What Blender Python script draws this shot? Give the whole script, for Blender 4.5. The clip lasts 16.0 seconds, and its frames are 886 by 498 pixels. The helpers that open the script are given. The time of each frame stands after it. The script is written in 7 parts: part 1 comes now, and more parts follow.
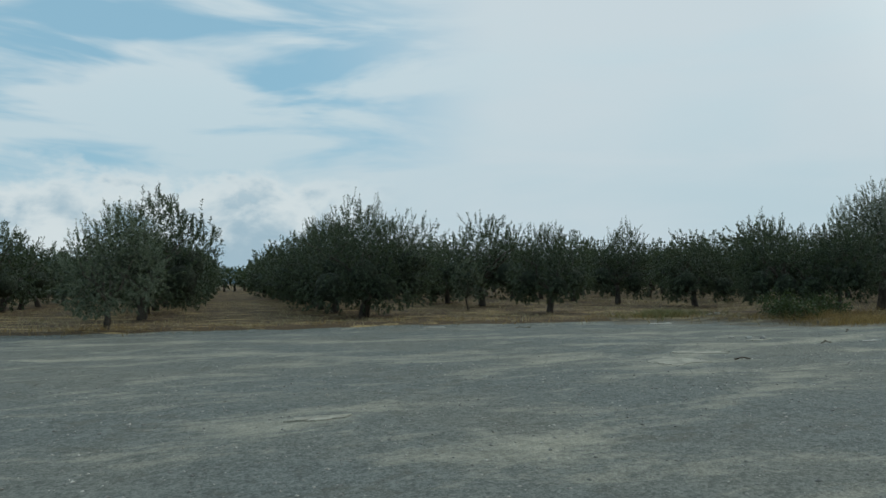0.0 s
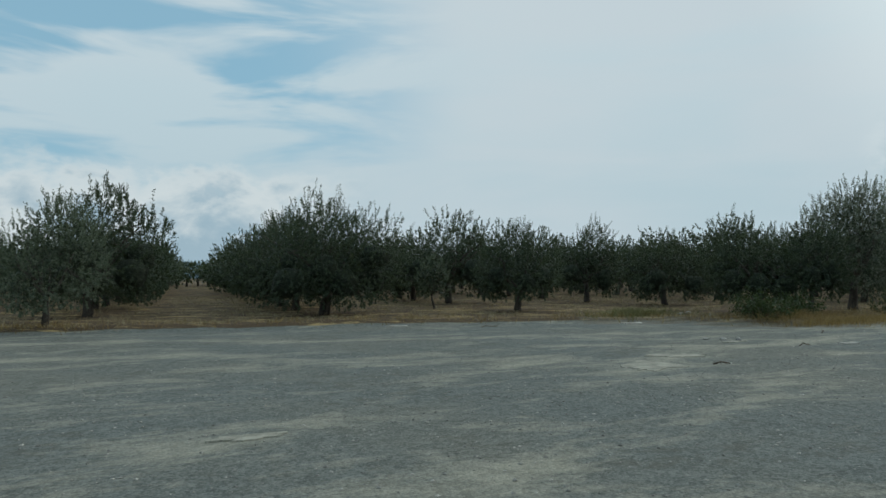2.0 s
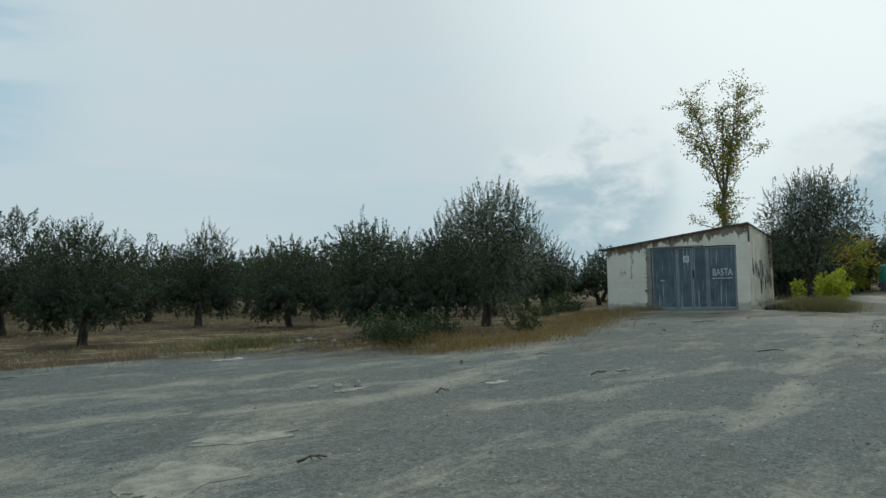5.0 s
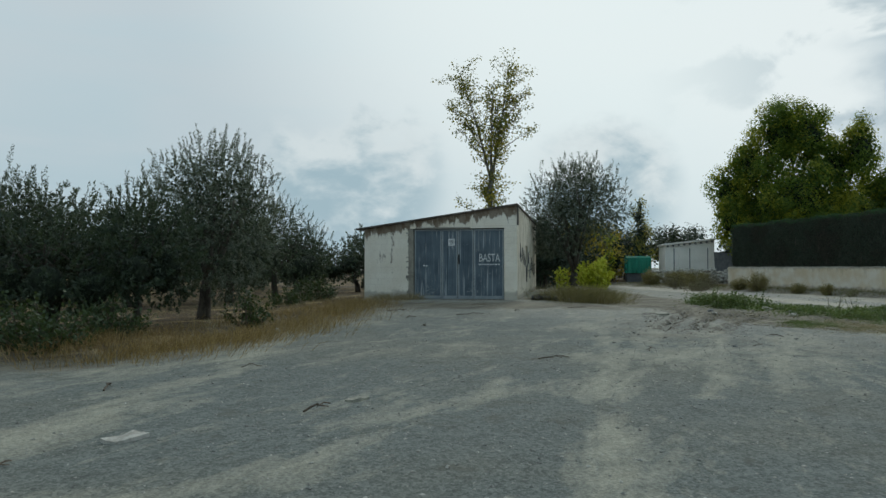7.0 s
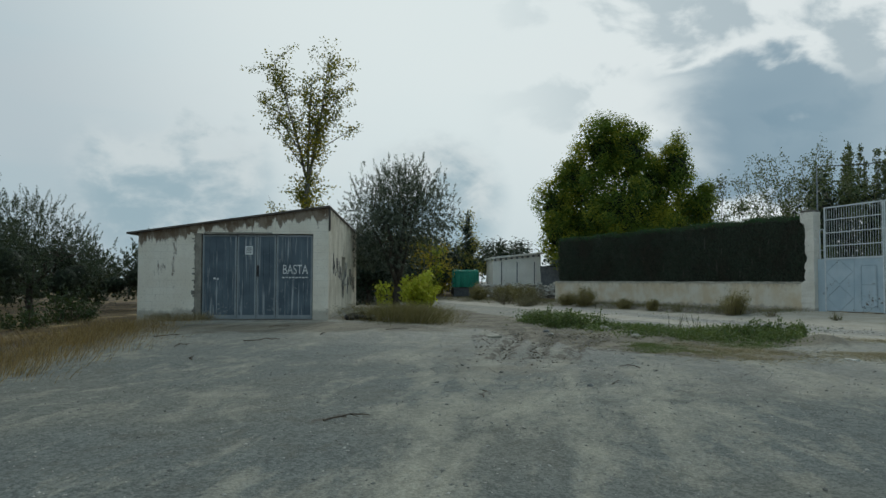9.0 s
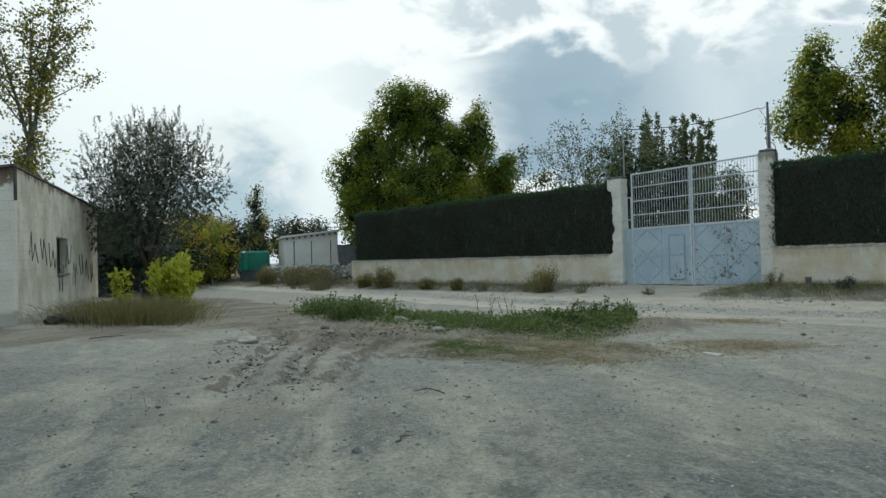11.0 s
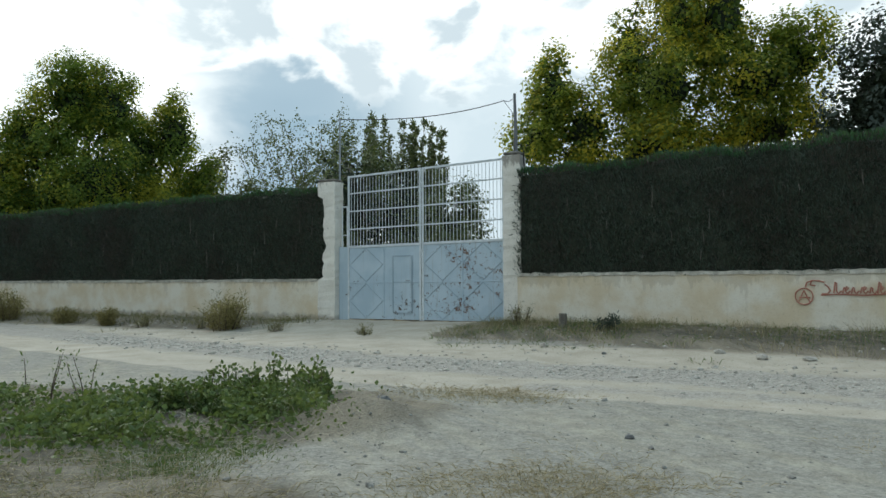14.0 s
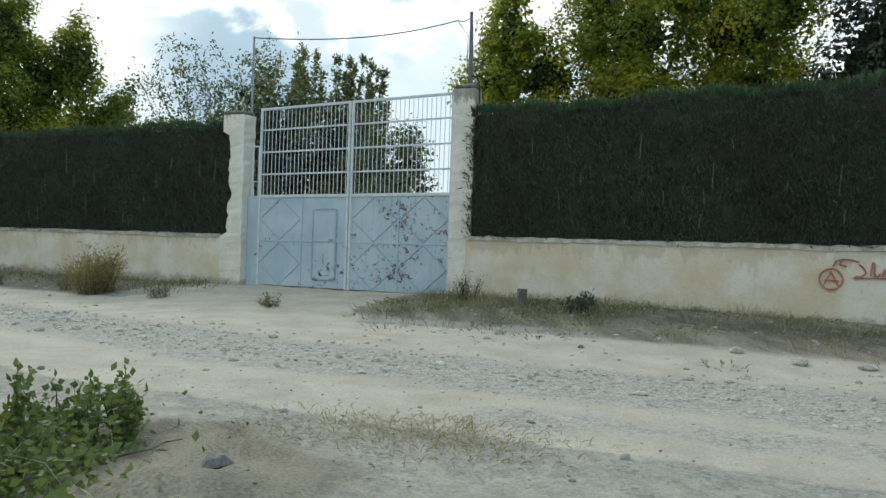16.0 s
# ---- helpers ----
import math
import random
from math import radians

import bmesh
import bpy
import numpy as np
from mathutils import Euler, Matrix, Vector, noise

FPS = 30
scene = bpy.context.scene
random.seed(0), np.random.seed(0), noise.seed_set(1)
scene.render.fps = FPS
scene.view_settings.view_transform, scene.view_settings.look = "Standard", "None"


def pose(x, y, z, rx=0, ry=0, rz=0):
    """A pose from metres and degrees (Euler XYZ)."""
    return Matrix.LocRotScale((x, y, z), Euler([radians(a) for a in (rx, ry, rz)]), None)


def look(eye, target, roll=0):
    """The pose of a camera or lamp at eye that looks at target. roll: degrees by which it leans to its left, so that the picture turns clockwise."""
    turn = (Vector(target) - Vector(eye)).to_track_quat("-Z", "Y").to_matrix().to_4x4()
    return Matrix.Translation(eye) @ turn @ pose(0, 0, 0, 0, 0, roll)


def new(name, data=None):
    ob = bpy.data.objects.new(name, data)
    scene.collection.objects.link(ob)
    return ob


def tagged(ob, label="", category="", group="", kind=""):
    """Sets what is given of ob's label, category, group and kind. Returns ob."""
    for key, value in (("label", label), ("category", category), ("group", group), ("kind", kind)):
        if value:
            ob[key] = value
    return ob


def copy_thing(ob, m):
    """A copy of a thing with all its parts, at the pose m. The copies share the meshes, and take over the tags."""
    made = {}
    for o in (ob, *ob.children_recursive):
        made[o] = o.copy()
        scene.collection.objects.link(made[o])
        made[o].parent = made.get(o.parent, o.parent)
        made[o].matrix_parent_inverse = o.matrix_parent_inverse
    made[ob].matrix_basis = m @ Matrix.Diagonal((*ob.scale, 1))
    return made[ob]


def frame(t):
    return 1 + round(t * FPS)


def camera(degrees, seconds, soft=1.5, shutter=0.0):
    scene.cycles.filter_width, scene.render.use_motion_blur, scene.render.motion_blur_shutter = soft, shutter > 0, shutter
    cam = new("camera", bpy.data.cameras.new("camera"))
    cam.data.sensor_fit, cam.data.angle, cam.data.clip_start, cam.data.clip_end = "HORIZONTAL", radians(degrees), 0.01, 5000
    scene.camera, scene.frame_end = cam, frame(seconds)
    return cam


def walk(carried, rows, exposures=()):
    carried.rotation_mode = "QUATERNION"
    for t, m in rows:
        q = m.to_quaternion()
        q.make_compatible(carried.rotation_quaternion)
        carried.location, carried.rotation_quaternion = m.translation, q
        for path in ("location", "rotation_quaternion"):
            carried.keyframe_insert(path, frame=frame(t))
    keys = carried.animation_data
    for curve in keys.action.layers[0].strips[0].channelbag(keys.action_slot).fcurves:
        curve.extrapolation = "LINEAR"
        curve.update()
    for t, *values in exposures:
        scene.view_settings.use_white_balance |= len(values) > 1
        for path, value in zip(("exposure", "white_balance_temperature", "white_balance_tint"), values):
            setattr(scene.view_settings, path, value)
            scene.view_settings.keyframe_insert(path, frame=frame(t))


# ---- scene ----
cam = camera(61.19, 16.0)
PATH = [
    (0.0, pose(-0.042, -0.417, 1.395, 92.45, 0.70, 0.26)),
    (0.5, pose(-0.048, -0.407, 1.417, 92.40, 0.62, 0.23)),
    (1.0, pose(-0.041, -0.258, 1.419, 92.39, 0.49, 0.26)),
    (1.5, pose(0.000, 0.000, 1.409, 92.26, 0.31, -0.00)),
    (2.0, pose(0.112, 0.591, 1.412, 92.12, 0.29, -2.12)),
    (2.5, pose(0.315, 1.384, 1.433, 92.23, 0.06, -5.35)),
    (3.0, pose(0.627, 2.278, 1.457, 92.50, 0.29, -9.56)),
    (3.5, pose(1.004, 3.174, 1.443, 92.84, 0.25, -14.17)),
    (4.0, pose(1.527, 4.099, 1.481, 92.99, 0.84, -19.00)),
    (4.5, pose(2.121, 4.965, 1.490, 93.08, 1.18, -23.78)),
    (5.0, pose(2.796, 5.858, 1.507, 92.82, 1.30, -28.40)),
    (5.2, pose(3.084, 6.232, 1.470, 92.64, 1.18, -30.23)),
    (7.3, pose(6.776, 9.624, 1.438, 91.20, 0.04, -47.90)),
    (7.5, pose(7.109, 9.850, 1.413, 91.04, 0.02, -49.08)),
    (8, pose(7.913, 10.392, 1.452, 91.25, -0.97, -52.18)),
    (8.5, pose(8.745, 10.818, 1.467, 92.20, -0.66, -55.29)),
    (9, pose(9.725, 11.274, 1.462, 92.48, -0.19, -58.82)),
    (9.2, pose(10.127, 11.438, 1.451, 92.66, 0.03, -60.34)),
    (11.3, pose(15.296, 12.747, 1.485, 90.31, 1.62, -76.35)),
    (11.5, pose(15.843, 12.780, 1.480, 90.16, 1.59, -78.37)),
    (12, pose(17.164, 12.823, 1.421, 90.99, 0.56, -82.70)),
    (12.5, pose(18.454, 12.828, 1.432, 91.34, 0.57, -86.11)),
    (13, pose(19.663, 12.787, 1.404, 91.92, 0.09, -88.95)),
    (13.5, pose(20.813, 12.711, 1.415, 92.49, -0.31, -91.67)),
    (14, pose(21.905, 12.558, 1.443, 92.37, 0.32, -94.02)),
    (14.5, pose(22.951, 12.445, 1.467, 92.58, 0.07, -96.11)),
    (15, pose(23.935, 12.292, 1.447, 93.21, 0.42, -97.59)),
    (15.5, pose(24.928, 12.156, 1.435, 92.67, -0.91, -98.15)),
    (16, pose(25.819, 12.048, 1.401, 89.71, -1.90, -98.52)),
]
EXPOSURES = [(0.0, -0.1, 6200, 3), (2.5, -0.2, 6200, 3), (4.5, -0.28, 6250, 3), (5.0, -0.13, 6250, 3), (7.5, -0.28, 6200, 3), (9.0, -0.38, 6200, 3), (11.5, 0.14, 6300, 4), (13.0, 0.22, 6300, 4), (14.5, 0.32, 6300, 5), (15.5, 0.4, 6300, 5), (16.0, 0.5, 6350, 5)]
walk(cam, PATH, EXPOSURES)

# ---- world and light ----
SUN_YAW, SUN_EL = -62.0, 34.0          # the veiled sun stands behind the trees and the shed
sun_dir = Vector((-math.sin(radians(SUN_YAW)) * math.cos(radians(SUN_EL)),
                  math.cos(radians(SUN_YAW)) * math.cos(radians(SUN_EL)), math.sin(radians(SUN_EL))))


def heading(yaw, el):
    return (-math.sin(radians(yaw)) * math.cos(radians(el)), math.cos(radians(yaw)) * math.cos(radians(el)), math.sin(radians(el)))


class Nodes:
    """A small writer of node trees."""

    def __init__(self, tree):
        self.t = tree
        tree.nodes.clear()

    def add(self, kind, inputs=None, **props):
        n = self.t.nodes.new(kind)
        for k, v in props.items():
            setattr(n, k, v)
        for k, v in (inputs or {}).items():
            self.feed(n.inputs[k], v)
        return n

    def feed(self, socket, v):
        if isinstance(v, bpy.types.NodeSocket):
            self.t.links.new(v, socket)
        elif isinstance(v, bpy.types.Node):
            self.t.links.new(v.outputs[0], socket)
        else:
            if isinstance(v, tuple) and len(v) == 3 and socket.type == "RGBA":
                v = (*v, 1)
            socket.default_value = v

    def math(self, op, a, b=0.0, clamp=False):
        return self.add("ShaderNodeMath", {0: a, 1: b}, operation=op, use_clamp=clamp).outputs[0]

    def mix(self, f, a, b):
        n = self.add("ShaderNodeMix", data_type="RGBA")
        self.feed(n.inputs["Factor"], f)
        self.feed(n.inputs[6], a)
        self.feed(n.inputs[7], b)
        return n.outputs[2]

    def noise(self, vec, scale, detail=4.0, rough=0.55, dist=0.0):
        return self.add("ShaderNodeTexNoise", {"Vector": vec, "Scale": scale, "Detail": detail, "Roughness": rough, "Distortion": dist}).outputs[0]

    def ramp(self, v, lo, hi):
        return self.add("ShaderNodeMapRange", {"Value": v, "From Min": lo, "From Max": hi}, clamp=True, interpolation_type="SMOOTHSTEP").outputs[0]

    def scaled(self, vec, sx, sy, sz, loc=(0, 0, 0)):
        return self.add("ShaderNodeMapping", {"Vector": vec, "Scale": (sx, sy, sz), "Location": loc}).outputs[0]


def build_world():
    w = bpy.data.worlds.new("world")
    scene.world = w
    w.use_nodes = True
    n = Nodes(w.node_tree)
    way = n.add("ShaderNodeTexCoord").outputs["Generated"]
    sky = n.add("ShaderNodeTexSky", sky_type="NISHITA", sun_disc=False, sun_elevation=radians(SUN_EL), sun_rotation=radians(-SUN_YAW))
    blue = n.add("ShaderNodeVectorMath", {0: sky.outputs[0], 3: 0.13}, operation="SCALE").outputs[0]

    def towards(yaw, el, lo, hi):
        d = n.add("ShaderNodeVectorMath", {0: way, 1: heading(yaw, el)}, operation="DOT_PRODUCT").outputs["Value"]
        return n.ramp(d, math.cos(radians(hi)), math.cos(radians(lo)))

    # long streaks in the high cloud, heaps in the low cloud
    streak = n.noise(n.scaled(way, 1.3, 1.3, 8.0, (0.3, 0.1, 0.4)), 2.0, 5, 0.52, 0.5)
    heap = n.noise(n.scaled(way, 1.0, 1.0, 1.7, (1.7, 0.2, 0.0)), 7.0, 6, 0.52, 0.25)
    broad = n.noise(n.scaled(way, 1.0, 1.0, 2.0, (0.0, 3.1, 0.0)), 2.3, 3, 0.5)
    height = n.add("ShaderNodeSeparateXYZ", {0: way}).outputs[2]
    wavy = n.math("ADD", height, n.math("MULTIPLY", n.math("SUBTRACT", heap, 0.5), 0.36))
    sheet = n.mix(n.ramp(height, -0.02, 0.40), (0.53, 0.635, 0.695), (0.625, 0.715, 0.77))
    sheet = n.mix(n.math("MULTIPLY", n.ramp(n.math("ADD", n.math("MULTIPLY", broad, 0.6), n.math("MULTIPLY", streak, 0.4)), 0.36, 0.62), 0.7), sheet, (0.66, 0.70, 0.74))
    # veiled glare round the sun
    sheet = n.mix(n.math("MULTIPLY", towards(SUN_YAW, SUN_EL - 8, 4, 36), 0.72), sheet, (1.10, 1.12, 1.10))
    # white bank on the far side of the road, torn by grey puffs, slate blue below
    bank = towards(-98, 16, 14, 37)
    white = n.mix(n.ramp(heap, 0.50, 0.60), (0.99, 1.0, 1.0), (0.56, 0.63, 0.68))
    slate = n.mix(n.ramp(broad, 0.3, 0.7), (0.23, 0.345, 0.445), (0.40, 0.51, 0.59))
    slate = n.mix(towards(-81, 9, 4, 13), (0.58, 0.66, 0.715), slate)
    band = n.math("MULTIPLY", n.ramp(wavy, 0.275, 0.235), n.ramp(wavy, 0.045, 0.10))
    reach = n.math("ADD", towards(-97, 10, 6, 27), n.math("MULTIPLY", n.math("SUBTRACT", n.math("ADD", broad, heap), 1.0), 0.9))
    band = n.math("MULTIPLY", band, n.ramp(reach, 0.12, 0.62))
    sheet = n.mix(n.math("MULTIPLY", bank, 0.95), sheet, white)
    sheet = n.mix(n.math("MULTIPLY", band, 0.9), sheet, slate)
    # a single heap of low cloud beyond the shed
    puff = n.noise(n.scaled(way, 1.0, 1.0, 1.6, (4.1, 0.7, 0.2)), 13.0, 6, 0.55, 0.2)
    top = n.math("ADD", height, n.math("MULTIPLY", n.math("SUBTRACT", puff, 0.5), 0.16))
    lone = n.math("MULTIPLY", n.math("MAXIMUM", towards(-39, 7.0, 4.0, 8.0), towards(-58, 6.0, 3.0, 6.5)), n.math("MULTIPLY", n.ramp(top, 0.205, 0.165), n.ramp(puff, 0.22, 0.36)))
    cumulus = n.mix(n.ramp(n.math("ADD", top, n.math("MULTIPLY", n.math("SUBTRACT", puff, 0.5), 0.25)), 0.07, 0.19), (0.42, 0.54, 0.61), (0.80, 0.835, 0.85))
    sheet = n.mix(n.math("MULTIPLY", lone, 0.92), sheet, cumulus)
    # gaps of blue
    gap = n.math("MULTIPLY", n.math("MULTIPLY", n.ramp(streak, 0.38, 0.54), n.ramp(height, 0.07, 0.17)), n.math("MAXIMUM", towards(22, 14, 9, 26), towards(150, 40, 10, 60)))
    both = n.mix(n.math("MULTIPLY", gap, 0.74), sheet, n.mix(0.7, blue, (0.16, 0.45, 0.63)))
    # low white heaps in the north
    heap2 = n.math("MULTIPLY", n.ramp(puff, 0.26, 0.40), n.math("MULTIPLY", towards(22, 5, 9, 20), n.ramp(top, 0.15, 0.115)))
    far = n.mix(n.ramp(n.math("ADD", top, n.math("MULTIPLY", n.math("SUBTRACT", puff, 0.5), 0.2)), 0.035, 0.13), (0.36, 0.48, 0.57), (0.74, 0.765, 0.775))
    both = n.mix(n.math("MULTIPLY", heap2, 0.85), both, far)
    bg = n.add("ShaderNodeBackground", {"Color": both, "Strength": 1.0})
    n.add("ShaderNodeOutputWorld", {0: bg})


build_world()
lamp = bpy.data.lights.new("sun", "SUN")
lamp.energy, lamp.angle, lamp.color = 0.9, radians(14), (1.0, 0.95, 0.87)
sun = new("sun", lamp)
sun.matrix_world = look(sun_dir * 100, (0, 0, 0))


# ---- materials ----
def material(name):
    m = bpy.data.materials.new(name)
    m.use_nodes = True
    return m, Nodes(m.node_tree)


def finish(n, colour, rough=0.85, metal=0.0, height=None, strength=0.3, distance=0.02, spec=0.4):
    sh = n.add("ShaderNodeBsdfPrincipled", {"Base Color": colour, "Roughness": rough, "Metallic": metal, "Specular IOR Level": spec})
    if height is not None:
        n.feed(sh.inputs["Normal"], n.add("ShaderNodeBump", {"Height": height, "Strength": strength, "Distance": distance}))
    n.add("ShaderNodeOutputMaterial", {0: sh})
    return sh


def mottled(name, a, b, scale=3.0, fine=30.0, rough=0.85, metal=0.0, bump=0.3, distance=0.01, stretch=(1, 1, 1), spec=0.4):
    m, n = material(name)
    co = n.scaled(n.add("ShaderNodeTexCoord").outputs["Object"], *stretch)
    f = n.math("ADD", n.math("MULTIPLY", n.noise(co, scale, 4), 0.65), n.math("MULTIPLY", n.noise(co, fine, 3), 0.35))
    finish(n, n.mix(n.ramp(f, 0.36, 0.64), a, b), rough, metal, n.noise(co, fine, 4), bump, distance, spec)
    return m


def leafy(name, colours, through_light=0.35, patch=None, patch_scale=0.5, rough=0.55):
    """Leaves: a colour of its own for each leaf, patches of another tint, light through the blade."""
    m, n = material(name)
    r = n.add("ShaderNodeNewGeometry").outputs["Random Per Island"]
    ramp = n.add("ShaderNodeValToRGB", {0: r})
    els = ramp.color_ramp.elements
    els[0].color, els[1].color = (*colours[0], 1), (*colours[-1], 1)
    for i, c in enumerate(colours[1:-1], 1):
        els.new(i / (len(colours) - 1)).color = (*c, 1)
    col = ramp.outputs[0]
    if patch:
        co = n.add("ShaderNodeTexCoord").outputs["Object"]
        f = n.math("ADD", n.noise(co, patch_scale, 3), n.math("MULTIPLY", n.math("SUBTRACT", r, 0.5), 0.25))
        col = n.mix(n.ramp(f, 0.47, 0.66), col, patch)
    d = n.add("ShaderNodeBsdfPrincipled", {"Base Color": col, "Roughness": rough, "Specular IOR Level": 0.35})
    t = n.add("ShaderNodeBsdfTranslucent", {"Color": n.mix(0.25, col, (0.35, 0.40, 0.05))})
    n.add("ShaderNodeOutputMaterial", {0: n.add("ShaderNodeMixShader", {0: through_light, 1: d, 2: t})})
    return m


def ground_material():
    m, n = material("ground_earth")
    co = n.add("ShaderNodeTexCoord").outputs["Object"]
    zone = n.add("ShaderNodeAttribute", attribute_name="zone", attribute_type="GEOMETRY").outputs["Color"]
    z = n.add("ShaderNodeSeparateColor", {0: zone})
    wear = n.add("ShaderNodeAttribute", attribute_name="wear", attribute_type="GEOMETRY").outputs["Color"]
    w = n.add("ShaderNodeSeparateColor", {0: wear})
    grit = n.noise(co, 38.0, 5, 0.7)
    peb = n.add("ShaderNodeTexVoronoi", {"Vector": co, "Scale": 42.0, "Randomness": 1.0})
    peb2 = n.add("ShaderNodeTexVoronoi", {"Vector": co, "Scale": 85.0, "Randomness": 1.0})
    peb3 = n.add("ShaderNodeTexVoronoi", {"Vector": co, "Scale": 21.0, "Randomness": 1.0})
    mid = n.noise(co, 1.3, 6, 0.62, 0.3)
    big = n.noise(co, 0.22, 5, 0.6)
    # the traffic turns through the yard, so dust lies in long bent streaks
    bent = n.add("ShaderNodeVectorRotate", {"Vector": co, "Axis": (0, 0, 1), "Angle": radians(-24)}, rotation_type="AXIS_ANGLE").outputs[0]
    streaks = n.noise(n.scaled(bent, 0.26, 1.15, 1.0), 0.95, 9, 0.66, 1.1)

    def jag(mask, amount=0.5, lo=0.42, hi=0.58):
        # ragged border to a soft mask
        return n.ramp(n.math("ADD", mask, n.math("MULTIPLY", n.math("SUBTRACT", mid, 0.5), amount)), lo, hi)

    speck = n.math("ADD", n.math("ADD", n.math("MULTIPLY", peb.outputs["Color"], 0.4), n.math("MULTIPLY", peb2.outputs["Color"], 0.35)), n.math("MULTIPLY", peb3.outputs["Color"], 0.25))
    clump = n.noise(co, 9.0, 6, 0.72)
    coarse = n.noise(co, 3.1, 8, 0.74, 0.3)
    speck = n.math("ADD", n.math("MULTIPLY", speck, 0.66), n.math("MULTIPLY", coarse, 0.34))
    blot = n.noise(n.scaled(bent, 0.5, 0.85, 1.0), 0.85, 10, 0.68, 0.9)
    lace = n.noise(n.scaled(bent, 0.8, 1.7, 1.0), 3.2, 9, 0.74, 0.6)
    gravel = n.mix(n.ramp(speck, 0.28, 0.72), (0.078, 0.087, 0.080), (0.206, 0.221, 0.203))
    gravel = n.mix(n.ramp(big, 0.40, 0.64), gravel, n.mix(n.ramp(speck, 0.28, 0.72), (0.094, 0.098, 0.083), (0.232, 0.234, 0.200)))
    gravel = n.mix(n.math("MULTIPLY", n.ramp(clump, 0.48, 0.32), 0.28), gravel, (0.060, 0.064, 0.058))
    # browner earth rubbed through in places, pale dust in others
    gravel = n.mix(n.math("MULTIPLY", n.ramp(n.math("ADD", n.math("MULTIPLY", blot, 0.5), n.math("MULTIPLY", coarse, 0.5)), 0.47, 0.37), 0.45), gravel, (0.120, 0.112, 0.086))
    dust = n.mix(n.ramp(n.math("ADD", n.math("MULTIPLY", grit, 0.5), n.math("MULTIPLY", speck, 0.5)), 0.34, 0.66), (0.235, 0.224, 0.175), (0.43, 0.41, 0.325))
    veil = n.math("ADD", n.math("ADD", n.math("MULTIPLY", blot, 0.40), n.math("MULTIPLY", streaks, 0.40)), n.math("MULTIPLY", lace, 0.24))
    veil = n.math("ADD", veil, n.math("MULTIPLY", w.outputs[0], 0.115))
    dusty = n.math("ADD", n.math("MULTIPLY", n.ramp(veil, 0.53, 0.585), 0.42), n.math("MULTIPLY", n.ramp(veil, 0.585, 0.66), 0.42))
    lot = n.mix(dusty, gravel, dust)
    # cleaner, paler gravel towards the road
    pale = n.mix(n.ramp(n.math("ADD", n.math("MULTIPLY", speck, 0.7), n.math("MULTIPLY", clump, 0.3)), 0.30, 0.68), (0.165, 0.160, 0.138), (0.385, 0.371, 0.325))
    pale = n.mix(n.ramp(n.math("ADD", n.math("MULTIPLY", streaks, 0.6), n.math("MULTIPLY", lace, 0.4)), 0.44, 0.60), pale, n.mix(n.ramp(n.math("ADD", n.math("MULTIPLY", grit, 0.5), n.math("MULTIPLY", coarse, 0.5)), 0.38, 0.62), (0.235, 0.220, 0.178), (0.425, 0.398, 0.325)))
    px = n.add("ShaderNodeSeparateXYZ", {0: co}).outputs[0]
    lot = n.mix(n.ramp(n.math("ADD", px, n.math("MULTIPLY", n.math("SUBTRACT", big, 0.5), 9.0)), 18.0, 28.0), lot, pale)
    # orchard floor: raked brown earth, darkened for the olives' shade, under a mat of straw
    soil = n.mix(n.ramp(grit, 0.3, 0.7), (0.048, 0.033, 0.020), (0.120, 0.084, 0.048))
    straw = n.mix(n.ramp(n.noise(n.scaled(co, 9, 9, 1), 3.0, 4), 0.3, 0.7), (0.25, 0.175, 0.075), (0.45, 0.34, 0.165))
    rows = n.noise(n.scaled(co, 0.40, 2.0, 1.0), 0.8, 7, 0.68, 0.6)
    litter = n.noise(n.scaled(co, 0.7, 1.6, 1.0), 1.3, 9, 0.74, 0.4)
    orchard = n.mix(n.ramp(n.math("ADD", n.math("MULTIPLY", rows, 0.55), n.math("MULTIPLY", litter, 0.45)), 0.505, 0.575), soil, straw)
    # dirt road: packed pale marl with a band of loose grey stone
    marl = n.mix(n.ramp(n.math("ADD", n.math("MULTIPLY", grit, 0.5), n.math("MULTIPLY", mid, 0.5)), 0.36, 0.64), (0.36, 0.322, 0.258), (0.505, 0.465, 0.388))
    loose = n.mix(n.ramp(speck, 0.28, 0.72), (0.205, 0.194, 0.170), (0.48, 0.453, 0.40))
    road = n.mix(jag(w.outputs[1], 0.9, 0.35, 0.65), marl, loose)
    # damp dark soil and mouldering straw where weeds grow
    humus = n.mix(n.ramp(n.math("ADD", n.math("MULTIPLY", grit, 0.4), n.math("MULTIPLY", rows, 0.6)), 0.38, 0.62), (0.070, 0.059, 0.043), (0.265, 0.230, 0.168))
    mud = n.mix(n.ramp(grit, 0.3, 0.7), (0.062, 0.054, 0.044), (0.145, 0.126, 0.102))
    col = n.mix(jag(z.outputs[0], 0.35), lot, orchard)
    col = n.mix(jag(z.outputs[1], 0.45), col, road)
    col = n.mix(n.math("MULTIPLY", jag(z.outputs[2], 1.1, 0.3, 0.75), 0.8), col, humus)
    col = n.mix(n.math("MULTIPLY", n.ramp(n.math("ADD", w.outputs[2], n.math("MULTIPLY", n.math("SUBTRACT", lace, 0.5), 3.2)), 0.60, 0.76), 0.8), col, mud)
    h = n.math("ADD", n.math("ADD", n.math("MULTIPLY", n.math("SUBTRACT", 1.0, peb.outputs["Distance"]), 0.35), n.math("MULTIPLY", grit, 0.45)), n.math("ADD", n.math("MULTIPLY", mid, 0.9), n.math("MULTIPLY", clump, 0.30)))
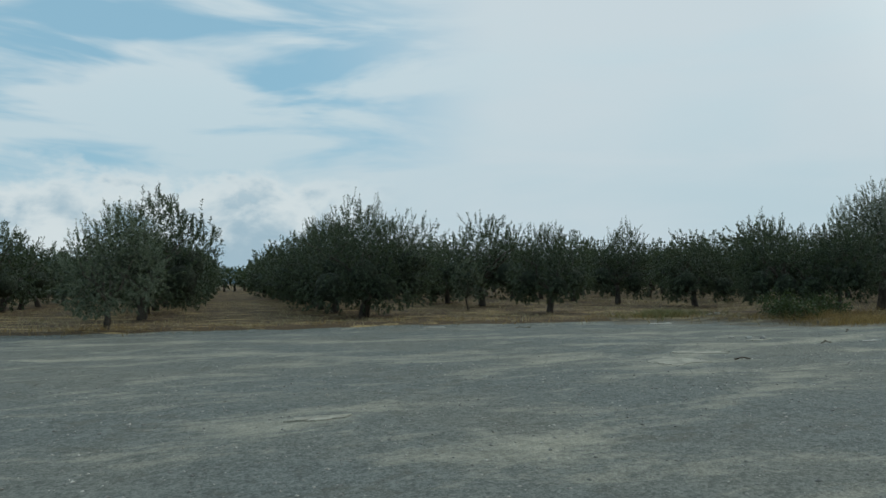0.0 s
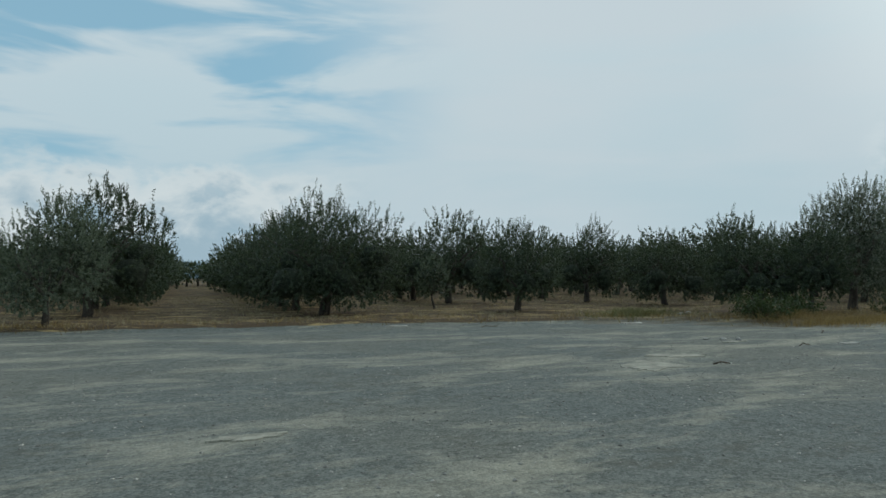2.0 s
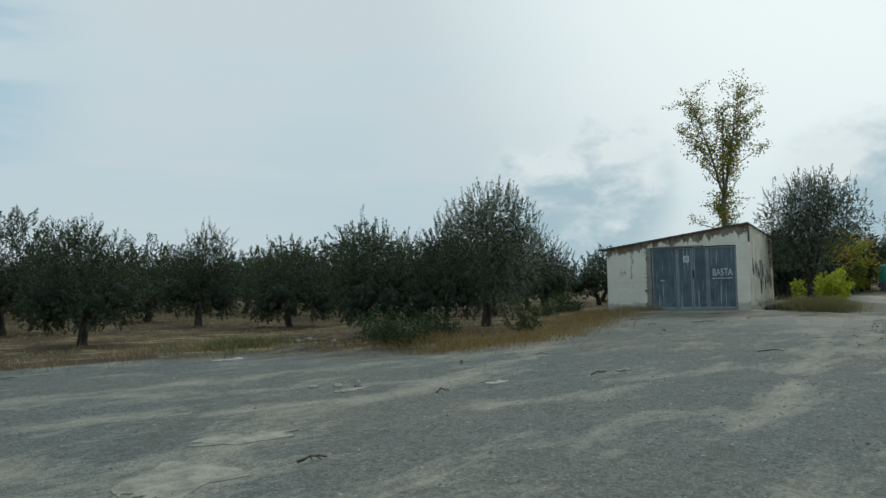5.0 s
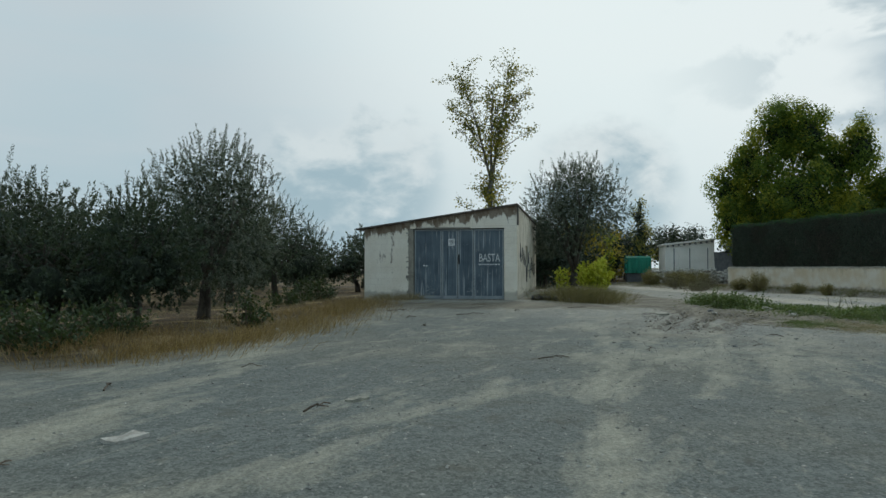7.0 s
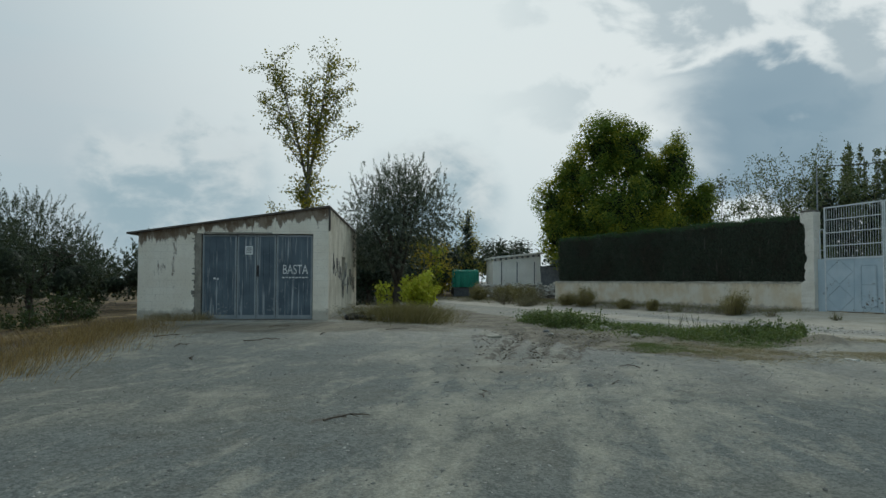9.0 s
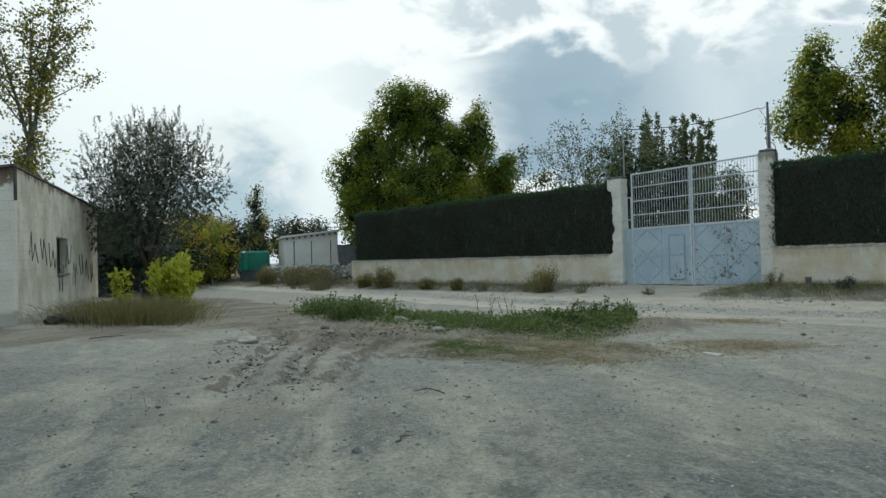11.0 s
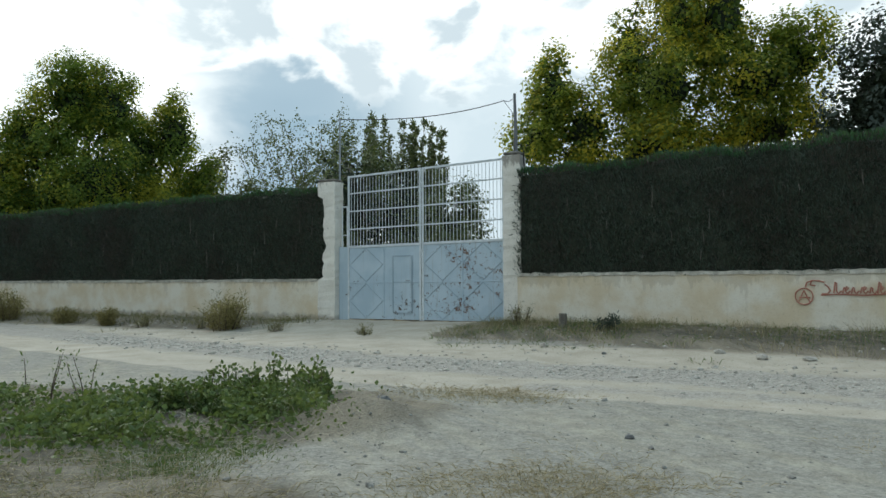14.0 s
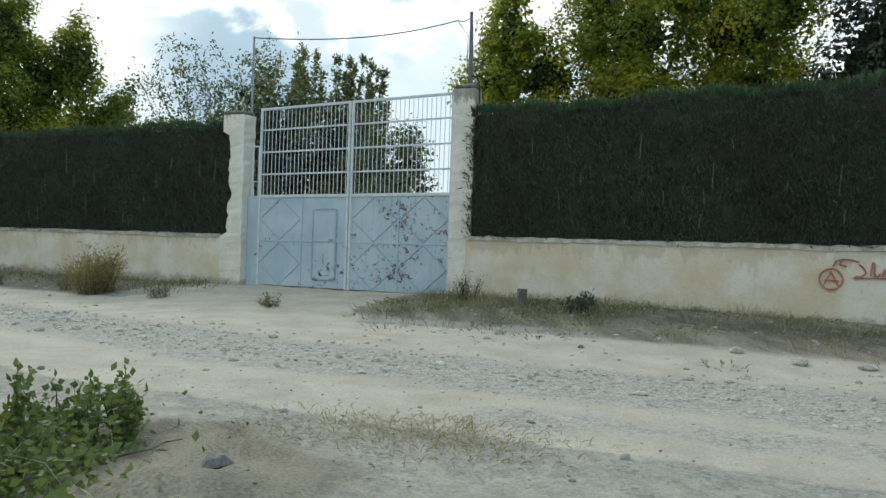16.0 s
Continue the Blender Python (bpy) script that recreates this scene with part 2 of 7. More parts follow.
    finish(n, col, 0.93, 0.0, h, 0.6, 0.026, 0.2)
    return m


def plaster(name, a, b, stain, stain_amount=0.6, low=0.0, high=3.0, courses=0.0, fall=0.0):
    """Whitewashed masonry with run-off stains that hang from the top edge and a worn foot."""
    m, n = material(name)
    co = n.add("ShaderNodeTexCoord").outputs["Object"]
    base = n.mix(n.ramp(n.noise(co, 1.1, 5, 0.6), 0.35, 0.65), a, b)
    fine = n.noise(co, 22.0, 5, 0.65)
    base = n.mix(n.math("MULTIPLY", n.ramp(fine, 0.5, 0.72), 0.25), base, stain)
    z = n.add("ShaderNodeSeparateXYZ", {0: co}).outputs[2]
    runs = n.noise(n.scaled(co, 2.6, 2.6, 0.22), 1.2, 5, 0.7)
    zx = n.math("SUBTRACT", z, n.math("MULTIPLY", n.add("ShaderNodeSeparateXYZ", {0: co}).outputs[0], fall))
    drip = n.noise(n.scaled(co, 1.0, 1.0, 0.45), 3.4, 8, 0.72, 0.5)
    torn = n.math("ADD", n.math("MULTIPLY", n.math("SUBTRACT", runs, 0.5), 2.4), n.math("MULTIPLY", n.math("SUBTRACT", drip, 0.5), 2.6))
    edge = n.math("ADD", n.ramp(zx, high - 0.70, high - 0.10), torn)
    tone = n.mix(n.ramp(drip, 0.4, 0.62), stain, tuple(0.80 * p + 0.20 * q for p, q in zip(stain, a)))
    base = n.mix(n.math("MULTIPLY", n.ramp(edge, 0.40, 0.66), stain_amount), base, tone)
    blot = n.noise(co, 2.7, 6, 0.7, 0.4)
    foot = n.math("ADD", n.ramp(z, low + 0.45, low), n.math("MULTIPLY", n.math("SUBTRACT", blot, 0.5), 1.7))
    base = n.mix(n.math("MULTIPLY", n.ramp(foot, 0.5, 0.9), 0.55), base, (0.24, 0.215, 0.175))
    h = n.math("ADD", fine, n.math("MULTIPLY", blot, 2.0))
    if courses:
        sx = n.add("ShaderNodeSeparateXYZ", {0: co})
        flat = n.add("ShaderNodeCombineXYZ", {0: n.math("ADD", sx.outputs[0], sx.outputs[1]), 1: sx.outputs[2], 2: 0.0})
        br = n.add("ShaderNodeTexBrick", {"Vector": flat, "Color1": (1, 1, 1, 1), "Color2": (0.9, 0.9, 0.9, 1), "Mortar": (0, 0, 0, 1), "Scale": 1.0,
                                          "Mortar Size": 0.012, "Mortar Smooth": 0.3, "Brick Width": 0.42, "Row Height": courses})
        worn = n.ramp(n.noise(co, 0.9, 4), 0.42, 0.6)
        base = n.mix(n.math("MULTIPLY", n.math("MULTIPLY", n.math("SUBTRACT", 1.0, br.outputs[0]), worn), 0.13), base, stain)
        h = n.math("ADD", h, n.math("MULTIPLY", br.outputs[0], n.math("MULTIPLY", worn, 1.5)))
    finish(n, base, 0.9, 0.0, h, 0.45, 0.012, 0.2)
    return m


def peeling(name, paint, paint2, under, streak, amount=0.35, rust=None, scale=1.0, chip_from=0.0):
    """Old paint on sheet metal or boards: faded, streaked down its length, chipped to what lies under it."""
    m, n = material(name)
    co = n.add("ShaderNodeTexCoord").outputs["Object"]
    c = n.mix(n.ramp(n.noise(co, 1.4, 5), 0.35, 0.65), paint, paint2)
    runs = n.noise(n.scaled(co, 9.0 * scale, 9.0 * scale, 0.35), 1.5, 5, 0.7)
    c = n.mix(n.math("MULTIPLY", n.ramp(runs, 0.54, 0.66), amount), c, streak)
    chips = n.noise(co, 7.0 * scale, 6, 0.72, 0.5)
    where = n.noise(co, 0.8, 3)
    chip = n.ramp(n.math("ADD", chips, n.math("MULTIPLY", n.math("SUBTRACT", where, 0.5), 0.45)), 0.63 + chip_from, 0.67 + chip_from)
    c = n.mix(chip, c, under)
    if rust:
        c = n.mix(n.ramp(n.noise(n.scaled(co, 4, 4, 0.8), 2.0, 5, 0.7), 0.66, 0.76), c, rust)
    finish(n, c, 0.6, 0.0, n.math("SUBTRACT", n.noise(co, 3.0, 4), chip), 0.35, 0.006, 0.35)
    return m


M_GROUND = ground_material()
M_SHED = plaster("shed_whitewash", (0.78, 0.71, 0.59), (0.86, 0.80, 0.69), (0.125, 0.078, 0.045), 0.95, 0.44, 2.98, 0.21, 0.142)
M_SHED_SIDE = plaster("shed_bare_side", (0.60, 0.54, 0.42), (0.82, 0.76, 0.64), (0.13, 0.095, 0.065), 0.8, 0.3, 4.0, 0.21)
M_WALL = plaster("wall_stucco", (0.62, 0.525, 0.37), (0.72, 0.675, 0.575), (0.34, 0.29, 0.21), 0.35, 0.25, 1.75)
M_PILLAR = plaster("pillar_stucco", (0.64, 0.61, 0.54), (0.75, 0.72, 0.65), (0.20, 0.18, 0.155), 0.8, 0.2, 4.9)
M_BEAM = mottled("bare_concrete", (0.20, 0.18, 0.15), (0.34, 0.31, 0.26), 4, 40, 0.9)
M_RIM = mottled("rim_mortar", (0.34, 0.315, 0.265), (0.60, 0.57, 0.50), 6, 40, 0.92)
M_CAP = mottled("weathered_cement", (0.075, 0.07, 0.062), (0.20, 0.185, 0.16), 5, 30, 0.95)
M_ROOF = mottled("roof_sheet", (0.06, 0.052, 0.045), (0.15, 0.13, 0.11), 5, 40, 0.85)
M_DOOR = peeling("door_blue_paint", (0.072, 0.098, 0.122), (0.115, 0.148, 0.175), (0.24, 0.26, 0.27), (0.46, 0.48, 0.48), 0.75)
M_BATTEN = peeling("door_batten_paint", (0.23, 0.255, 0.27), (0.31, 0.335, 0.345), (0.36, 0.36, 0.35), (0.42, 0.44, 0.45), 0.4)
M_GATE = peeling("gate_blue_paint", (0.38, 0.475, 0.545), (0.45, 0.54, 0.60), (0.10, 0.075, 0.06), (0.30, 0.33, 0.34), 0.25, (0.20, 0.11, 0.06))
M_GATE_CHIP = peeling("chipped_gate_paint", (0.38, 0.475, 0.545), (0.45, 0.54, 0.60), (0.15, 0.085, 0.055), (0.30, 0.30, 0.28), 0.45, (0.22, 0.13, 0.075), 1.3, -0.04)
# gate paint darkened for the shadow and rust along braces and wicket edges
M_SEAM_SHADE = peeling("shaded_rusty_seam_paint", (0.29, 0.37, 0.43), (0.35, 0.43, 0.49), (0.10, 0.075, 0.06), (0.24, 0.26, 0.27), 0.4)
M_RAIL = mottled("gate_rail_paint", (0.50, 0.54, 0.56), (0.63, 0.67, 0.69), 6, 60, 0.5, 0.0, 0.15, 0.003)
M_WHITE = mottled("white_paint", (0.62, 0.63, 0.62), (0.78, 0.79, 0.78), 8, 60, 0.7)
M_FARWHITE = plaster("farm_building_white", (0.78, 0.75, 0.68), (0.86, 0.83, 0.76), (0.42, 0.38, 0.32), 0.3, -0.2, 3.9)
M_GREY = mottled("grey_sheet", (0.10, 0.105, 0.11), (0.17, 0.175, 0.18), 4, 40, 0.6)
M_TARP = mottled("green_tarpaulin", (0.01, 0.17, 0.105), (0.025, 0.25, 0.16), 1.2, 14, 0.45, 0.0, 0.5, 0.05)
M_RED = mottled("red_spray_paint", (0.36, 0.13, 0.09), (0.48, 0.23, 0.17), 6, 50, 0.8)
M_INK = mottled("dark_spray_paint", (0.03, 0.03, 0.035), (0.09, 0.09, 0.10), 6, 50, 0.7)
M_STEEL = mottled("galvanised_steel", (0.22, 0.24, 0.26), (0.33, 0.35, 0.37), 6, 60, 0.5, 0.6, 0.1, 0.003)
M_CABLE = mottled("black_cable", (0.012, 0.012, 0.013), (0.03, 0.03, 0.03), 9, 60, 0.6)
M_BARK = mottled("olive_bark", (0.035, 0.029, 0.023), (0.105, 0.09, 0.072), 6, 30, 0.95, 0, 0.9, 0.03, (1, 1, 0.35))
M_BARK_PALE = mottled("grey_bark", (0.10, 0.09, 0.075), (0.23, 0.21, 0.18), 6, 30, 0.95, 0, 0.7, 0.02, (1, 1, 0.35))
M_STONE = mottled("limestone", (0.28, 0.262, 0.225), (0.51, 0.483, 0.43), 5, 40, 0.9)
M_STONE_DARK = mottled("grey_stone", (0.11, 0.112, 0.112), (0.24, 0.24, 0.235), 5, 40, 0.9)
M_STONE_MID = mottled("gravel_stone", (0.15, 0.146, 0.132), (0.31, 0.30, 0.27), 5, 40, 0.9)
M_ROADSTONE = mottled("road_stone", (0.30, 0.28, 0.24), (0.56, 0.53, 0.47), 5, 40, 0.9)
M_CRUST = mottled("old_concrete", (0.20, 0.193, 0.155), (0.39, 0.372, 0.302), 4, 45, 0.9, 0, 0.5, 0.01)
M_CLOD = mottled("soil_clod", (0.085, 0.072, 0.057), (0.23, 0.20, 0.16), 6, 40, 0.95)
M_CHAR = mottled("burnt_rubbish", (0.012, 0.012, 0.012), (0.05, 0.047, 0.043), 6, 40, 0.8, 0, 0.8, 0.03)
M_TWIG = mottled("dead_twig", (0.05, 0.038, 0.028), (0.15, 0.115, 0.085), 9, 50, 0.9)
M_CARD = mottled("pale_scrap", (0.50, 0.48, 0.43), (0.66, 0.64, 0.60), 5, 40, 0.8)
# the blue haze of distance is put into the hill colour
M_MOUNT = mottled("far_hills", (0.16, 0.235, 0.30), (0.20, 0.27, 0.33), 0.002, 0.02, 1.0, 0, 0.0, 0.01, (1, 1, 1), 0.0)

L_OLIVE = leafy("olive_leaves", [(0.019, 0.036, 0.020), (0.031, 0.052, 0.029), (0.047, 0.070, 0.040), (0.092, 0.116, 0.077)], 0.18)
L_OLIVE_PALE = leafy("pale_olive_leaves", [(0.062, 0.085, 0.053), (0.088, 0.116, 0.076), (0.122, 0.148, 0.102), (0.18, 0.205, 0.152)], 0.18)
L_OLIVE_GREY = leafy("grey_olive_leaves", [(0.058, 0.074, 0.057), (0.088, 0.108, 0.083), (0.125, 0.146, 0.115), (0.185, 0.20, 0.162)], 0.24)
# darker copy of the olive leaves: shade inside the crowns put in the colour
L_OLIVE_SHADE = leafy("shaded_inner_olive_leaves", [(0.018, 0.030, 0.017), (0.029, 0.045, 0.026), (0.043, 0.062, 0.037)], 0.08)
# yellow patches put the glow of backlit clumps into the leaf colour
L_BROAD = leafy("broad_leaves", [(0.085, 0.148, 0.022), (0.112, 0.185, 0.026), (0.142, 0.220, 0.031), (0.190, 0.258, 0.037)], 0.60, (0.40, 0.39, 0.035), 0.30)
L_BROAD_Y = leafy("yellow_green_leaves", [(0.135, 0.192, 0.026), (0.180, 0.240, 0.032), (0.230, 0.283, 0.037), (0.29, 0.325, 0.042)], 0.60, (0.56, 0.47, 0.035), 0.30)
# inner leaves darker than the outer ones, crown shade held in the colour
L_BROAD_SHADE = leafy("shaded_inner_broad_leaves", [(0.042, 0.080, 0.014), (0.064, 0.115, 0.020), (0.095, 0.155, 0.028)], 0.42)
L_POPLAR = leafy("poplar_leaves", [(0.09, 0.12, 0.035), (0.16, 0.18, 0.05), (0.25, 0.23, 0.055), (0.38, 0.31, 0.06)], 0.35, (0.42, 0.33, 0.035), 0.45)
L_FRUIT = leafy("fruit_tree_leaves", [(0.050, 0.076, 0.032), (0.078, 0.110, 0.045), (0.115, 0.148, 0.065), (0.18, 0.19, 0.08)], 0.32)
L_DARK = leafy("dark_evergreen_leaves", [(0.024, 0.040, 0.032), (0.040, 0.060, 0.046), (0.064, 0.084, 0.064)], 0.15)
L_HEDGE = leafy("hedge_sprays", [(0.032, 0.050, 0.038), (0.043, 0.066, 0.048), (0.056, 0.082, 0.058), (0.100, 0.096, 0.080)], 0.1, (0.052, 0.043, 0.036), 0.55)
L_HEDGE_TOP = leafy("hedge_tips", [(0.018, 0.066, 0.028), (0.028, 0.094, 0.040), (0.045, 0.125, 0.052)], 0.22)
L_YELLOW = leafy("yellow_leaves", [(0.36, 0.40, 0.035), (0.52, 0.54, 0.05), (0.68, 0.65, 0.09)], 0.45)
L_WEED = leafy("weed_leaves", [(0.050, 0.088, 0.030), (0.080, 0.132, 0.042), (0.122, 0.178, 0.058), (0.21, 0.25, 0.11)], 0.36, (0.12, 0.165, 0.05), 0.7)
L_DRY = leafy("dry_grass", [(0.21, 0.165, 0.09), (0.33, 0.27, 0.16), (0.47, 0.40, 0.26)], 0.22)
L_MEADOW = leafy("meadow_blades", [(0.085, 0.075, 0.030), (0.135, 0.115, 0.045), (0.20, 0.165, 0.07), (0.27, 0.22, 0.10)], 0.25)
L_STEM = leafy("dead_weed_stems", [(0.30, 0.26, 0.17), (0.44, 0.39, 0.28), (0.56, 0.51, 0.40)], 0.1)
L_RUST = leafy("rusty_dry_grass", [(0.13, 0.080, 0.032), (0.22, 0.138, 0.052), (0.33, 0.215, 0.088), (0.44, 0.32, 0.15)], 0.25)
L_GREEN_GRASS = leafy("grass_blades", [(0.085, 0.098, 0.040), (0.135, 0.138, 0.060), (0.20, 0.18, 0.088), (0.30, 0.25, 0.14)], 0.28)
L_BUSH = leafy("dark_bush_leaves", [(0.022, 0.042, 0.016), (0.036, 0.062, 0.022), (0.055, 0.085, 0.032)], 0.2)
L_BROOM = leafy("broom_stems", [(0.13, 0.115, 0.045), (0.22, 0.185, 0.075), (0.34, 0.28, 0.12)], 0.3)
L_BRUSH = leafy("dry_brush", [(0.10, 0.085, 0.055), (0.16, 0.135, 0.085), (0.24, 0.20, 0.13), (0.13, 0.15, 0.07)], 0.25)
L_ORANGE = leafy("autumn_leaves", [(0.20, 0.18, 0.03), (0.38, 0.28, 0.035), (0.58, 0.41, 0.045)], 0.5)
# near-black filler for crowns, its colour standing for the shade inside
M_CROWN_SHADE = mottled("crown_heart_shade", (0.014, 0.021, 0.012), (0.038, 0.052, 0.028), 7, 30, 0.95, 0, 1.0, 0.08)
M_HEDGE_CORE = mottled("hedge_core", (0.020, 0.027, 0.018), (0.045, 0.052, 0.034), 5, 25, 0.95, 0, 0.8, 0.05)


# ---- building blocks ----
class Geo:
    """Collects vertices and faces for one mesh."""

    def __init__(self):
        self.v, self.f, self.n = [], [], 0

    def add(self, verts, faces):
        verts = np.asarray(verts, float).reshape(-1, 3)
        self.v.append(verts)
        k = self.n
        self.f.extend(tuple(i + k for i in f) for f in faces)
        self.n += len(verts)
        return self

    def box(self, x0, x1, y0, y1, z0, z1):
        v = [(x, y, z) for x in (x0, x1) for y in (y0, y1) for z in (z0, z1)]
        return self.add(v, [(0, 1, 3, 2), (4, 6, 7, 5), (0, 4, 5, 1), (2, 3, 7, 6), (0, 2, 6, 4), (1, 5, 7, 3)])

    def soft_box(self, x0, x1, y0, y1, z0, z1, b=0.01):
        """A box with its edges taken off."""
        v, f = [], []
        for z, g in ((z0, b), (z0 + b, 0), (z1 - b, 0), (z1, b)):
            X0, X1, Y0, Y1 = x0 + g, x1 - g, y0 + g, y1 - g
            c = b if not g else b * 0.6
            v += [(X0 + c, Y0, z), (X1 - c, Y0, z), (X1, Y0 + c, z), (X1, Y1 - c, z), (X1 - c, Y1, z), (X0 + c, Y1, z), (X0, Y1 - c, z), (X0, Y0 + c, z)]
        for r in range(3):
            f += [(r * 8 + i, r * 8 + (i + 1) % 8, r * 8 + 8 + (i + 1) % 8, r * 8 + 8 + i) for i in range(8)]
        f += [tuple(range(7, -1, -1)), tuple(range(24, 32))]
        return self.add(v, f)

    def prism(self, outline, y0, y1):
        """An outline in x, z pushed from y0 to y1."""
        k = len(outline)
        v = [(x, y0, z) for x, z in outline] + [(x, y1, z) for x, z in outline]
        f = [tuple(range(k)), tuple(range(2 * k - 1, k - 1, -1))]
        f += [(i, i + k, (i + 1) % k + k, (i + 1) % k) for i in range(k)]
        return self.add(v, f)

    def tube(self, path, radii, sides=8, lump=0.0, rng=None):
        path = [Vector(p) for p in path]
        radii = radii if hasattr(radii, "__len__") else [radii] * len(path)
        v, f = [], []
        for i, p in enumerate(path):
            d = (path[min(i + 1, len(path) - 1)] - path[max(i - 1, 0)]).normalized()
            a = d.cross(Vector((0.31, 0.95, 0.05)) if abs(d.y) < 0.9 else Vector((1, 0, 0))).normalized()
            b = d.cross(a)
            for k in range(sides):
                t = 2 * math.pi * k / sides
                r = radii[i] * (1 + (lump * (rng.random() - 0.5) * 2 if rng is not None else 0))
                v.append(p + (a * math.cos(t) + b * math.sin(t)) * r)
        for i in range(len(path) - 1):
            f += [(i * sides + k, i * sides + (k + 1) % sides, (i + 1) * sides + (k + 1) % sides, (i + 1) * sides + k) for k in range(sides)]
        f += [tuple(range(sides - 1, -1, -1)), tuple(range((len(path) - 1) * sides, len(path) * sides))]
        return self.add([tuple(q) for q in v], f)

    def leaves(self, at, along, length, width, rng, curl=0.25, face=None):
        """One folded diamond blade for each place, pointing along."""
        at, along = np.asarray(at, float), np.asarray(along, float)
        along = along / (np.linalg.norm(along, axis=1, keepdims=True) + 1e-9)
        side = np.cross(along, rng.normal(size=along.shape) if face is None else face + rng.normal(0, 0.35, along.shape))
        side /= np.linalg.norm(side, axis=1, keepdims=True) + 1e-9
        up = np.cross(side, along)
        L = (np.asarray(length) * rng.uniform(0.7, 1.3, len(at)))[:, None]
        Wd = (np.asarray(width) * rng.uniform(0.7, 1.3, len(at)))[:, None]
        q = np.stack([at, at + along * L * 0.45 + side * Wd * 0.5 + up * L * curl * 0.3, at + along * L, at + along * L * 0.45 - side * Wd * 0.5 + up * L * curl * 0.3], 1)
        k = np.arange(len(at))[:, None] * 4 + np.arange(4)
        return self.add(q.reshape(-1, 3), k.tolist())

    def slips(self, at, along, length, width, rng):
        """Small narrow leaves, one pointed face each."""
        at, along = np.asarray(at, float), np.asarray(along, float)
        along = along / (np.linalg.norm(along, axis=1, keepdims=True) + 1e-9)
        side = np.cross(along, rng.normal(size=along.shape))
        side /= np.linalg.norm(side, axis=1, keepdims=True) + 1e-9
        L = (length * rng.uniform(0.7, 1.3, len(at)))[:, None]
        Wd = (width * rng.uniform(0.7, 1.3, len(at)))[:, None]
        q = np.stack([at, at + along * L * 0.5 + side * Wd, at + along * L], 1)
        k = np.arange(len(at))[:, None] * 3 + np.arange(3)
        return self.add(q.reshape(-1, 3), k.tolist())

    def lump(self, c, r, rng, rings=7, sides=11, rough=0.13):
        """A knobbly closed body round c."""
        v, f = [], []
        for i in range(1, rings):
            a = math.pi * i / rings
            for j in range(sides):
                b = 2 * math.pi * (j + 0.5 * (i % 2)) / sides
                k = 1 + rng.uniform(-rough, rough)
                v.append((c[0] + r[0] * k * math.sin(a) * math.cos(b), c[1] + r[1] * k * math.sin(a) * math.sin(b), c[2] + r[2] * k * math.cos(a)))
        n = len(v)
        v += [(c[0], c[1], c[2] + r[2]), (c[0], c[1], c[2] - r[2])]
        for i in range(rings - 2):
            f += [(i * sides + j, (i + 1) * sides + j, (i + 1) * sides + (j + 1) % sides, i * sides + (j + 1) % sides) for j in range(sides)]
        f += [(n, j, (j + 1) % sides) for j in range(sides)] + [(n + 1, n - sides + (j + 1) % sides, n - sides + j) for j in range(sides)]
        return self.add(v, f)

    def blades(self, at, along, length, width, rng, bend=0.35):
        """Grass: a blade of two pieces that bends over."""
        at, along = np.asarray(at, float), np.asarray(along, float)
        along = along / (np.linalg.norm(along, axis=1, keepdims=True) + 1e-9)
        side = np.cross(along, np.stack([rng.normal(size=len(at)), rng.normal(size=len(at)), np.zeros(len(at))], 1))
        side /= np.linalg.norm(side, axis=1, keepdims=True) + 1e-9
        L = (np.asarray(length) * rng.uniform(0.55, 1.35, len(at)))[:, None]
        Wd = (np.asarray(width) * rng.uniform(0.7, 1.3, len(at)))[:, None]
        mid = at + along * L * 0.55
        flat = along * np.array([1, 1, 0.0])
        tip = mid + (along + flat * bend * 2.2 + np.array([0, 0, -bend]) * 0.8) * L * 0.45
        q = np.stack([at - side * Wd * 0.5, at + side * Wd * 0.5, mid + side * Wd * 0.4, mid - side * Wd * 0.4, tip], 1)
        k = np.arange(len(at))[:, None] * 5
        faces = np.concatenate([k + np.array([0, 1, 2, 3])], 0).tolist() + (k + np.array([3, 2, 4])).tolist()
        return self.add(q.reshape(-1, 3), faces)

    def mesh(self, name, mat=None, smooth=False):
        me = bpy.data.meshes.new(name)
        v = np.concatenate(self.v) if self.v else np.zeros((0, 3))
        me.from_pydata(v.tolist(), [], self.f)
        if mat:
            me.materials.append(mat)
        if smooth:
            me.shade_smooth()
        return me


def part(name, geo, mat, parent, label="", smooth=False):
    ob = new(name, geo.mesh(name, mat, smooth) if isinstance(geo, Geo) else geo)
    if not isinstance(geo, Geo) and mat and not ob.data.materials:
        ob.data.materials.append(mat)
    ob.parent = parent
    return tagged(ob, label)


def thing(name, m, label, category, group="", kind=""):
    ob = new(name)
    ob.empty_display_size = 0.2
    ob.matrix_world = m
    return tagged(ob, label, category, group, kind)


def solid(name, geo, mat, label, category, group="", kind="", m=None, smooth=False):
    ob = new(name, geo.mesh(name, mat, smooth))
    if m is not None:
        ob.matrix_world = m
    return tagged(ob, label, category, group, kind)


def on_plan(x, y, turn=0.0, z=None):
    return pose(x, y, lie(x, y) if z is None else z, 0, 0, turn)


def axes(origin, right):
    """A frame whose x runs along right on the plan, y away from the viewer, z up."""
    rx, ry = right
    return Matrix(((rx, -ry, 0, origin[0]), (ry, rx, 0, origin[1]), (0, 0, 1, 0), (0, 0, 0, 1)))


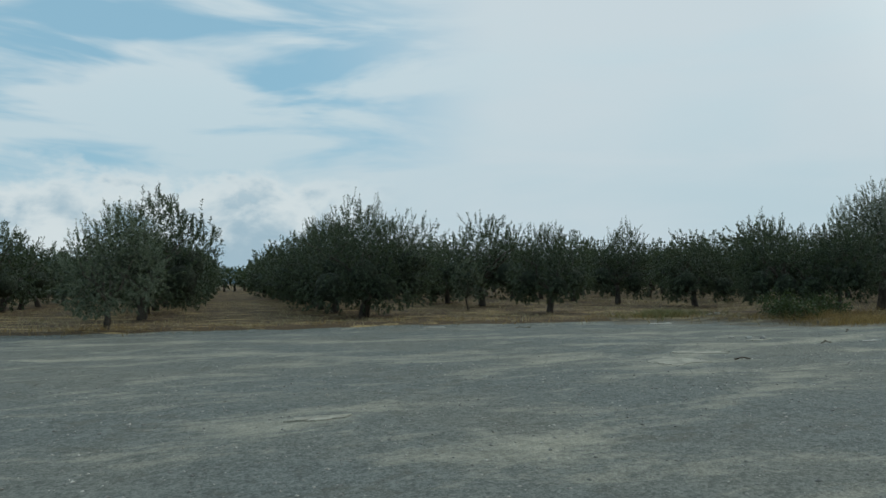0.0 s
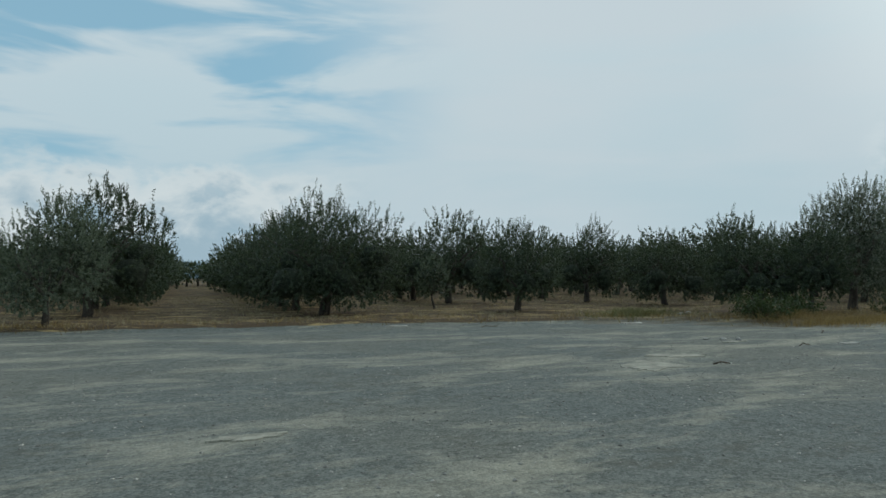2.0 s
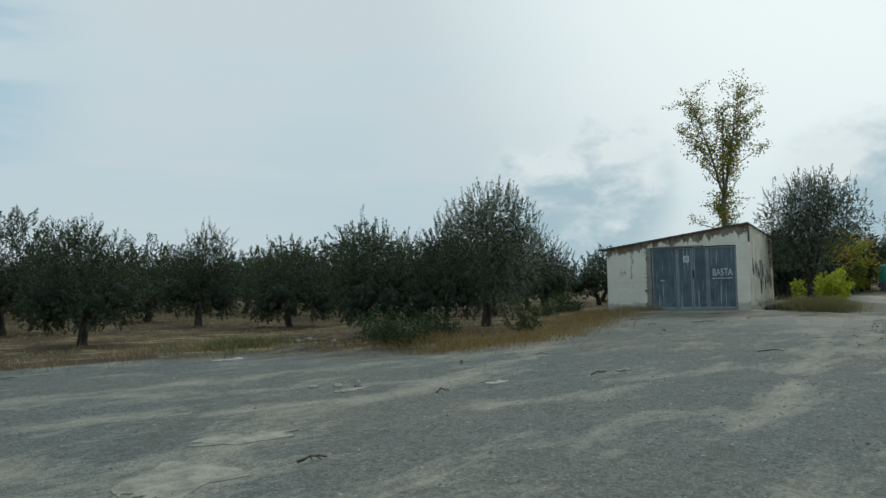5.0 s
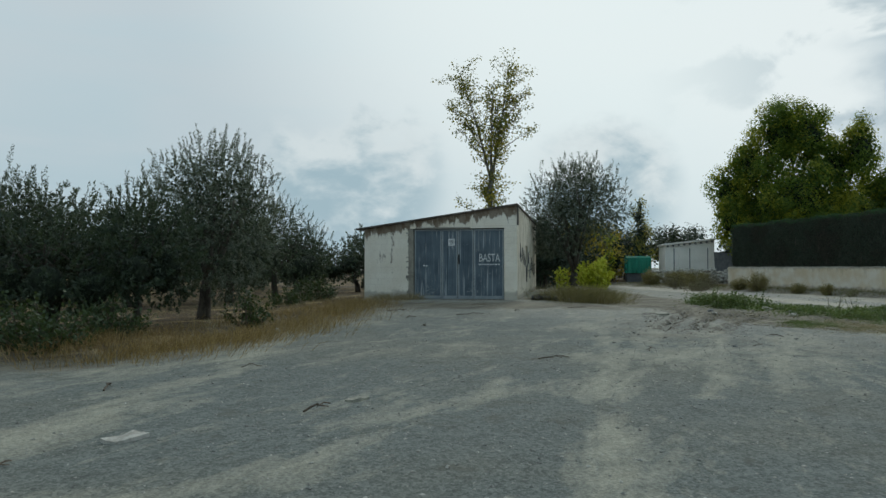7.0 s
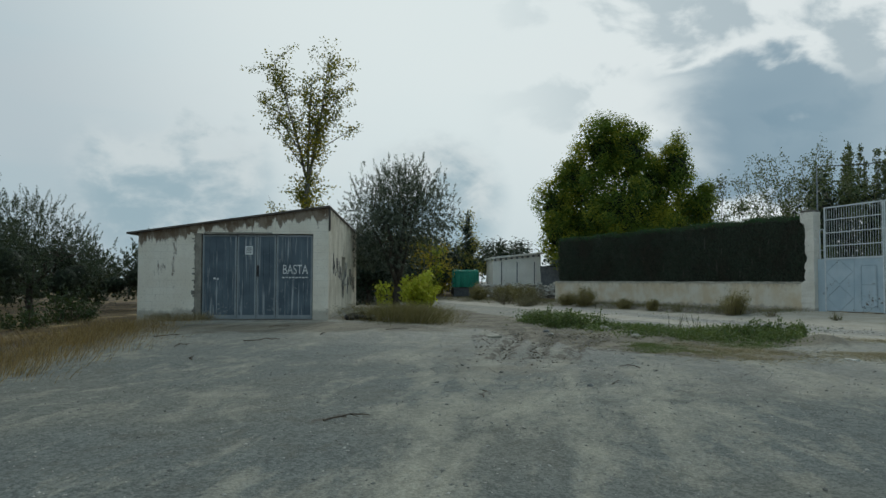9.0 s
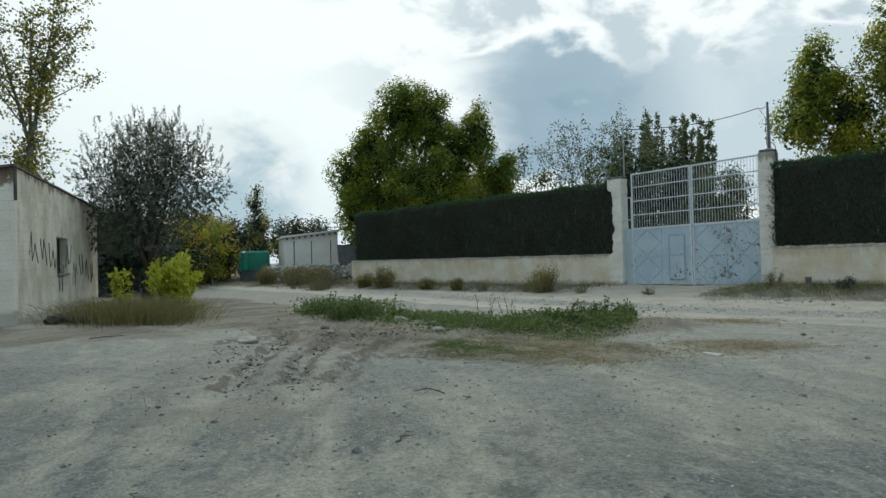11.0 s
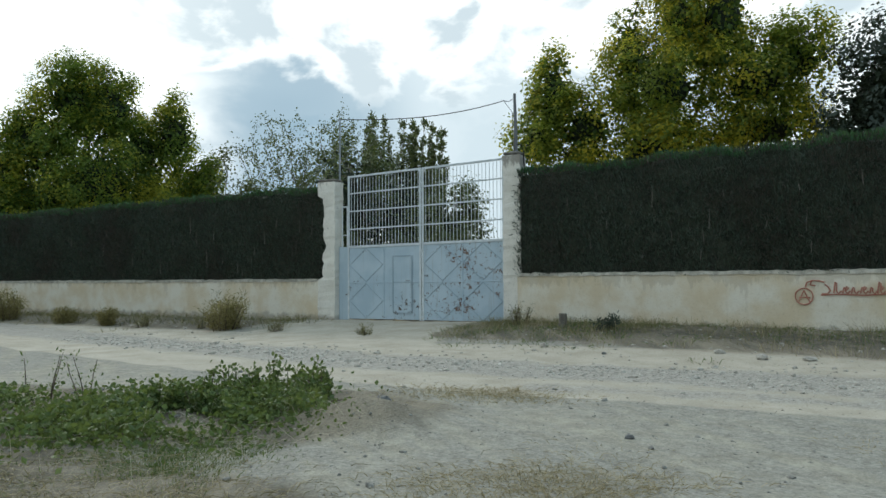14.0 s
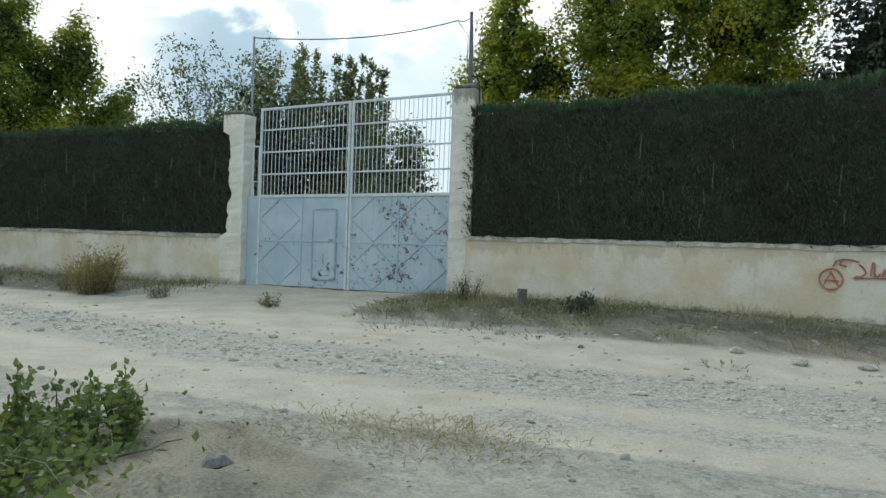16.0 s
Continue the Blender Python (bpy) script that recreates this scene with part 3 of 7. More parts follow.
# ---- plan ----
SHED = axes((23.94, 30.37), (0.559, -0.829))           # x along the front, y into the depth
GATE = axes((44.76, 14.17), (-0.5185, -0.8551))        # x from the hinge side of the gate along the wall
SOUTH = axes((41.70, 9.28), (-0.66515, -0.74671))      # x along the wall past the gate
EDGE = [(-200, -12), (-30, 15.2), (-12, 19.5), (-9, 19.9), (-4.8, 21.2), (0, 22.4), (3.6, 22.9), (7.6, 23.0), (9.6, 21.6), (11.2, 21.2), (13.0, 22.0),
        (17.3, 25.3), (20.5, 26.9), (23.6, 29.6)]
ROAD = [(120, 125), (63, 47), (49, 28.8), (41.3, 19.6), (36.2, 13.2), (32.6, 7.4), (29, 0.5), (22, -14), (-10, -70)]
ROW_DIR, ROW_SIDE = Vector((-0.2825, 0.9593)), Vector((0.9593, 0.2825))


def step(v, lo, hi):
    t = np.clip((v - lo) / (hi - lo), 0, 1)
    return t * t * (3 - 2 * t)


def to_line(x, y, line):
    """Distance from places to a bent line."""
    best = np.full(np.shape(x), 1e9)
    for (ax, ay), (bx, by) in zip(line[:-1], line[1:]):
        dx, dy = bx - ax, by - ay
        t = np.clip(((x - ax) * dx + (y - ay) * dy) / (dx * dx + dy * dy), 0, 1)
        best = np.minimum(best, np.hypot(x - ax - t * dx, y - ay - t * dy))
    return best


def local(m, x, y):
    ox, oy = m[0][3], m[1][3]
    return (x - ox) * m[0][0] + (y - oy) * m[1][0], (x - ox) * m[0][1] + (y - oy) * m[1][1]


def in_orchard(x, y):
    """About 1 among the olives, 0 on the gravel."""
    ex, ey = zip(*EDGE)
    beyond = y - np.interp(x, ex, ey)
    sx, sy = local(SHED, x, y)
    left_of_shed = np.where(sy > -1.0, -sx - 0.1, 0.0)
    d = np.where(x < 23.6, np.where(sx < 0, beyond, np.minimum(beyond, -0.5)), np.where((sx < 0) & (sy > 0), left_of_shed, -1.0))
    return step(d, -0.35, 0.35)


def road_width(x, y):
    return 1.7 + 1.35 * step(np.asarray(y, float), 30.0, 14.0)


def on_road(x, y):
    return 1 - step(to_line(x, y, ROAD) / road_width(x, y), 0.82, 1.18)


def wall_gap(x, y):
    """Distance in front of the long walls (negative behind them)."""
    gx, gy = local(GATE, x, y)
    hx, hy = local(SOUTH, x, y)
    return np.where(hx < 0.0, -gy, np.minimum(-hy, 60))


def lie(x, y):
    """Height of the ground."""
    x, y = np.asarray(x, float), np.asarray(y, float)
    sx, sy = local(SHED, x, y)
    d_shed = np.hypot(np.maximum(np.maximum(-sx, sx - 5.57), 0), np.maximum(np.maximum(-sy, sy - 12.5), 0))
    z = 0.15 * in_orchard(x, y)
    z = np.maximum(z, 0.30 * (1 - step(d_shed, 0.3, 8.5)))
    d = wall_gap(x, y)
    hx, hy = local(SOUTH, x, y)
    top = 0.24 + 0.14 * step(hx, -3.0, 2.0)
    z = np.maximum(z, np.where(y < 60, top * (1 - step(d, 0.2, 4.2)), 0.0))
    z = z + 0.22 * np.exp(-((x - 29.7) ** 2 / 0.42 + (y - 12.75) ** 2 / 0.34)) + 0.10 * np.exp(-((x - 30.6) ** 2 + (y - 17.0) ** 2) / 6.0)
    z = z + 0.02 * np.sin(x * 0.9 + 1.3 * np.sin(y * 0.55)) * np.sin(y * 0.8) + 0.012 * np.sin(x * 2.7 + y * 1.1) * np.sin(y * 2.3 - x * 0.6)
    return float(z) if z.ndim == 0 else z


def weedy(x, y):
    """Where weeds, humus and old straw cover the ground."""
    green = 1 - step(to_line(x, y, [(34.4, 22.6), (31.6, 19.0), (30.2, 16.0), (30.2, 13.4)]), 0.9, 2.2)
    spread = 1 - step(to_line(x, y, [(30.0, 20.6), (27.8, 18.2), (27.0, 15.8), (26.2, 14.4)]), 0.9, 2.5)
    damp = 1 - step(to_line(x, y, [(21.0, 16.6), (24.5, 18.6), (28.5, 19.8)]), 0.8, 3.0)
    by_shed = 1 - step(np.minimum(to_line(x, y, [(29.0, 24.8), (33, 26.4), (38.5, 29.0)]), to_line(x, y, [(29.6, 22.6), (33.4, 23.8), (36.6, 26.6)])), 1.1, 2.6)
    before = 0.75 * (1 - step(to_line(x, y, [(22.6, 27.6), (24.6, 25.2), (27.0, 22.6)]), 0.5, 2.6))
    d = wall_gap(x, y)
    gx, gy = local(GATE, x, y)
    verge = np.where((d > -0.4) & (d < 5) & (y < 60), 1 - step(np.abs(d - 0.9), 1.5, 2.6), 0) * np.where((gx > -1.5) & (gx < 4.6), 0.15, 1.0)
    strip = np.where((x > 5) & (x < 23.5), 1 - step(to_line(x, y, EDGE), 0.6, 1.6), 0) * 0.6
    return np.clip(np.maximum.reduce([green * 0.9, spread * 0.95, damp * 0.4, by_shed, before, verge * 0.9, strip]), 0, 1)


TRACKS = [([(-12, 13.2), (-8.4, 13.7), (-6.0, 14.1), (-3.5, 14.3), (-0.9, 13.0), (1.4, 16.2)], 0.42),
          ([(-3.8, 12.0), (-1.9, 12.3), (-0.2, 12.8), (3.6, 14.4), (7.5, 15.6), (12, 19), (16, 24)], 0.33),
          ([(-10, 17.6), (-7.5, 17.5), (-3, 17.4), (3, 18.2), (9, 19.8)], 0.40), ([(-2.8, 7.3), (-1.6, 6.8), (-1.2, 7.4)], 0.28),
          ([(3.4, 11.4), (3.9, 12.4), (4.5, 13.4), (5.2, 13.7)], 0.75), ([(-1.0, 7.9), (0.5, 11.0), (2.0, 12.9), (4.8, 15.4), (7.0, 18.0)], 0.26),
          ([(7.6, 14.0), (9.6, 13.8), (13.3, 15.0), (17, 19)], 0.26), ([(9.2, 11.1), (11.3, 12.3), (13.6, 13.6), (20, 17.8), (25, 22), (30, 25)], 0.26)]
WHEEL_MARKS = [([(13.5, 13.9), (16.9, 15.5), (20.6, 17.0), (24.0, 18.5), (30, 22)], 0.28), ([(14.5, 13.0), (17.2, 14.0), (20.8, 15.7), (26.6, 18.0), (34, 23)], 0.24),
               ([(17, 8), (22, 10.5), (29, 13.0)], 0.3), ([(10, 20), (14, 22.0), (19, 25.6)], 0.4), ([(5, 4), (9, 8), (14, 10.4), (22, 9.4), (30, 7)], 0.3),
               ([(-0.4, 5.6), (0.7, 5.9), (2.5, 7.2), (6, 12)], 0.3), ([(3.1, 15.6), (4.4, 15.7), (5.6, 15.4)], 0.35), ([(2.8, 18.4), (4.8, 17.7), (8.6, 16.2)], 0.3)]
RUTS = [([(22.2, 17.6), (24.6, 18.6), (26.9, 19.4), (28.0, 20.0)], 0.11), ([(22.8, 17.1), (24.9, 18.0), (26.2, 18.3), (28.4, 19.2)], 0.11), ([(22.9, 16.5), (25.4, 17.3), (27.6, 17.5)], 0.10)]


def ground_sheet():
    def spaced(fine0, fine1, fine, far0, far1, close0, close1, close):
        mid = np.concatenate([np.arange(fine0, close0 - 0.05, fine), np.arange(close0, close1, close), np.arange(close1, fine1 + fine / 2, fine)])
        lo, hi, d = [], [], fine
        p = fine0
        while p > far0:
            d = min(d * 1.16, 150)
            p -= d
            lo.append(p)
        d, p = fine, fine1
        while p < far1:
            d = min(d * 1.16, 150)
            p += d
            hi.append(p)
        return np.concatenate([lo[::-1], mid, hi])
    xs, ys = spaced(-13, 46, 0.33, -2600, 2600, 20.0, 32.5, 0.13), spaced(1, 33, 0.33, -2600, 2600, 10.5, 21.5, 0.13)
    X, Y = np.meshgrid(xs, ys)
    x, y = X.ravel(), Y.ravel()
    z = lie(x, y)
    # ruts in the damp soil before the road, with soil squeezed up beside them
    rough = np.zeros_like(x)
    for line, wd in RUTS:
        d = to_line(x, y, line)
        z = z - 0.055 * np.exp(-(d / wd) ** 2) + 0.04 * np.exp(-((d - 2.2 * wd) / (wd * 0.8)) ** 2)
        rough = np.maximum(rough, np.exp(-(d / 0.6) ** 2))
    rough = np.maximum(rough, weedy(x, y)) * (x > 19) * (x < 34) * (y > 9.5) * (y < 23)
    for i in np.nonzero(rough > 0.05)[0]:
        p = Vector((x[i], y[i], 0.0))
        z[i] += rough[i] * (0.055 * noise.noise(p * 1.7) + 0.04 * noise.noise(p * 4.3))
    me = bpy.data.meshes.new("ground")
    W, H = len(xs), len(ys)
    k = (np.arange(H - 1)[:, None] * W + np.arange(W - 1)).ravel()
    me.from_pydata(np.stack([x, y, z], 1).tolist(), [], np.stack([k, k + 1, k + W + 1, k + W], 1).tolist())
    me.materials.append(M_GROUND)
    me.shade_smooth()
    road = on_road(x, y)
    gx, gy = local(GATE, x, y)
    apron = step(gx, -1.4, -0.3) * (1 - step(gx, 4.6, 5.8)) * (1 - step(-gy, 4.0, 5.5)) * (gy < 0.5)
    mouth = (1 - step(to_line(x, y, [(26, 21.5), (32, 21.6), (40, 23.5)]), 0.4, 1.6)) * 0.35
    zone = np.stack([np.where(wall_gap(x, y) < -0.3, np.where(y < 70, 1.0, 0), in_orchard(x, y)), np.clip(np.maximum.reduce([road, apron, mouth]), 0, 1), weedy(x, y), np.ones_like(x)], 1)
    pale = np.zeros_like(x)
    for line, wd in TRACKS + WHEEL_MARKS:
        pale = np.maximum(pale, np.exp(-(to_line(x, y, line) / wd) ** 2) * 0.72)
    pale = np.maximum(pale, 0.5 * (1 - step(to_line(x, y, [(18, 15), (24, 12.5), (29, 11)]), 1.0, 3.5)))
    band = np.exp(-((to_line(x, y, [(49, 27.5), (40.6, 18.8), (35.6, 13.0), (31.6, 6.5), (28, 0)])) / 1.2) ** 2)
    band = np.maximum(band, 0.55 * np.exp(-((to_line(x, y, [(31.8, 10.6), (29.8, 6.0)])) / 0.8) ** 2))
    mud = np.zeros_like(x)
    for line, wd in RUTS:
        mud = np.maximum(mud, 0.85 * np.exp(-((to_line(x, y, line) - 0.16) / 0.15) ** 2))
    for line, wd, a in (([(26.2, 20.2), (27.4, 19.8)], 0.4, 0.85), ([(27.9, 18.8), (28.5, 17.7)], 0.42, 0.7), ([(24.9, 17.4), (25.4, 16.7), (25.0, 15.6)], 0.4, 0.75), ([(23.2, 17.3), (23.4, 16.9)], 0.3, 0.7), ([(15.7, 16.5), (16.5, 16.4)], 0.14, 0.8), ([(39.4, 8.7), (35.4, 4.2), (31.4, -0.3)], 0.8, 0.75)):
        mud = np.maximum(mud, a * np.exp(-(to_line(x, y, line) / wd) ** 2))
    wear = np.stack([pale, band, mud, np.ones_like(x)], 1)
    for name, data in (("zone", zone), ("wear", wear)):
        at = me.attributes.new(name, "FLOAT_COLOR", "POINT")
        at.data.foreach_set("color", data.astype(np.float32).ravel())
    tagged(new("ground", me), "grey gravel yard, straw-covered orchard earth and pale dirt road", "ground", kind="structure")


ground_sheet()


# ---- walls, pillars, hedges, gate ----
def long_wall(name, m, x0, x1, z0, z1, seed, label):
    rng = np.random.default_rng(seed)
    k = max(2, int((x1 - x0) / 0.22))
    g = Geo()
    v, f = [], []
    drift = np.cumsum(rng.normal(0, 0.006, k + 1))
    for i in range(k + 1):
        x = x0 + (x1 - x0) * i / k
        t = z1 + drift[i] - drift.mean() + rng.normal(0, 0.012)
        v += [(x, 0.02, z0), (x, rng.normal(0, 0.004), t - 0.05), (x, 0.03 + rng.normal(0, 0.006), t), (x, 0.24, t + rng.normal(0, 0.012)), (x, 0.26, z0)]
    for i in range(k):
        f += [(i * 5 + j, i * 5 + 5 + j, i * 5 + 6 + j, i * 5 + 1 + j) for j in range(4)]
    f += [(4, 3, 2, 1, 0), tuple(k * 5 + j for j in range(5))]
    g.add(v, f)
    return solid(name, g, M_WALL, label, "wall", kind="structure", m=m)


def wall_rim(m, x0, x1, z, seed):
    rng = np.random.default_rng(seed)
    k = int((x1 - x0) / 0.16)
    v, f = [], []
    for i in range(k + 1):
        x = x0 + (x1 - x0) * i / k
        lo, hi = z - 0.045 - 0.035 * rng.random() ** 2, z + 0.015 + rng.normal(0, 0.008)
        v += [(x, -0.022 + rng.normal(0, 0.003), lo), (x, -0.026 + rng.normal(0, 0.003), hi), (x, 0.12, hi + 0.02), (x, 0.12, lo)]
    for i in range(k):
        f += [(i * 4 + a, i * 4 + 4 + a, i * 4 + 4 + (a + 1) % 4, i * 4 + (a + 1) % 4) for a in range(4)]
    f += [(3, 2, 1, 0), tuple(k * 4 + a for a in range(4))]
    solid("trim", Geo().add(v, f), M_RIM, "pale chipped mortar rim along the wall top", "trim", kind="structure", m=m)


wall_rim(GATE, -18.2, -0.72, 1.475, 13)
wall_rim(SOUTH, 0.14, 26.0, 1.585, 14)
long_wall("wall_north", GATE, -18.4, -0.70, -0.2, 1.47, 11, "low cream stucco boundary wall with chipped top edge and stained foot")
long_wall("wall_south", SOUTH, 0.12, 34.0, -0.1, 1.58, 12, "low cream stucco boundary wall with ochre patches and red graffiti")


def pillar(m, x0, x1, z1, ragged, label, seed):
    rng = np.random.default_rng(seed)
    ob = thing("gate_pillar", m, label, "pillar", "gate pillars")
    g = Geo()
    v, f, k = [], [], 44
    knots = np.cumsum(rng.uniform(0.5, 1.6, 60))
    bite = 0.01 + 0.14 * rng.random(60) ** 2
    for i in range(k + 1):
        z = -0.1 + (z1 + 0.1) * i / k
        j = rng.normal(0, 0.008, 4)
        cut = ragged * (0.16 + np.interp(i, knots, bite) + 0.03 * rng.random()) if 1.5 < z < z1 - 0.42 else ragged * 0.03 * rng.random()
        v += [(x0 + cut + j[0], j[1] - 0.03, z), (x1 + j[2], j[3] - 0.03, z), (x1 + j[0], 0.42, z), (x0 + cut + j[2], 0.42, z)]
    for i in range(k):
        f += [(i * 4 + a, i * 4 + (a + 1) % 4, i * 4 + 4 + (a + 1) % 4, i * 4 + 4 + a) for a in range(4)]
    f += [(3, 2, 1, 0), (k * 4, k * 4 + 1, k * 4 + 2, k * 4 + 3)]
    part("shaft", g.add(v, f), M_PILLAR, ob)
    part("cap", Geo().soft_box(x0 + 0.01, x1 - 0.01, -0.03, 0.42, z1 + 0.003, z1 + 0.09, 0.03), M_CAP, ob, "weathered dark cement cap")
    return ob


pillar(GATE, -0.70, -0.06, 4.46, 1.0, "tall white stucco gate pillar with broken flank, hedge growing against it", 3)
pillar(GATE, 5.46, 5.95, 4.80, 0.0, "tall white stucco gate pillar with dark cement cap and steel pole", 4)


def hedge(name, m, x0, x1, z0, z1, seed, label, slope=0.0):
    rng = np.random.default_rng(seed)
    ob = thing(name, m, label, "hedge", "boundary hedges")
    L = x1 - x0
    # lumpy solid core, coloured dark for the shade behind the sprays
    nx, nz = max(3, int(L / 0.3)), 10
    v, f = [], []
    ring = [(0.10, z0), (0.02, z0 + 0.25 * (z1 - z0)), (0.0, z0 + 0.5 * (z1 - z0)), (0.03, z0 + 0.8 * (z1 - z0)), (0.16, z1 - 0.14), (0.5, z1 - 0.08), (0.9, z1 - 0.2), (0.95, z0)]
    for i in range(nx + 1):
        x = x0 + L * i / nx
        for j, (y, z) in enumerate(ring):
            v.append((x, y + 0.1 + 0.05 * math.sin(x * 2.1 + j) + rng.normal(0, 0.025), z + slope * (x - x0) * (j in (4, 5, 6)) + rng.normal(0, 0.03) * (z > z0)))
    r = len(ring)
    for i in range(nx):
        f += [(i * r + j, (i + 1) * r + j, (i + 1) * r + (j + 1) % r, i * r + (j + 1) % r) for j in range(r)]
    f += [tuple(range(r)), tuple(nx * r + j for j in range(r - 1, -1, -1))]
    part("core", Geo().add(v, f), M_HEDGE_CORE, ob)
    # sprays over the face
    near = min(L, 20.0)
    c = int(near * (z1 - z0) * 620)
    x = rng.uniform(0, near, c)
    if x0 < -10:
        x = x1 - x
    else:
        x = x0 + x
    h = rng.uniform(0, 1, c) ** 0.95
    zz = z0 + h * (z1 - z0 - 0.05) + slope * (x - x0) * h
    y = 0.05 + 0.05 * np.sin(x * 2.1 + 2) + 0.05 * np.sin(x * 7.7 + zz * 5) * rng.random(c) + rng.normal(0, 0.035, c)
    along = np.stack([rng.normal(0, 0.35, c), rng.normal(-0.35, 0.35, c), rng.normal(0.75, 0.5, c)], 1)
    part("foliage", Geo().leaves(np.stack([x, y, zz], 1), along, 0.125, 0.026, rng), L_HEDGE, ob)
    # end face and top tips
    c = int(near * 420)
    x = rng.uniform(0, near, c)
    x = x1 - x if x0 < -10 else x0 + x
    y = rng.uniform(0.02, 0.95, c)
    z = z1 - 0.12 + slope * (x - x0) + 0.05 * np.sin(x * 1.7) + 0.05 * np.sin(x * 5.1) - 0.1 * (np.abs(y - 0.5) * 2) ** 3
    along = np.stack([rng.normal(0, 0.25, c), rng.normal(-0.1, 0.3, c), np.full(c, 1.0)], 1)
    part("new_growth", Geo().leaves(np.stack([x, y, z], 1), along, 0.20, 0.03, rng), L_HEDGE_TOP, ob, "fresh green hedge tips")
    c = 900
    xe = (x1 if x0 < -10 else x0)
    at = np.stack([np.full(c, xe) + rng.normal(0, 0.06, c), rng.uniform(0, 0.95, c), rng.uniform(z0, z1 - 0.1, c) + (slope * L if x0 < -10 else 0)], 1)
    part("end_foliage", Geo().leaves(at, np.stack([rng.normal(0.5 if x0 < -10 else -0.5, 0.4, c), rng.normal(-0.2, 0.4, c), rng.normal(0.5, 0.5, c)], 1), 0.14, 0.03, rng), L_HEDGE, ob)
    # pale dead stems showing on the face
    for i in range(int(near * 2.2)):
        x = (x1 - rng.uniform(0.3, near)) if x0 < -10 else x0 + rng.uniform(0.3, near)
        z = rng.uniform(z0 + 0.1, z1 - 0.9)
        part("dead_stem", Geo().tube([(x, -0.05, z), (x + rng.normal(0, 0.03), -0.06, z + rng.uniform(0.1, 0.55))], [0.009, 0.005], 5), M_BARK_PALE, ob, "pale dead stem")
    return ob


hedge("hedge", GATE, -18.1, -0.50, 1.44, 4.14, 21, "tall dark clipped cypress hedge standing behind a low wall", 0.012)
hedge("hedge", SOUTH, 0.12, 24.0, 1.55, 4.36, 22, "tall dark clipped cypress hedge with brown patches behind a graffitied wall", 0.0)


def gate():
    ob = thing("metal_gate", GATE, "closed pale blue double metal gate with rust chips and barred top", "gate")
    zb, zm, zt = 0.30, 2.44, 4.60

    def leaf(x0, x1, wicket, label, paint):
        y = 0.16
        body = part("gate_leaf", Geo().box(x0 + 0.02, x1 - 0.02, y, y + 0.012, zb, zm), paint, ob, label)

        def rail(name, a, b, c, d, mat=M_RAIL, front=0.03, back=0.02):
            part(name, Geo().soft_box(a, b, y - front, y + back, c, d, 0.006), mat, body)
        for a in (x0, x1 - 0.055):
            rail("stile", a, a + 0.055, zb - 0.02, zt)
        rail("rail", x0 + 0.057, x1 - 0.057, zt - 0.06, zt - 0.003)
        rail("rail", x0 + 0.057, x1 - 0.057, zm - 0.03, zm + 0.04)
        for i in (1, 2, 3):
            zz = zm + (zt - zm) * i / 4
            part("rail", Geo().soft_box(x0 + 0.057, x1 - 0.057, y - 0.018, y + 0.006, zz - 0.02, zz + 0.02, 0.004), M_RAIL, body)
        c = int((x1 - x0) / 0.108)
        for i in range(1, c):
            x = x0 + (x1 - x0) * i / c
            part("bar", Geo().tube([(x, y + 0.018, zm + 0.05), (x, y + 0.018, zt - 0.07)], 0.0085, 6), M_RAIL, body)
        mid, half = (x0 + x1) / 2, (zb + zm) / 2
        part("rib", Geo().soft_box(x0 + 0.06, x1 - 0.06, y - 0.018, y - 0.002, half - 0.018, half + 0.018, 0.004), M_GATE, body)
        part("rib", Geo().soft_box(mid - 0.018, mid + 0.018, y - 0.022, y - 0.003, zb, half - 0.02, 0.004), M_GATE, body)
        part("rib", Geo().soft_box(mid - 0.018, mid + 0.018, y - 0.022, y - 0.003, half + 0.02, zm - 0.04, 0.004), M_GATE, body)
        for (ax, bx) in ((x0 + 0.06, mid - 0.03), (mid + 0.03, x1 - 0.06)):
            if wicket and ax > mid:
                continue
            for (az, bz) in ((zb + 0.02, half - 0.03), (half + 0.03, zm - 0.05)):
                cx, cz = (ax + bx) / 2, (az + bz) / 2
                for p, q in (((ax, cz), (cx, bz)), ((cx, bz), (bx, cz)), ((bx, cz), (cx, az)), ((cx, az), (ax, cz))):
                    part("brace", Geo().tube([(p[0], y - 0.004, p[1]), (q[0], y - 0.004, q[1])], 0.013, 4), M_SEAM_SHADE, body)
        if wicket:
            a, b, c0, c1 = wicket
            door = part("wicket_door", Geo().soft_box(a, b, y - 0.026, y - 0.004, c0, c1, 0.006), M_GATE, body, "small wicket door set in the gate leaf")
            for s in ((a - 0.02, a + 0.015, c0, c1), (b - 0.015, b + 0.02, c0, c1), (a + 0.02, b - 0.02, c0 - 0.02, c0 + 0.015), (a + 0.02, b - 0.02, c1 - 0.015, c1 + 0.02), (a + 0.02, b - 0.02, half - 0.015, half + 0.015)):
                part("door_frame", Geo().soft_box(s[0], s[1], y - 0.040, y - 0.027, s[2], s[3], 0.003), M_SEAM_SHADE, door)
            part("latch", Geo().soft_box(b - 0.17, b - 0.05, y - 0.055, y - 0.042, half + 0.03, half + 0.06, 0.004), M_STEEL, door, "steel latch")
        else:
            part("latch", Geo().soft_box(x0 + 0.08, x0 + 0.2, y - 0.05, y - 0.02, 1.52, 1.57, 0.004), M_STEEL, body, "steel latch")
        return body

    leaf(0.30, 2.83, (1.90, 2.52, 0.50, 2.12), "pale blue gate leaf with a wicket door", M_GATE)
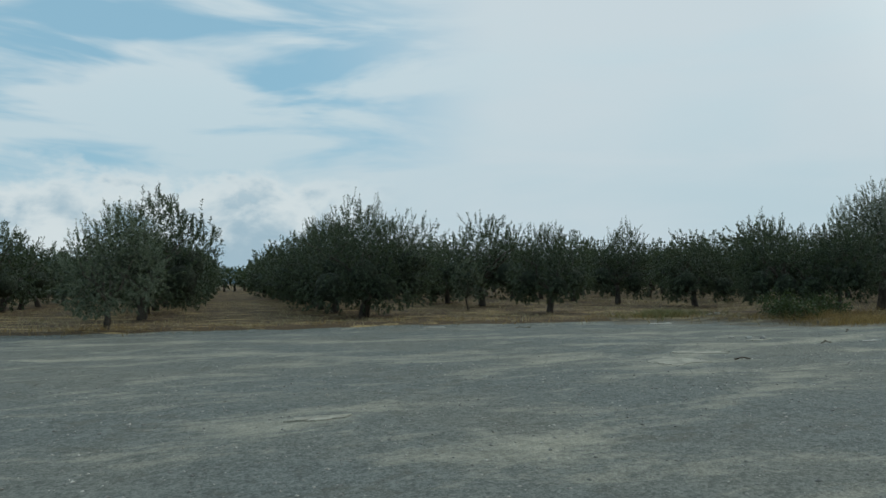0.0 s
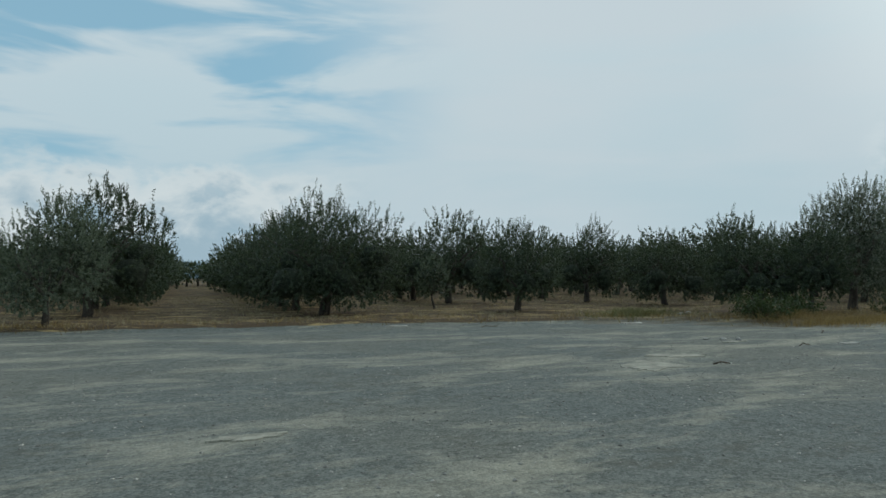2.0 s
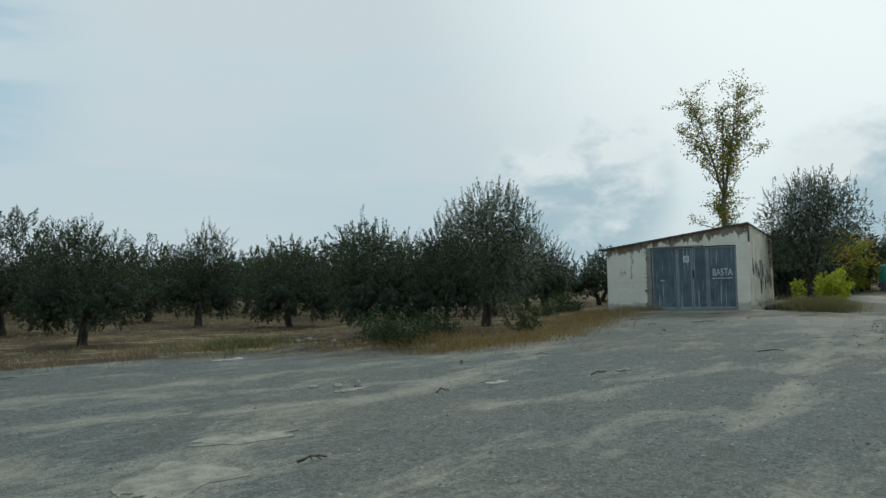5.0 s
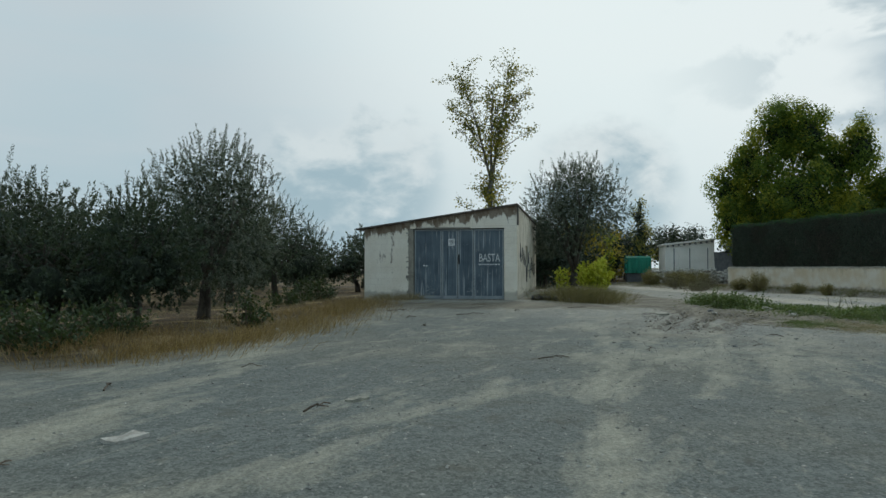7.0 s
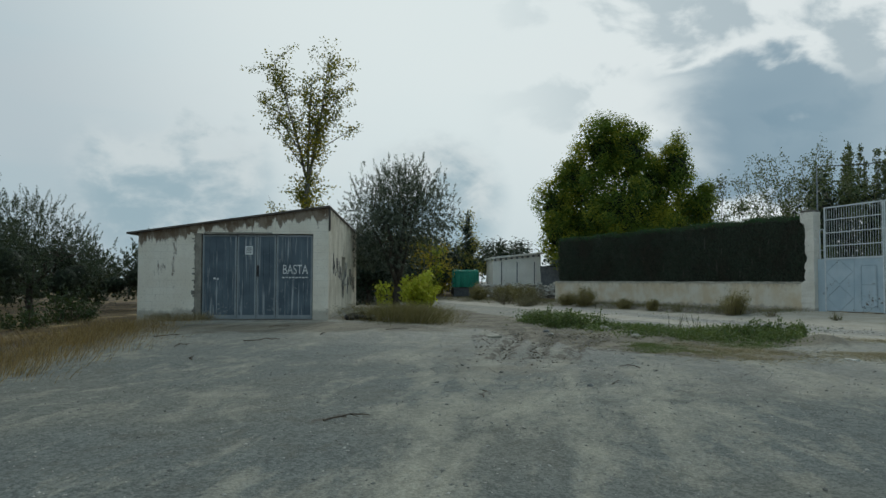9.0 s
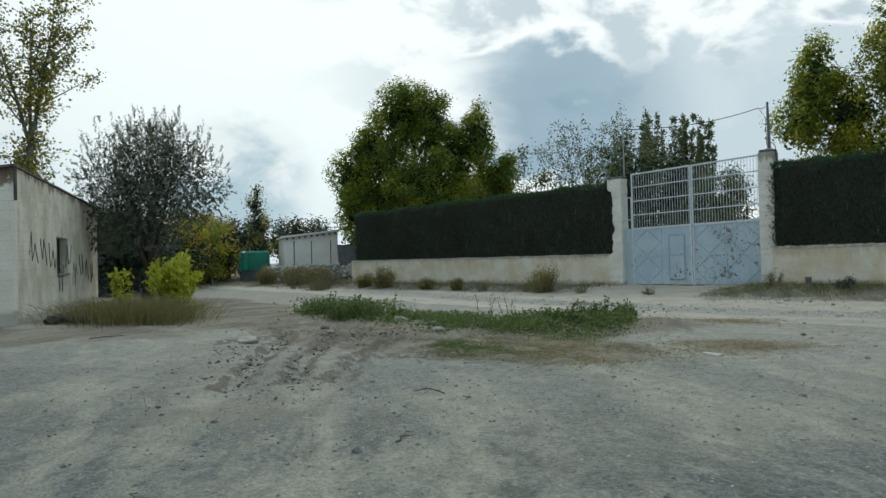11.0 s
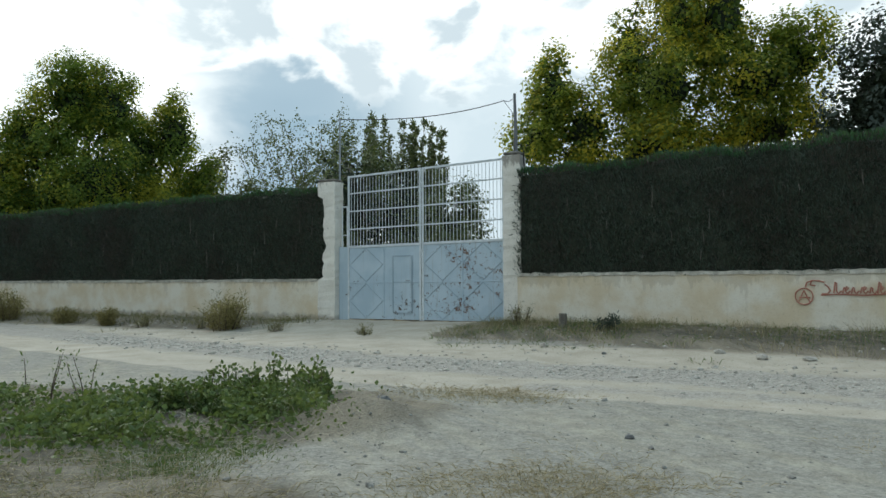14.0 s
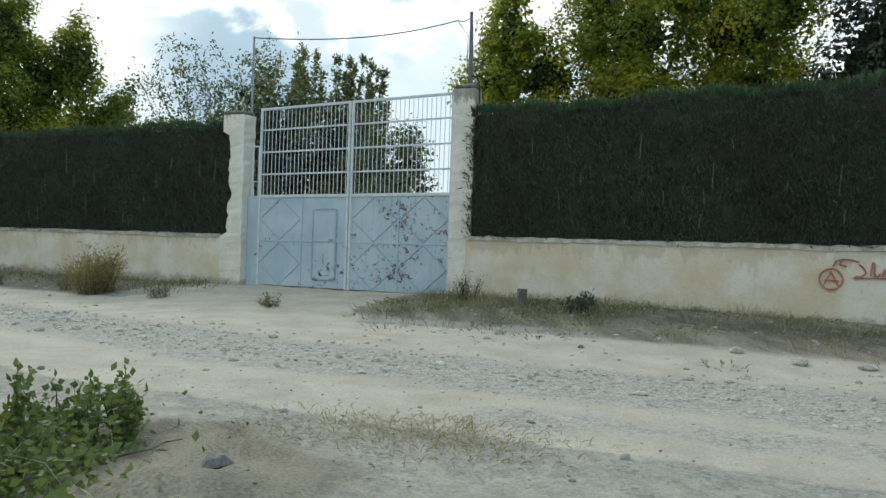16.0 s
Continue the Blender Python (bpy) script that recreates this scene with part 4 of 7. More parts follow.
    leaf(2.86, 5.42, None, "pale blue gate leaf with many rust chips", M_GATE_CHIP)
    side = part("side_panel", Geo().soft_box(-0.045, 0.285, 0.18, 0.21, 0.24, 2.46, 0.006), M_GATE, ob, "narrow fixed blue side panel")
    for a, b, c, d in ((0.05, 0.09, 2.47, 3.70), (0.23, 0.265, 2.47, 3.70), (0.092, 0.228, 3.66, 3.70), (0.092, 0.228, 2.80, 2.83)):
        part("side_rail", Geo().soft_box(a, b, 0.18, 0.205, c, d, 0.004), M_RAIL, side)
    # the gate grows taller towards the higher pillar
    for piece in ob.children_recursive:
        for v in piece.data.vertices:
            v.co.z = zb + (v.co.z - zb) * (1 + 0.0075 * v.co.x)
    return ob


gate()


def pole_and_wire():
    ob = thing("cable_pole", GATE @ pose(5.75, 0.2, 4.893), "slim steel pole on a pillar carrying a sagging black cable", "pole", "cable poles")
    part("pole", Geo().tube([(0, 0, 0), (0, 0, 0.7), (-0.02, 0, 1.62)], [0.062, 0.05, 0.036], 10), M_GREY, ob)
    part("base_plate", Geo().soft_box(-0.1, 0.1, -0.1, 0.1, -0.002, 0.03, 0.008), M_STEEL, ob)
    part("bracket", Geo().tube([(0, 0, 1.5), (-0.2, 0, 1.42), (-0.34, 0, 1.46)], 0.012, 6), M_STEEL, ob)
    part("down_lead", Geo().tube([(-0.34, 0, 1.46), (-0.07, -0.04, 1.1), (-0.06, -0.05, 0.2), (0.02, -0.1, 0.05)], 0.009, 6), M_CABLE, ob, "black cable down the pole")
    part("loop", Geo().tube([(0.03, -0.02, 0.22), (0.16, -0.03, 0.2), (0.22, -0.02, 0.05), (0.24, 0.0, -0.4)], 0.014, 6), M_CABLE, ob)
    two = thing("cable_pole", GATE @ pose(-0.1, 0.3, 4.55), "thin rusty pole beside the gate holding one end of a cable", "pole", "cable poles")
    part("pole", Geo().tube([(0, 0, 0), (0, 0, 1.90)], [0.03, 0.024], 8), M_STEEL, two)
    part("arm", Geo().tube([(0, 0, 0.12), (0.55, 0, 0.06), (0.9, 0, -0.05)], 0.012, 6), M_TWIG, two)
    a, b = Vector((5.41, 0.2, 6.353)), Vector((-0.1, 0.3, 6.42))
    pts = [a.lerp(b, t / 14) - Vector((0, 0, 0.2 * 4 * (t / 14) * (1 - t / 14) * (1.25 - 0.5 * t / 14))) for t in range(15)]
    g = Geo().tube(pts, 0.013, 6)
    ob = solid("overhead_cable", g, M_CABLE, "black overhead cable sagging between two poles above the gate", "cable", m=GATE)


pole_and_wire()


def graffiti():
    ob = thing("wall_graffiti", SOUTH @ pose(7.12, -0.016, 1.06), "red-brown sprayed circle sign and scrawl on a cream wall", "graffiti")
    ring = [(0.17 * math.cos(t), 0, 0.17 * math.sin(t)) for t in np.linspace(0, 2 * math.pi, 25)]
    part("ring", Geo().tube(ring, 0.014, 6), M_RED, ob)
    for p in ([(-0.11, 0, -0.12), (0.0, 0, 0.13)], [(0.0, 0, 0.13), (0.11, 0, -0.12)], [(-0.1, 0, -0.02), (0.12, 0, -0.02)]):
        part("stroke", Geo().tube(p, 0.012, 5), M_RED, ob)
    strokes = [[(0.03, 0.20), (0.06, 0.29), (0.16, 0.33), (0.30, 0.32), (0.40, 0.29)], [(0.16, 0.33), (0.12, 0.24), (0.22, 0.22)],
               [(0.40, 0.25), (0.46, 0.20), (0.50, 0.12), (0.44, 0.06), (0.34, 0.06)], [(0.32, 0.03), (0.70, 0.05), (1.10, 0.03), (1.50, 0.06)]]
    for i, x in enumerate((0.56, 0.72, 0.88, 1.04, 1.20, 1.34)):
        h = 0.30 if i in (0, 5) else 0.19
        strokes.append([(x, 0.07), (x + 0.015, h * 0.7), (x + 0.03, h), (x + 0.06, h * 0.9), (x + 0.05, 0.12), (x + 0.09, 0.06), (x + 0.14, 0.12)])
        if i % 2:
            strokes.append([(x + 0.06, 0.13), (x + 0.11, 0.18), (x + 0.08, 0.21), (x + 0.045, 0.15)])
    for q in strokes:
        part("stroke", Geo().tube([(a, 0, b) for a, b in q], 0.0145, 5), M_RED, ob)


graffiti()


# ---- shed ----
def shed():
    ob = thing("shed", SHED, "long whitewashed block shed with sloping roof and blue doors", "shed")
    base, d = -0.1, 12.5

    def roof_z(x):
        return 2.87 + (3.66 - 2.87) * x / 5.57
    part("front_wall", Geo().prism([(0, base), (1.64, base), (1.64, roof_z(1.64)), (0, roof_z(0))], 0, 0.22), M_SHED, ob, "stained whitewashed front")
    part("door_post", Geo().soft_box(1.643, 1.83, 0.012, 0.23, base, 2.86, 0.012), M_BEAM, ob, "bare grey concrete post")
    part("front_wall", Geo().prism([(1.643, 2.862), (5.11, 2.862), (5.11, roof_z(5.11)), (1.643, roof_z(1.643))], 0, 0.22), M_SHED, ob)
    part("front_wall", Geo().prism([(5.113, base), (5.57, base), (5.57, roof_z(5.57)), (5.113, roof_z(5.113))], 0, 0.22), M_SHED, ob)
    part("lintel", Geo().soft_box(1.9, 3.9, -0.012, 0.05, 2.84, 2.90, 0.01), M_BEAM, ob, "dark lintel edge")
    # broken render along the post
    rng = np.random.default_rng(5)
    for i in range(17):
        z, wide = 0.5 + i * 0.14 + rng.uniform(-0.06, 0.06), 0.012 + 0.085 * rng.random() ** 2
        part("render_chip", Geo().soft_box(1.643 - wide, 1.66, -0.006, 0.02, z, z + rng.uniform(0.03, 0.13), 0.004), M_BEAM, ob, "broken edge of render")
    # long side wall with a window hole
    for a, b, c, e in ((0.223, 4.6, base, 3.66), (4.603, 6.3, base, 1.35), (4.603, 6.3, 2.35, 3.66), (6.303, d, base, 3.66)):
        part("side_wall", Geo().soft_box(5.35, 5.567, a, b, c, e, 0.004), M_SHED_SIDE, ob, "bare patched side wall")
    # black panel close behind the opening stands for the unlit inside
    part("window_dark_panel", Geo().box(5.30, 5.345, 4.5, 6.4, 1.3, 2.4), M_CHAR, ob, "black panel standing for the dark inside an unglazed window")
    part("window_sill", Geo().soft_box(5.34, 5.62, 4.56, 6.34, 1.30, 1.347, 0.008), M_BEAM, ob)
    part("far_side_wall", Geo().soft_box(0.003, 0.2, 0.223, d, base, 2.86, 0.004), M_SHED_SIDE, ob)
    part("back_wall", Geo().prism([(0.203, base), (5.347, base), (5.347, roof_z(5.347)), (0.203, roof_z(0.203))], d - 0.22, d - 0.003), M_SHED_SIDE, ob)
    lip = 0.055
    part("roof", Geo().prism([(-0.32, roof_z(-0.32) + 0.004), (5.60, roof_z(5.60) + 0.004), (5.60, roof_z(5.60) + lip), (-0.32, roof_z(-0.32) + lip)], -0.10, d + 0.1), M_ROOF, ob, "dark fibre-cement roof sheet")
    part("corner_pipe", Geo().tube([(5.60, -0.03, 3.64), (5.60, -0.03, 2.95)], 0.035, 8), M_ROOF, ob, "short dark pipe at the corner")
    srng = np.random.default_rng(9)
    for i in range(9):
        y0, z0 = 1.3 + i * 1.15, 1.0 + 1.1 * srng.random()
        pts = [(5.574, y0 + 0.16 * k + srng.normal(0, 0.08), z0 + 0.35 * math.sin(k * 2.1 + i) + srng.normal(0, 0.08)) for k in range(6)]
        part("scrawl", Geo().tube(pts, 0.011, 4), M_INK, ob, "dark sprayed scrawl")
    # four door leaves
    zb, zt = 0.33, 2.832
    edges = [1.845, 2.86, 3.44, 4.02, 5.10]
    leaves = []
    for a, b in zip(edges[:-1], edges[1:]):
        leaf = part("door_leaf", Geo().soft_box(a + 0.008, b - 0.008, 0.10, 0.13, zb, zt, 0.005), M_DOOR, ob, "faded blue plank door leaf with white streaks")
        k = max(3, round((b - a) / 0.2))
        for i in range(k):
            x0 = a + 0.03 + (b - a - 0.06) * i / k
            x1 = a + 0.03 + (b - a - 0.06) * (i + 1) / k
            part("plank", Geo().soft_box(x0 + 0.0015, x1 - 0.0015, 0.082 + 0.002 * ((i * 7) % 3), 0.099, zb + 0.06, zt - 0.06, 0.005), M_DOOR, leaf)
        for s in ((a + 0.009, a + 0.058, zb, zt), (b - 0.058, b - 0.009, zb, zt)):
            part("batten", Geo().soft_box(s[0], s[1], 0.068, 0.081, s[2], s[3], 0.004), M_BATTEN, leaf)
        part("batten", Geo().soft_box(a + 0.060, b - 0.060, 0.070, 0.081, zt - 0.055, zt, 0.004), M_BATTEN, leaf)
        part("batten", Geo().soft_box(a + 0.060, b - 0.060, 0.070, 0.081, zb, zb + 0.12, 0.004), M_BATTEN, leaf)
        leaves.append(leaf)
    part("handle", Geo().soft_box(3.46, 3.51, 0.03, 0.066, 1.58, 1.92, 0.01), M_CHAR, leaves[2], "dark iron bolt")
    sign = part("notice", Geo().soft_box(3.10, 3.33, 0.055, 0.064, 2.24, 2.49, 0.004), M_WHITE, leaves[1], "small square white notice")
    for z in (2.29, 2.34, 2.39, 2.43):
        part("notice_bar", Geo().box(3.14, 3.29, 0.051, 0.0535, z, z + 0.022), M_GREY, sign)
    part("small_mark", Geo().soft_box(2.18, 2.24, 0.068, 0.078, 1.5, 1.56, 0.004).soft_box(2.28, 2.33, 0.068, 0.078, 1.49, 1.55, 0.004), M_WHITE, leaves[0], "white paint dabs")
    # sprayed word
    t = bpy.data.curves.new("lettering", "FONT")
    t.body, t.size, t.extrude, t.offset = "BASTA", 0.40, 0.003, 0.0
    tmp = new("lettering_curve", t)
    bpy.context.view_layer.update()
    me = bpy.data.meshes.new_from_object(tmp.evaluated_get(bpy.context.evaluated_depsgraph_get()))
    bpy.data.objects.remove(tmp)
    me.materials.clear()
    w = max(v.co.x for v in me.vertices)
    me.transform(Matrix.Translation((4.20, 0.060, 1.67)) @ Matrix.Rotation(math.pi / 2, 4, "X") @ Matrix.Diagonal((0.76 / w, 1, 1, 1)))
    part("lettering", me, M_WHITE, leaves[3], "white sprayed word")
    for i in range(8):
        x = 4.20 + i * 0.098
        part("lettering_bar", Geo().soft_box(x, x + 0.07, 0.055, 0.063, 1.54 + 0.012 * (i % 2), 1.585, 0.004), M_WHITE, leaves[3])
    part("doorstep", Geo().soft_box(1.7, 5.2, -0.35, 0.2, 0.0, 0.315, 0.02), M_BEAM, ob, "worn concrete threshold")
    return ob


shed()


# ---- trees ----
def limb(g, start, way, length, r0, r1, rng, bend=0.25, k=5, sides=7):
    """A crooked tapering limb; returns the places along it."""
    p, d, pts = Vector(start), Vector(way).normalized(), [Vector(start)]
    for i in range(k):
        d = (d + Vector(rng.normal(0, bend, 3)) * 0.6).normalized()
        p = p + d * (length / k)
        pts.append(p.copy())
    g.tube(pts, [r0 + (r1 - r0) * i / k for i in range(k + 1)], sides, 0.08, rng)
    return pts


def crown_radius(dirs, rng, lumps=14, depth=0.35):
    """A lumpy outline: a factor for each direction."""
    c = rng.normal(size=(lumps, 3))
    c /= np.linalg.norm(c, axis=1, keepdims=True)
    a = rng.uniform(0.3, 1.0, lumps)
    s = (np.exp((dirs @ c.T - 1) * 7) * a).sum(1)
    return 1 - depth + depth * np.clip(s, 0, 1.25)


def shoots(g, rng, base, way, length, per, leaf, width, spread=0.6, wood=None):
    """Leafy shoots: leaves set all along each one."""
    base, way, length = np.asarray(base), np.asarray(way), np.asarray(length)
    t = np.tile(np.linspace(0.08, 1.0, per), len(base))
    b, w, L = np.repeat(base, per, 0), np.repeat(way, per, 0), np.repeat(length, per)
    at = b + w * (t * L)[:, None] + rng.normal(0, 0.012, b.shape)
    out = w * 0.8 + rng.normal(0, spread, b.shape)
    g.slips(at, out, leaf, width, rng)


def olive_tree(seed, height, radius, shoot_count=420, per=22, leaf=0.115, width=0.034, skirt=0.5, lean=(0, 0), upright=0.7, mat=None, trunk_r=0.19, fill=700, lobes=7, limbs=5, core=True,
               label="grey-green olive tree with short dark trunk in an orchard", group="olive trees"):
    """Short trunk, crooked limbs, a wide crown of several lobes with spiky shoots above and a ragged hanging skirt."""
    rng = np.random.default_rng(seed)
    ob = thing("olive_tree", Matrix.Identity(4), label, "tree", group)
    mid_z = skirt + (height - skirt) * 0.37
    c, rad = [], []
    for i in range(lobes):
        a = i * 2 * math.pi / max(1, lobes - 2) + rng.uniform(-0.45, 0.45)
        if i < lobes - 2:
            out = radius * rng.uniform(0.42, 0.62)
            c.append((math.cos(a) * out, math.sin(a) * out, mid_z + rng.uniform(-0.10, 0.12) * height))
            rad.append((radius * rng.uniform(0.42, 0.55),) * 2 + ((height - skirt) * rng.uniform(0.30, 0.40),))
        else:
            out = radius * rng.uniform(0.05, 0.28)
            c.append((math.cos(a) * out, math.sin(a) * out, skirt + (height - skirt) * rng.uniform(0.56, 0.66)))
            rad.append((radius * rng.uniform(0.42, 0.55),) * 2 + ((height - skirt) * rng.uniform(0.26, 0.32),))
    c, rad = np.array(c) + np.array([lean[0], lean[1], 0]), np.array(rad)
    g = Geo()
    trunk_r *= 0.72
    fork = min(1.0, height * 0.2 + 0.08)
    top = limb(g, (0, 0, -0.12), (lean[0] * 0.8, lean[1] * 0.8, 1), fork + 0.12, trunk_r * 1.25, trunk_r * 0.8, rng, 0.2, 4, 8)[-1]
    for i in range(min(limbs, lobes)):
        e = Vector(c[i]) + Vector((0, 0, rad[i][2] * 0.4))
        q = [top, top.lerp(e, 0.35) + Vector(rng.normal(0, 0.12, 3)), top.lerp(e, 0.7) + Vector(rng.normal(0, 0.12, 3)), e]
        g.tube(q, [trunk_r * 0.55, trunk_r * 0.38, trunk_r * 0.24, 0.012], 6, 0.08, rng)
        if shoot_count > 250:
            for j in range(4):
                limb(g, q[1].lerp(q[3], rng.random()), Vector(rng.normal(size=3)) + Vector((0, 0, 0.8)), radius * rng.uniform(0.3, 0.5), trunk_r * 0.14, 0.008, rng, 0.3, 4, 4)
    part("trunk", g, M_BARK, ob, "gnarled dark trunk and limbs", smooth=True)
    pick = rng.integers(0, lobes, shoot_count)
    d = rng.normal(size=(shoot_count, 3))
    d /= np.linalg.norm(d, axis=1, keepdims=True)
    low = shoot_count // 4
    d[:low, 2] = -np.abs(d[:low, 2]) * 0.9 - 0.15
    outward = c[pick] - np.array([lean[0], lean[1], mid_z])
    d = d + 0.45 * outward / (np.linalg.norm(outward, axis=1, keepdims=True) + 0.2)
    d /= np.linalg.norm(d, axis=1, keepdims=True)
    base = c[pick] + d * rad[pick] * rng.uniform(0.50, 1.0, (shoot_count, 1)) ** 0.8
    base[:, 2] = np.maximum(base[:, 2], skirt + rng.random(shoot_count) * 0.30)
    way = d * 0.7 + np.array([0, 0, upright]) * (0.3 + np.clip(d[:, 2:3] + 0.4, 0, 1.2)) + rng.normal(0, 0.3, d.shape)
    way[:, 2] -= np.where(d[:, 2] < -0.1, 0.5, 0)
    way /= np.linalg.norm(way, axis=1, keepdims=True)
    length = rng.uniform(0.16, 0.50, shoot_count) * (0.72 + 0.6 * np.clip(d[:, 2], -0.5, 1)) * min(1.0, radius / 1.6)
    g = Geo()
    shoots(g, rng, base, way, length, per, leaf, width, 0.42)
    part("crown", g, mat or L_OLIVE, ob, "silvery grey-green foliage")
    # closed dark lumps and dark leaves fill the crown, painting its inner shade
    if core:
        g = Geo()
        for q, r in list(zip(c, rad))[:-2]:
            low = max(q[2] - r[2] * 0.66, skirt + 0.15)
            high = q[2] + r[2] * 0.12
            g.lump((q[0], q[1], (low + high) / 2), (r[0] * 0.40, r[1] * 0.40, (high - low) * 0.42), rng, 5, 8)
        part("crown_core", g, M_CROWN_SHADE, ob, "dark filler lumps standing for shade inside the crown", smooth=True)["kind"] = "stuff"
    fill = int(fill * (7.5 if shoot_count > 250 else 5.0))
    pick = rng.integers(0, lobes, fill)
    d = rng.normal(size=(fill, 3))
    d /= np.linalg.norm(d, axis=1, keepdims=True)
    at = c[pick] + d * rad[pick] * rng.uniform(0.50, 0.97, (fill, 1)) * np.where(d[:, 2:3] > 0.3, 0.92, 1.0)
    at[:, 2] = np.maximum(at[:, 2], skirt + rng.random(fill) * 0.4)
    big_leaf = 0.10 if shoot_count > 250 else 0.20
    part("inner_crown", Geo().slips(at, rng.normal(size=(fill, 3)), big_leaf, big_leaf * 0.36, rng), L_OLIVE_SHADE, ob, "inner foliage coloured dark as shade")
    return ob


def put(ob, x, y, turn, size=1.0):
    ob.matrix_world = on_plan(x, y, turn) @ Matrix.Diagonal((size, size, size, 1))
    return ob


def scale_copy(ob, x, y, turn, size):
    c = copy_thing(ob, on_plan(x, y, turn))
    c.scale = (size, size, size)
    return c


# the olives along the yard, each with its own shape
put(olive_tree(101, 3.55, 1.55, 780, 36, 0.060, 0.021, 0.40, (0.06, 0), 0.8, L_OLIVE_PALE, 0.12, 350, 8, core=False, label="young pale silvery olive tree at the edge of the gravel"), -9.6, 20.7, 20)
big = put(olive_tree(102, 4.35, 2.85, 1700, 36, 0.060, 0.021, 0.30, (0.05, 0), 0.85, None, 0.23, 1700, 10, label="large full olive tree with dark trunk by the gravel"), -3.0, 26.3, 75)
put(olive_tree(103, 4.1, 2.6, 1100, 36, 0.060, 0.021, 0.30, (-0.05, 0.05), 0.7, None, 0.2, 1300, 9), -4.7, 30.6, 200)
put(olive_tree(104, 2.25, 0.75, 240, 36, 0.060, 0.021, 0.35, (0, 0.03), 0.8, L_OLIVE_PALE, 0.06, 60, 5, core=False, label="small young pale olive tree between larger ones"), 0.85, 30.2, 10)
put(olive_tree(105, 3.35, 1.6, 750, 36, 0.060, 0.021, 0.4, (-0.16, 0), 0.7, None, 0.16, 700, 8, label="leaning olive tree with a pale split trunk"), 3.85, 27.9, 150)
put(olive_tree(106, 4.3, 1.9, 780, 36, 0.060, 0.021, 0.3, (0.03, 0.05), 0.8, None, 0.18, 900, 8), 8.4, 36.6, 300)
put(olive_tree(107, 3.4, 2.2, 840, 36, 0.060, 0.021, 0.28, (0.05, -0.02), 0.55, None, 0.17, 1000, 9), 10.9, 32.6, 40)
put(olive_tree(108, 3.35, 1.95, 840, 36, 0.060, 0.021, 0.35, (0.05, 0), 0.85, None, 0.27, 900, 8, label="olive tree with thick trunk and dark bush at its foot"), 11.4, 25.2, 90)
put(olive_tree(109, 5.15, 2.2, 1150, 36, 0.060, 0.021, 0.28, (-0.05, 0.1), 0.9, L_OLIVE_GREY, 0.2, 1100, 10, core=False, label="tall airy olive tree with upright shoots beside dry grass"), 15.5, 26.5, 250)
put(olive_tree(110, 3.7, 1.9, 690, 36, 0.060, 0.021, 0.4, (0.02, 0), 0.7, None, 0.16, 800, 8), 16.7, 33.6, 120)
put(olive_tree(111, 3.2, 1.35, 510, 36, 0.060, 0.021, 0.3, (0.04, 0), 0.75, None, 0.12, 450, 7), 12.9, 24.6, 10)

put(olive_tree(112, 5.0, 2.9, 1080, 36, 0.060, 0.021, 0.45, (0.03, 0), 0.85, None, 0.2, 1100, 9, label="dark full olive tree near the shed corner"), 20.8, 34.4, 65)
put(olive_tree(113, 4.6, 2.7, 930, 36, 0.060, 0.021, 0.4, (-0.03, 0.04), 0.8, None, 0.18, 1000, 9, label="dark low olive tree near the shed corner"), 25.4, 38.4, 210)

# the rest of the orchard: rows of the same few trees, lighter far off
near_kinds = [olive_tree(131, 4.2, 2.7, 680, 28, 0.09, 0.031, 0.22, (0.05, 0), 0.75, None, 0.2, 950, 9),
              olive_tree(132, 3.8, 2.6, 680, 28, 0.09, 0.031, 0.22, (-0.06, 0), 0.65, None, 0.19, 900, 9),
              olive_tree(133, 4.5, 2.55, 680, 28, 0.09, 0.031, 0.25, (0, 0.06), 0.9, None, 0.2, 900, 8)]
far_kinds = [olive_tree(121, 4.2, 2.7, 250, 16, 0.14, 0.052, 0.22, (0.04, 0), 0.75, None, 0.2, 420, 8),
             olive_tree(122, 3.8, 2.6, 250, 16, 0.14, 0.052, 0.22, (-0.06, 0), 0.65, None, 0.19, 420, 8)]
placed = [(-9.6, 20.7), (-3.0, 26.3), (-4.7, 30.6), (0.85, 30.2), (3.85, 27.9), (8.4, 36.6), (10.9, 32.6), (11.4, 25.2), (15.8, 26.4), (11.8, 28.7), (16.7, 33.6), (12.9, 24.6), (20.8, 34.4), (25.4, 38.4)]
orng = random.Random(7)
grown, yonder = set(), []
for row in range(-14, 7):
    side = 4.2 + 7.45 * row
    on = -20.0
    while on < (150 if -4 < row < 2 else 112):
        on += orng.uniform(4.5, 5.3)
        x = ROW_SIDE.x * side + ROW_DIR.x * on + orng.uniform(-0.3, 0.3)
        y = ROW_SIDE.y * side + ROW_DIR.y * on + orng.uniform(-0.3, 0.3)
        sx, sy = local(SHED, x, y)
        ok = in_orchard(x, y) > 0.9 and in_orchard(x, y - 2.2) > 0.9 and sx < -3.0 and x > -115
        if row == -1 and on < 24.5 or not ok or any(math.hypot(x - a, y - b) < 3.4 for a, b in placed):
            continue
        placed.append((x, y))
        far = math.hypot(x - 3, y - 6)
        if far > 70:
            yonder.append((x, y, orng.randrange(2), orng.uniform(0, 6.28), orng.uniform(0.84, 1.08)))
            continue
        kind = orng.choice(near_kinds if far < 34 and abs(x) < 28 else far_kinds)
        turn, size = orng.uniform(0, 360), orng.uniform(0.94, 1.16)
        if kind in grown:
            scale_copy(kind, x, y, turn, size)
        else:
            grown.add(kind)
            put(kind, x, y, turn, size)


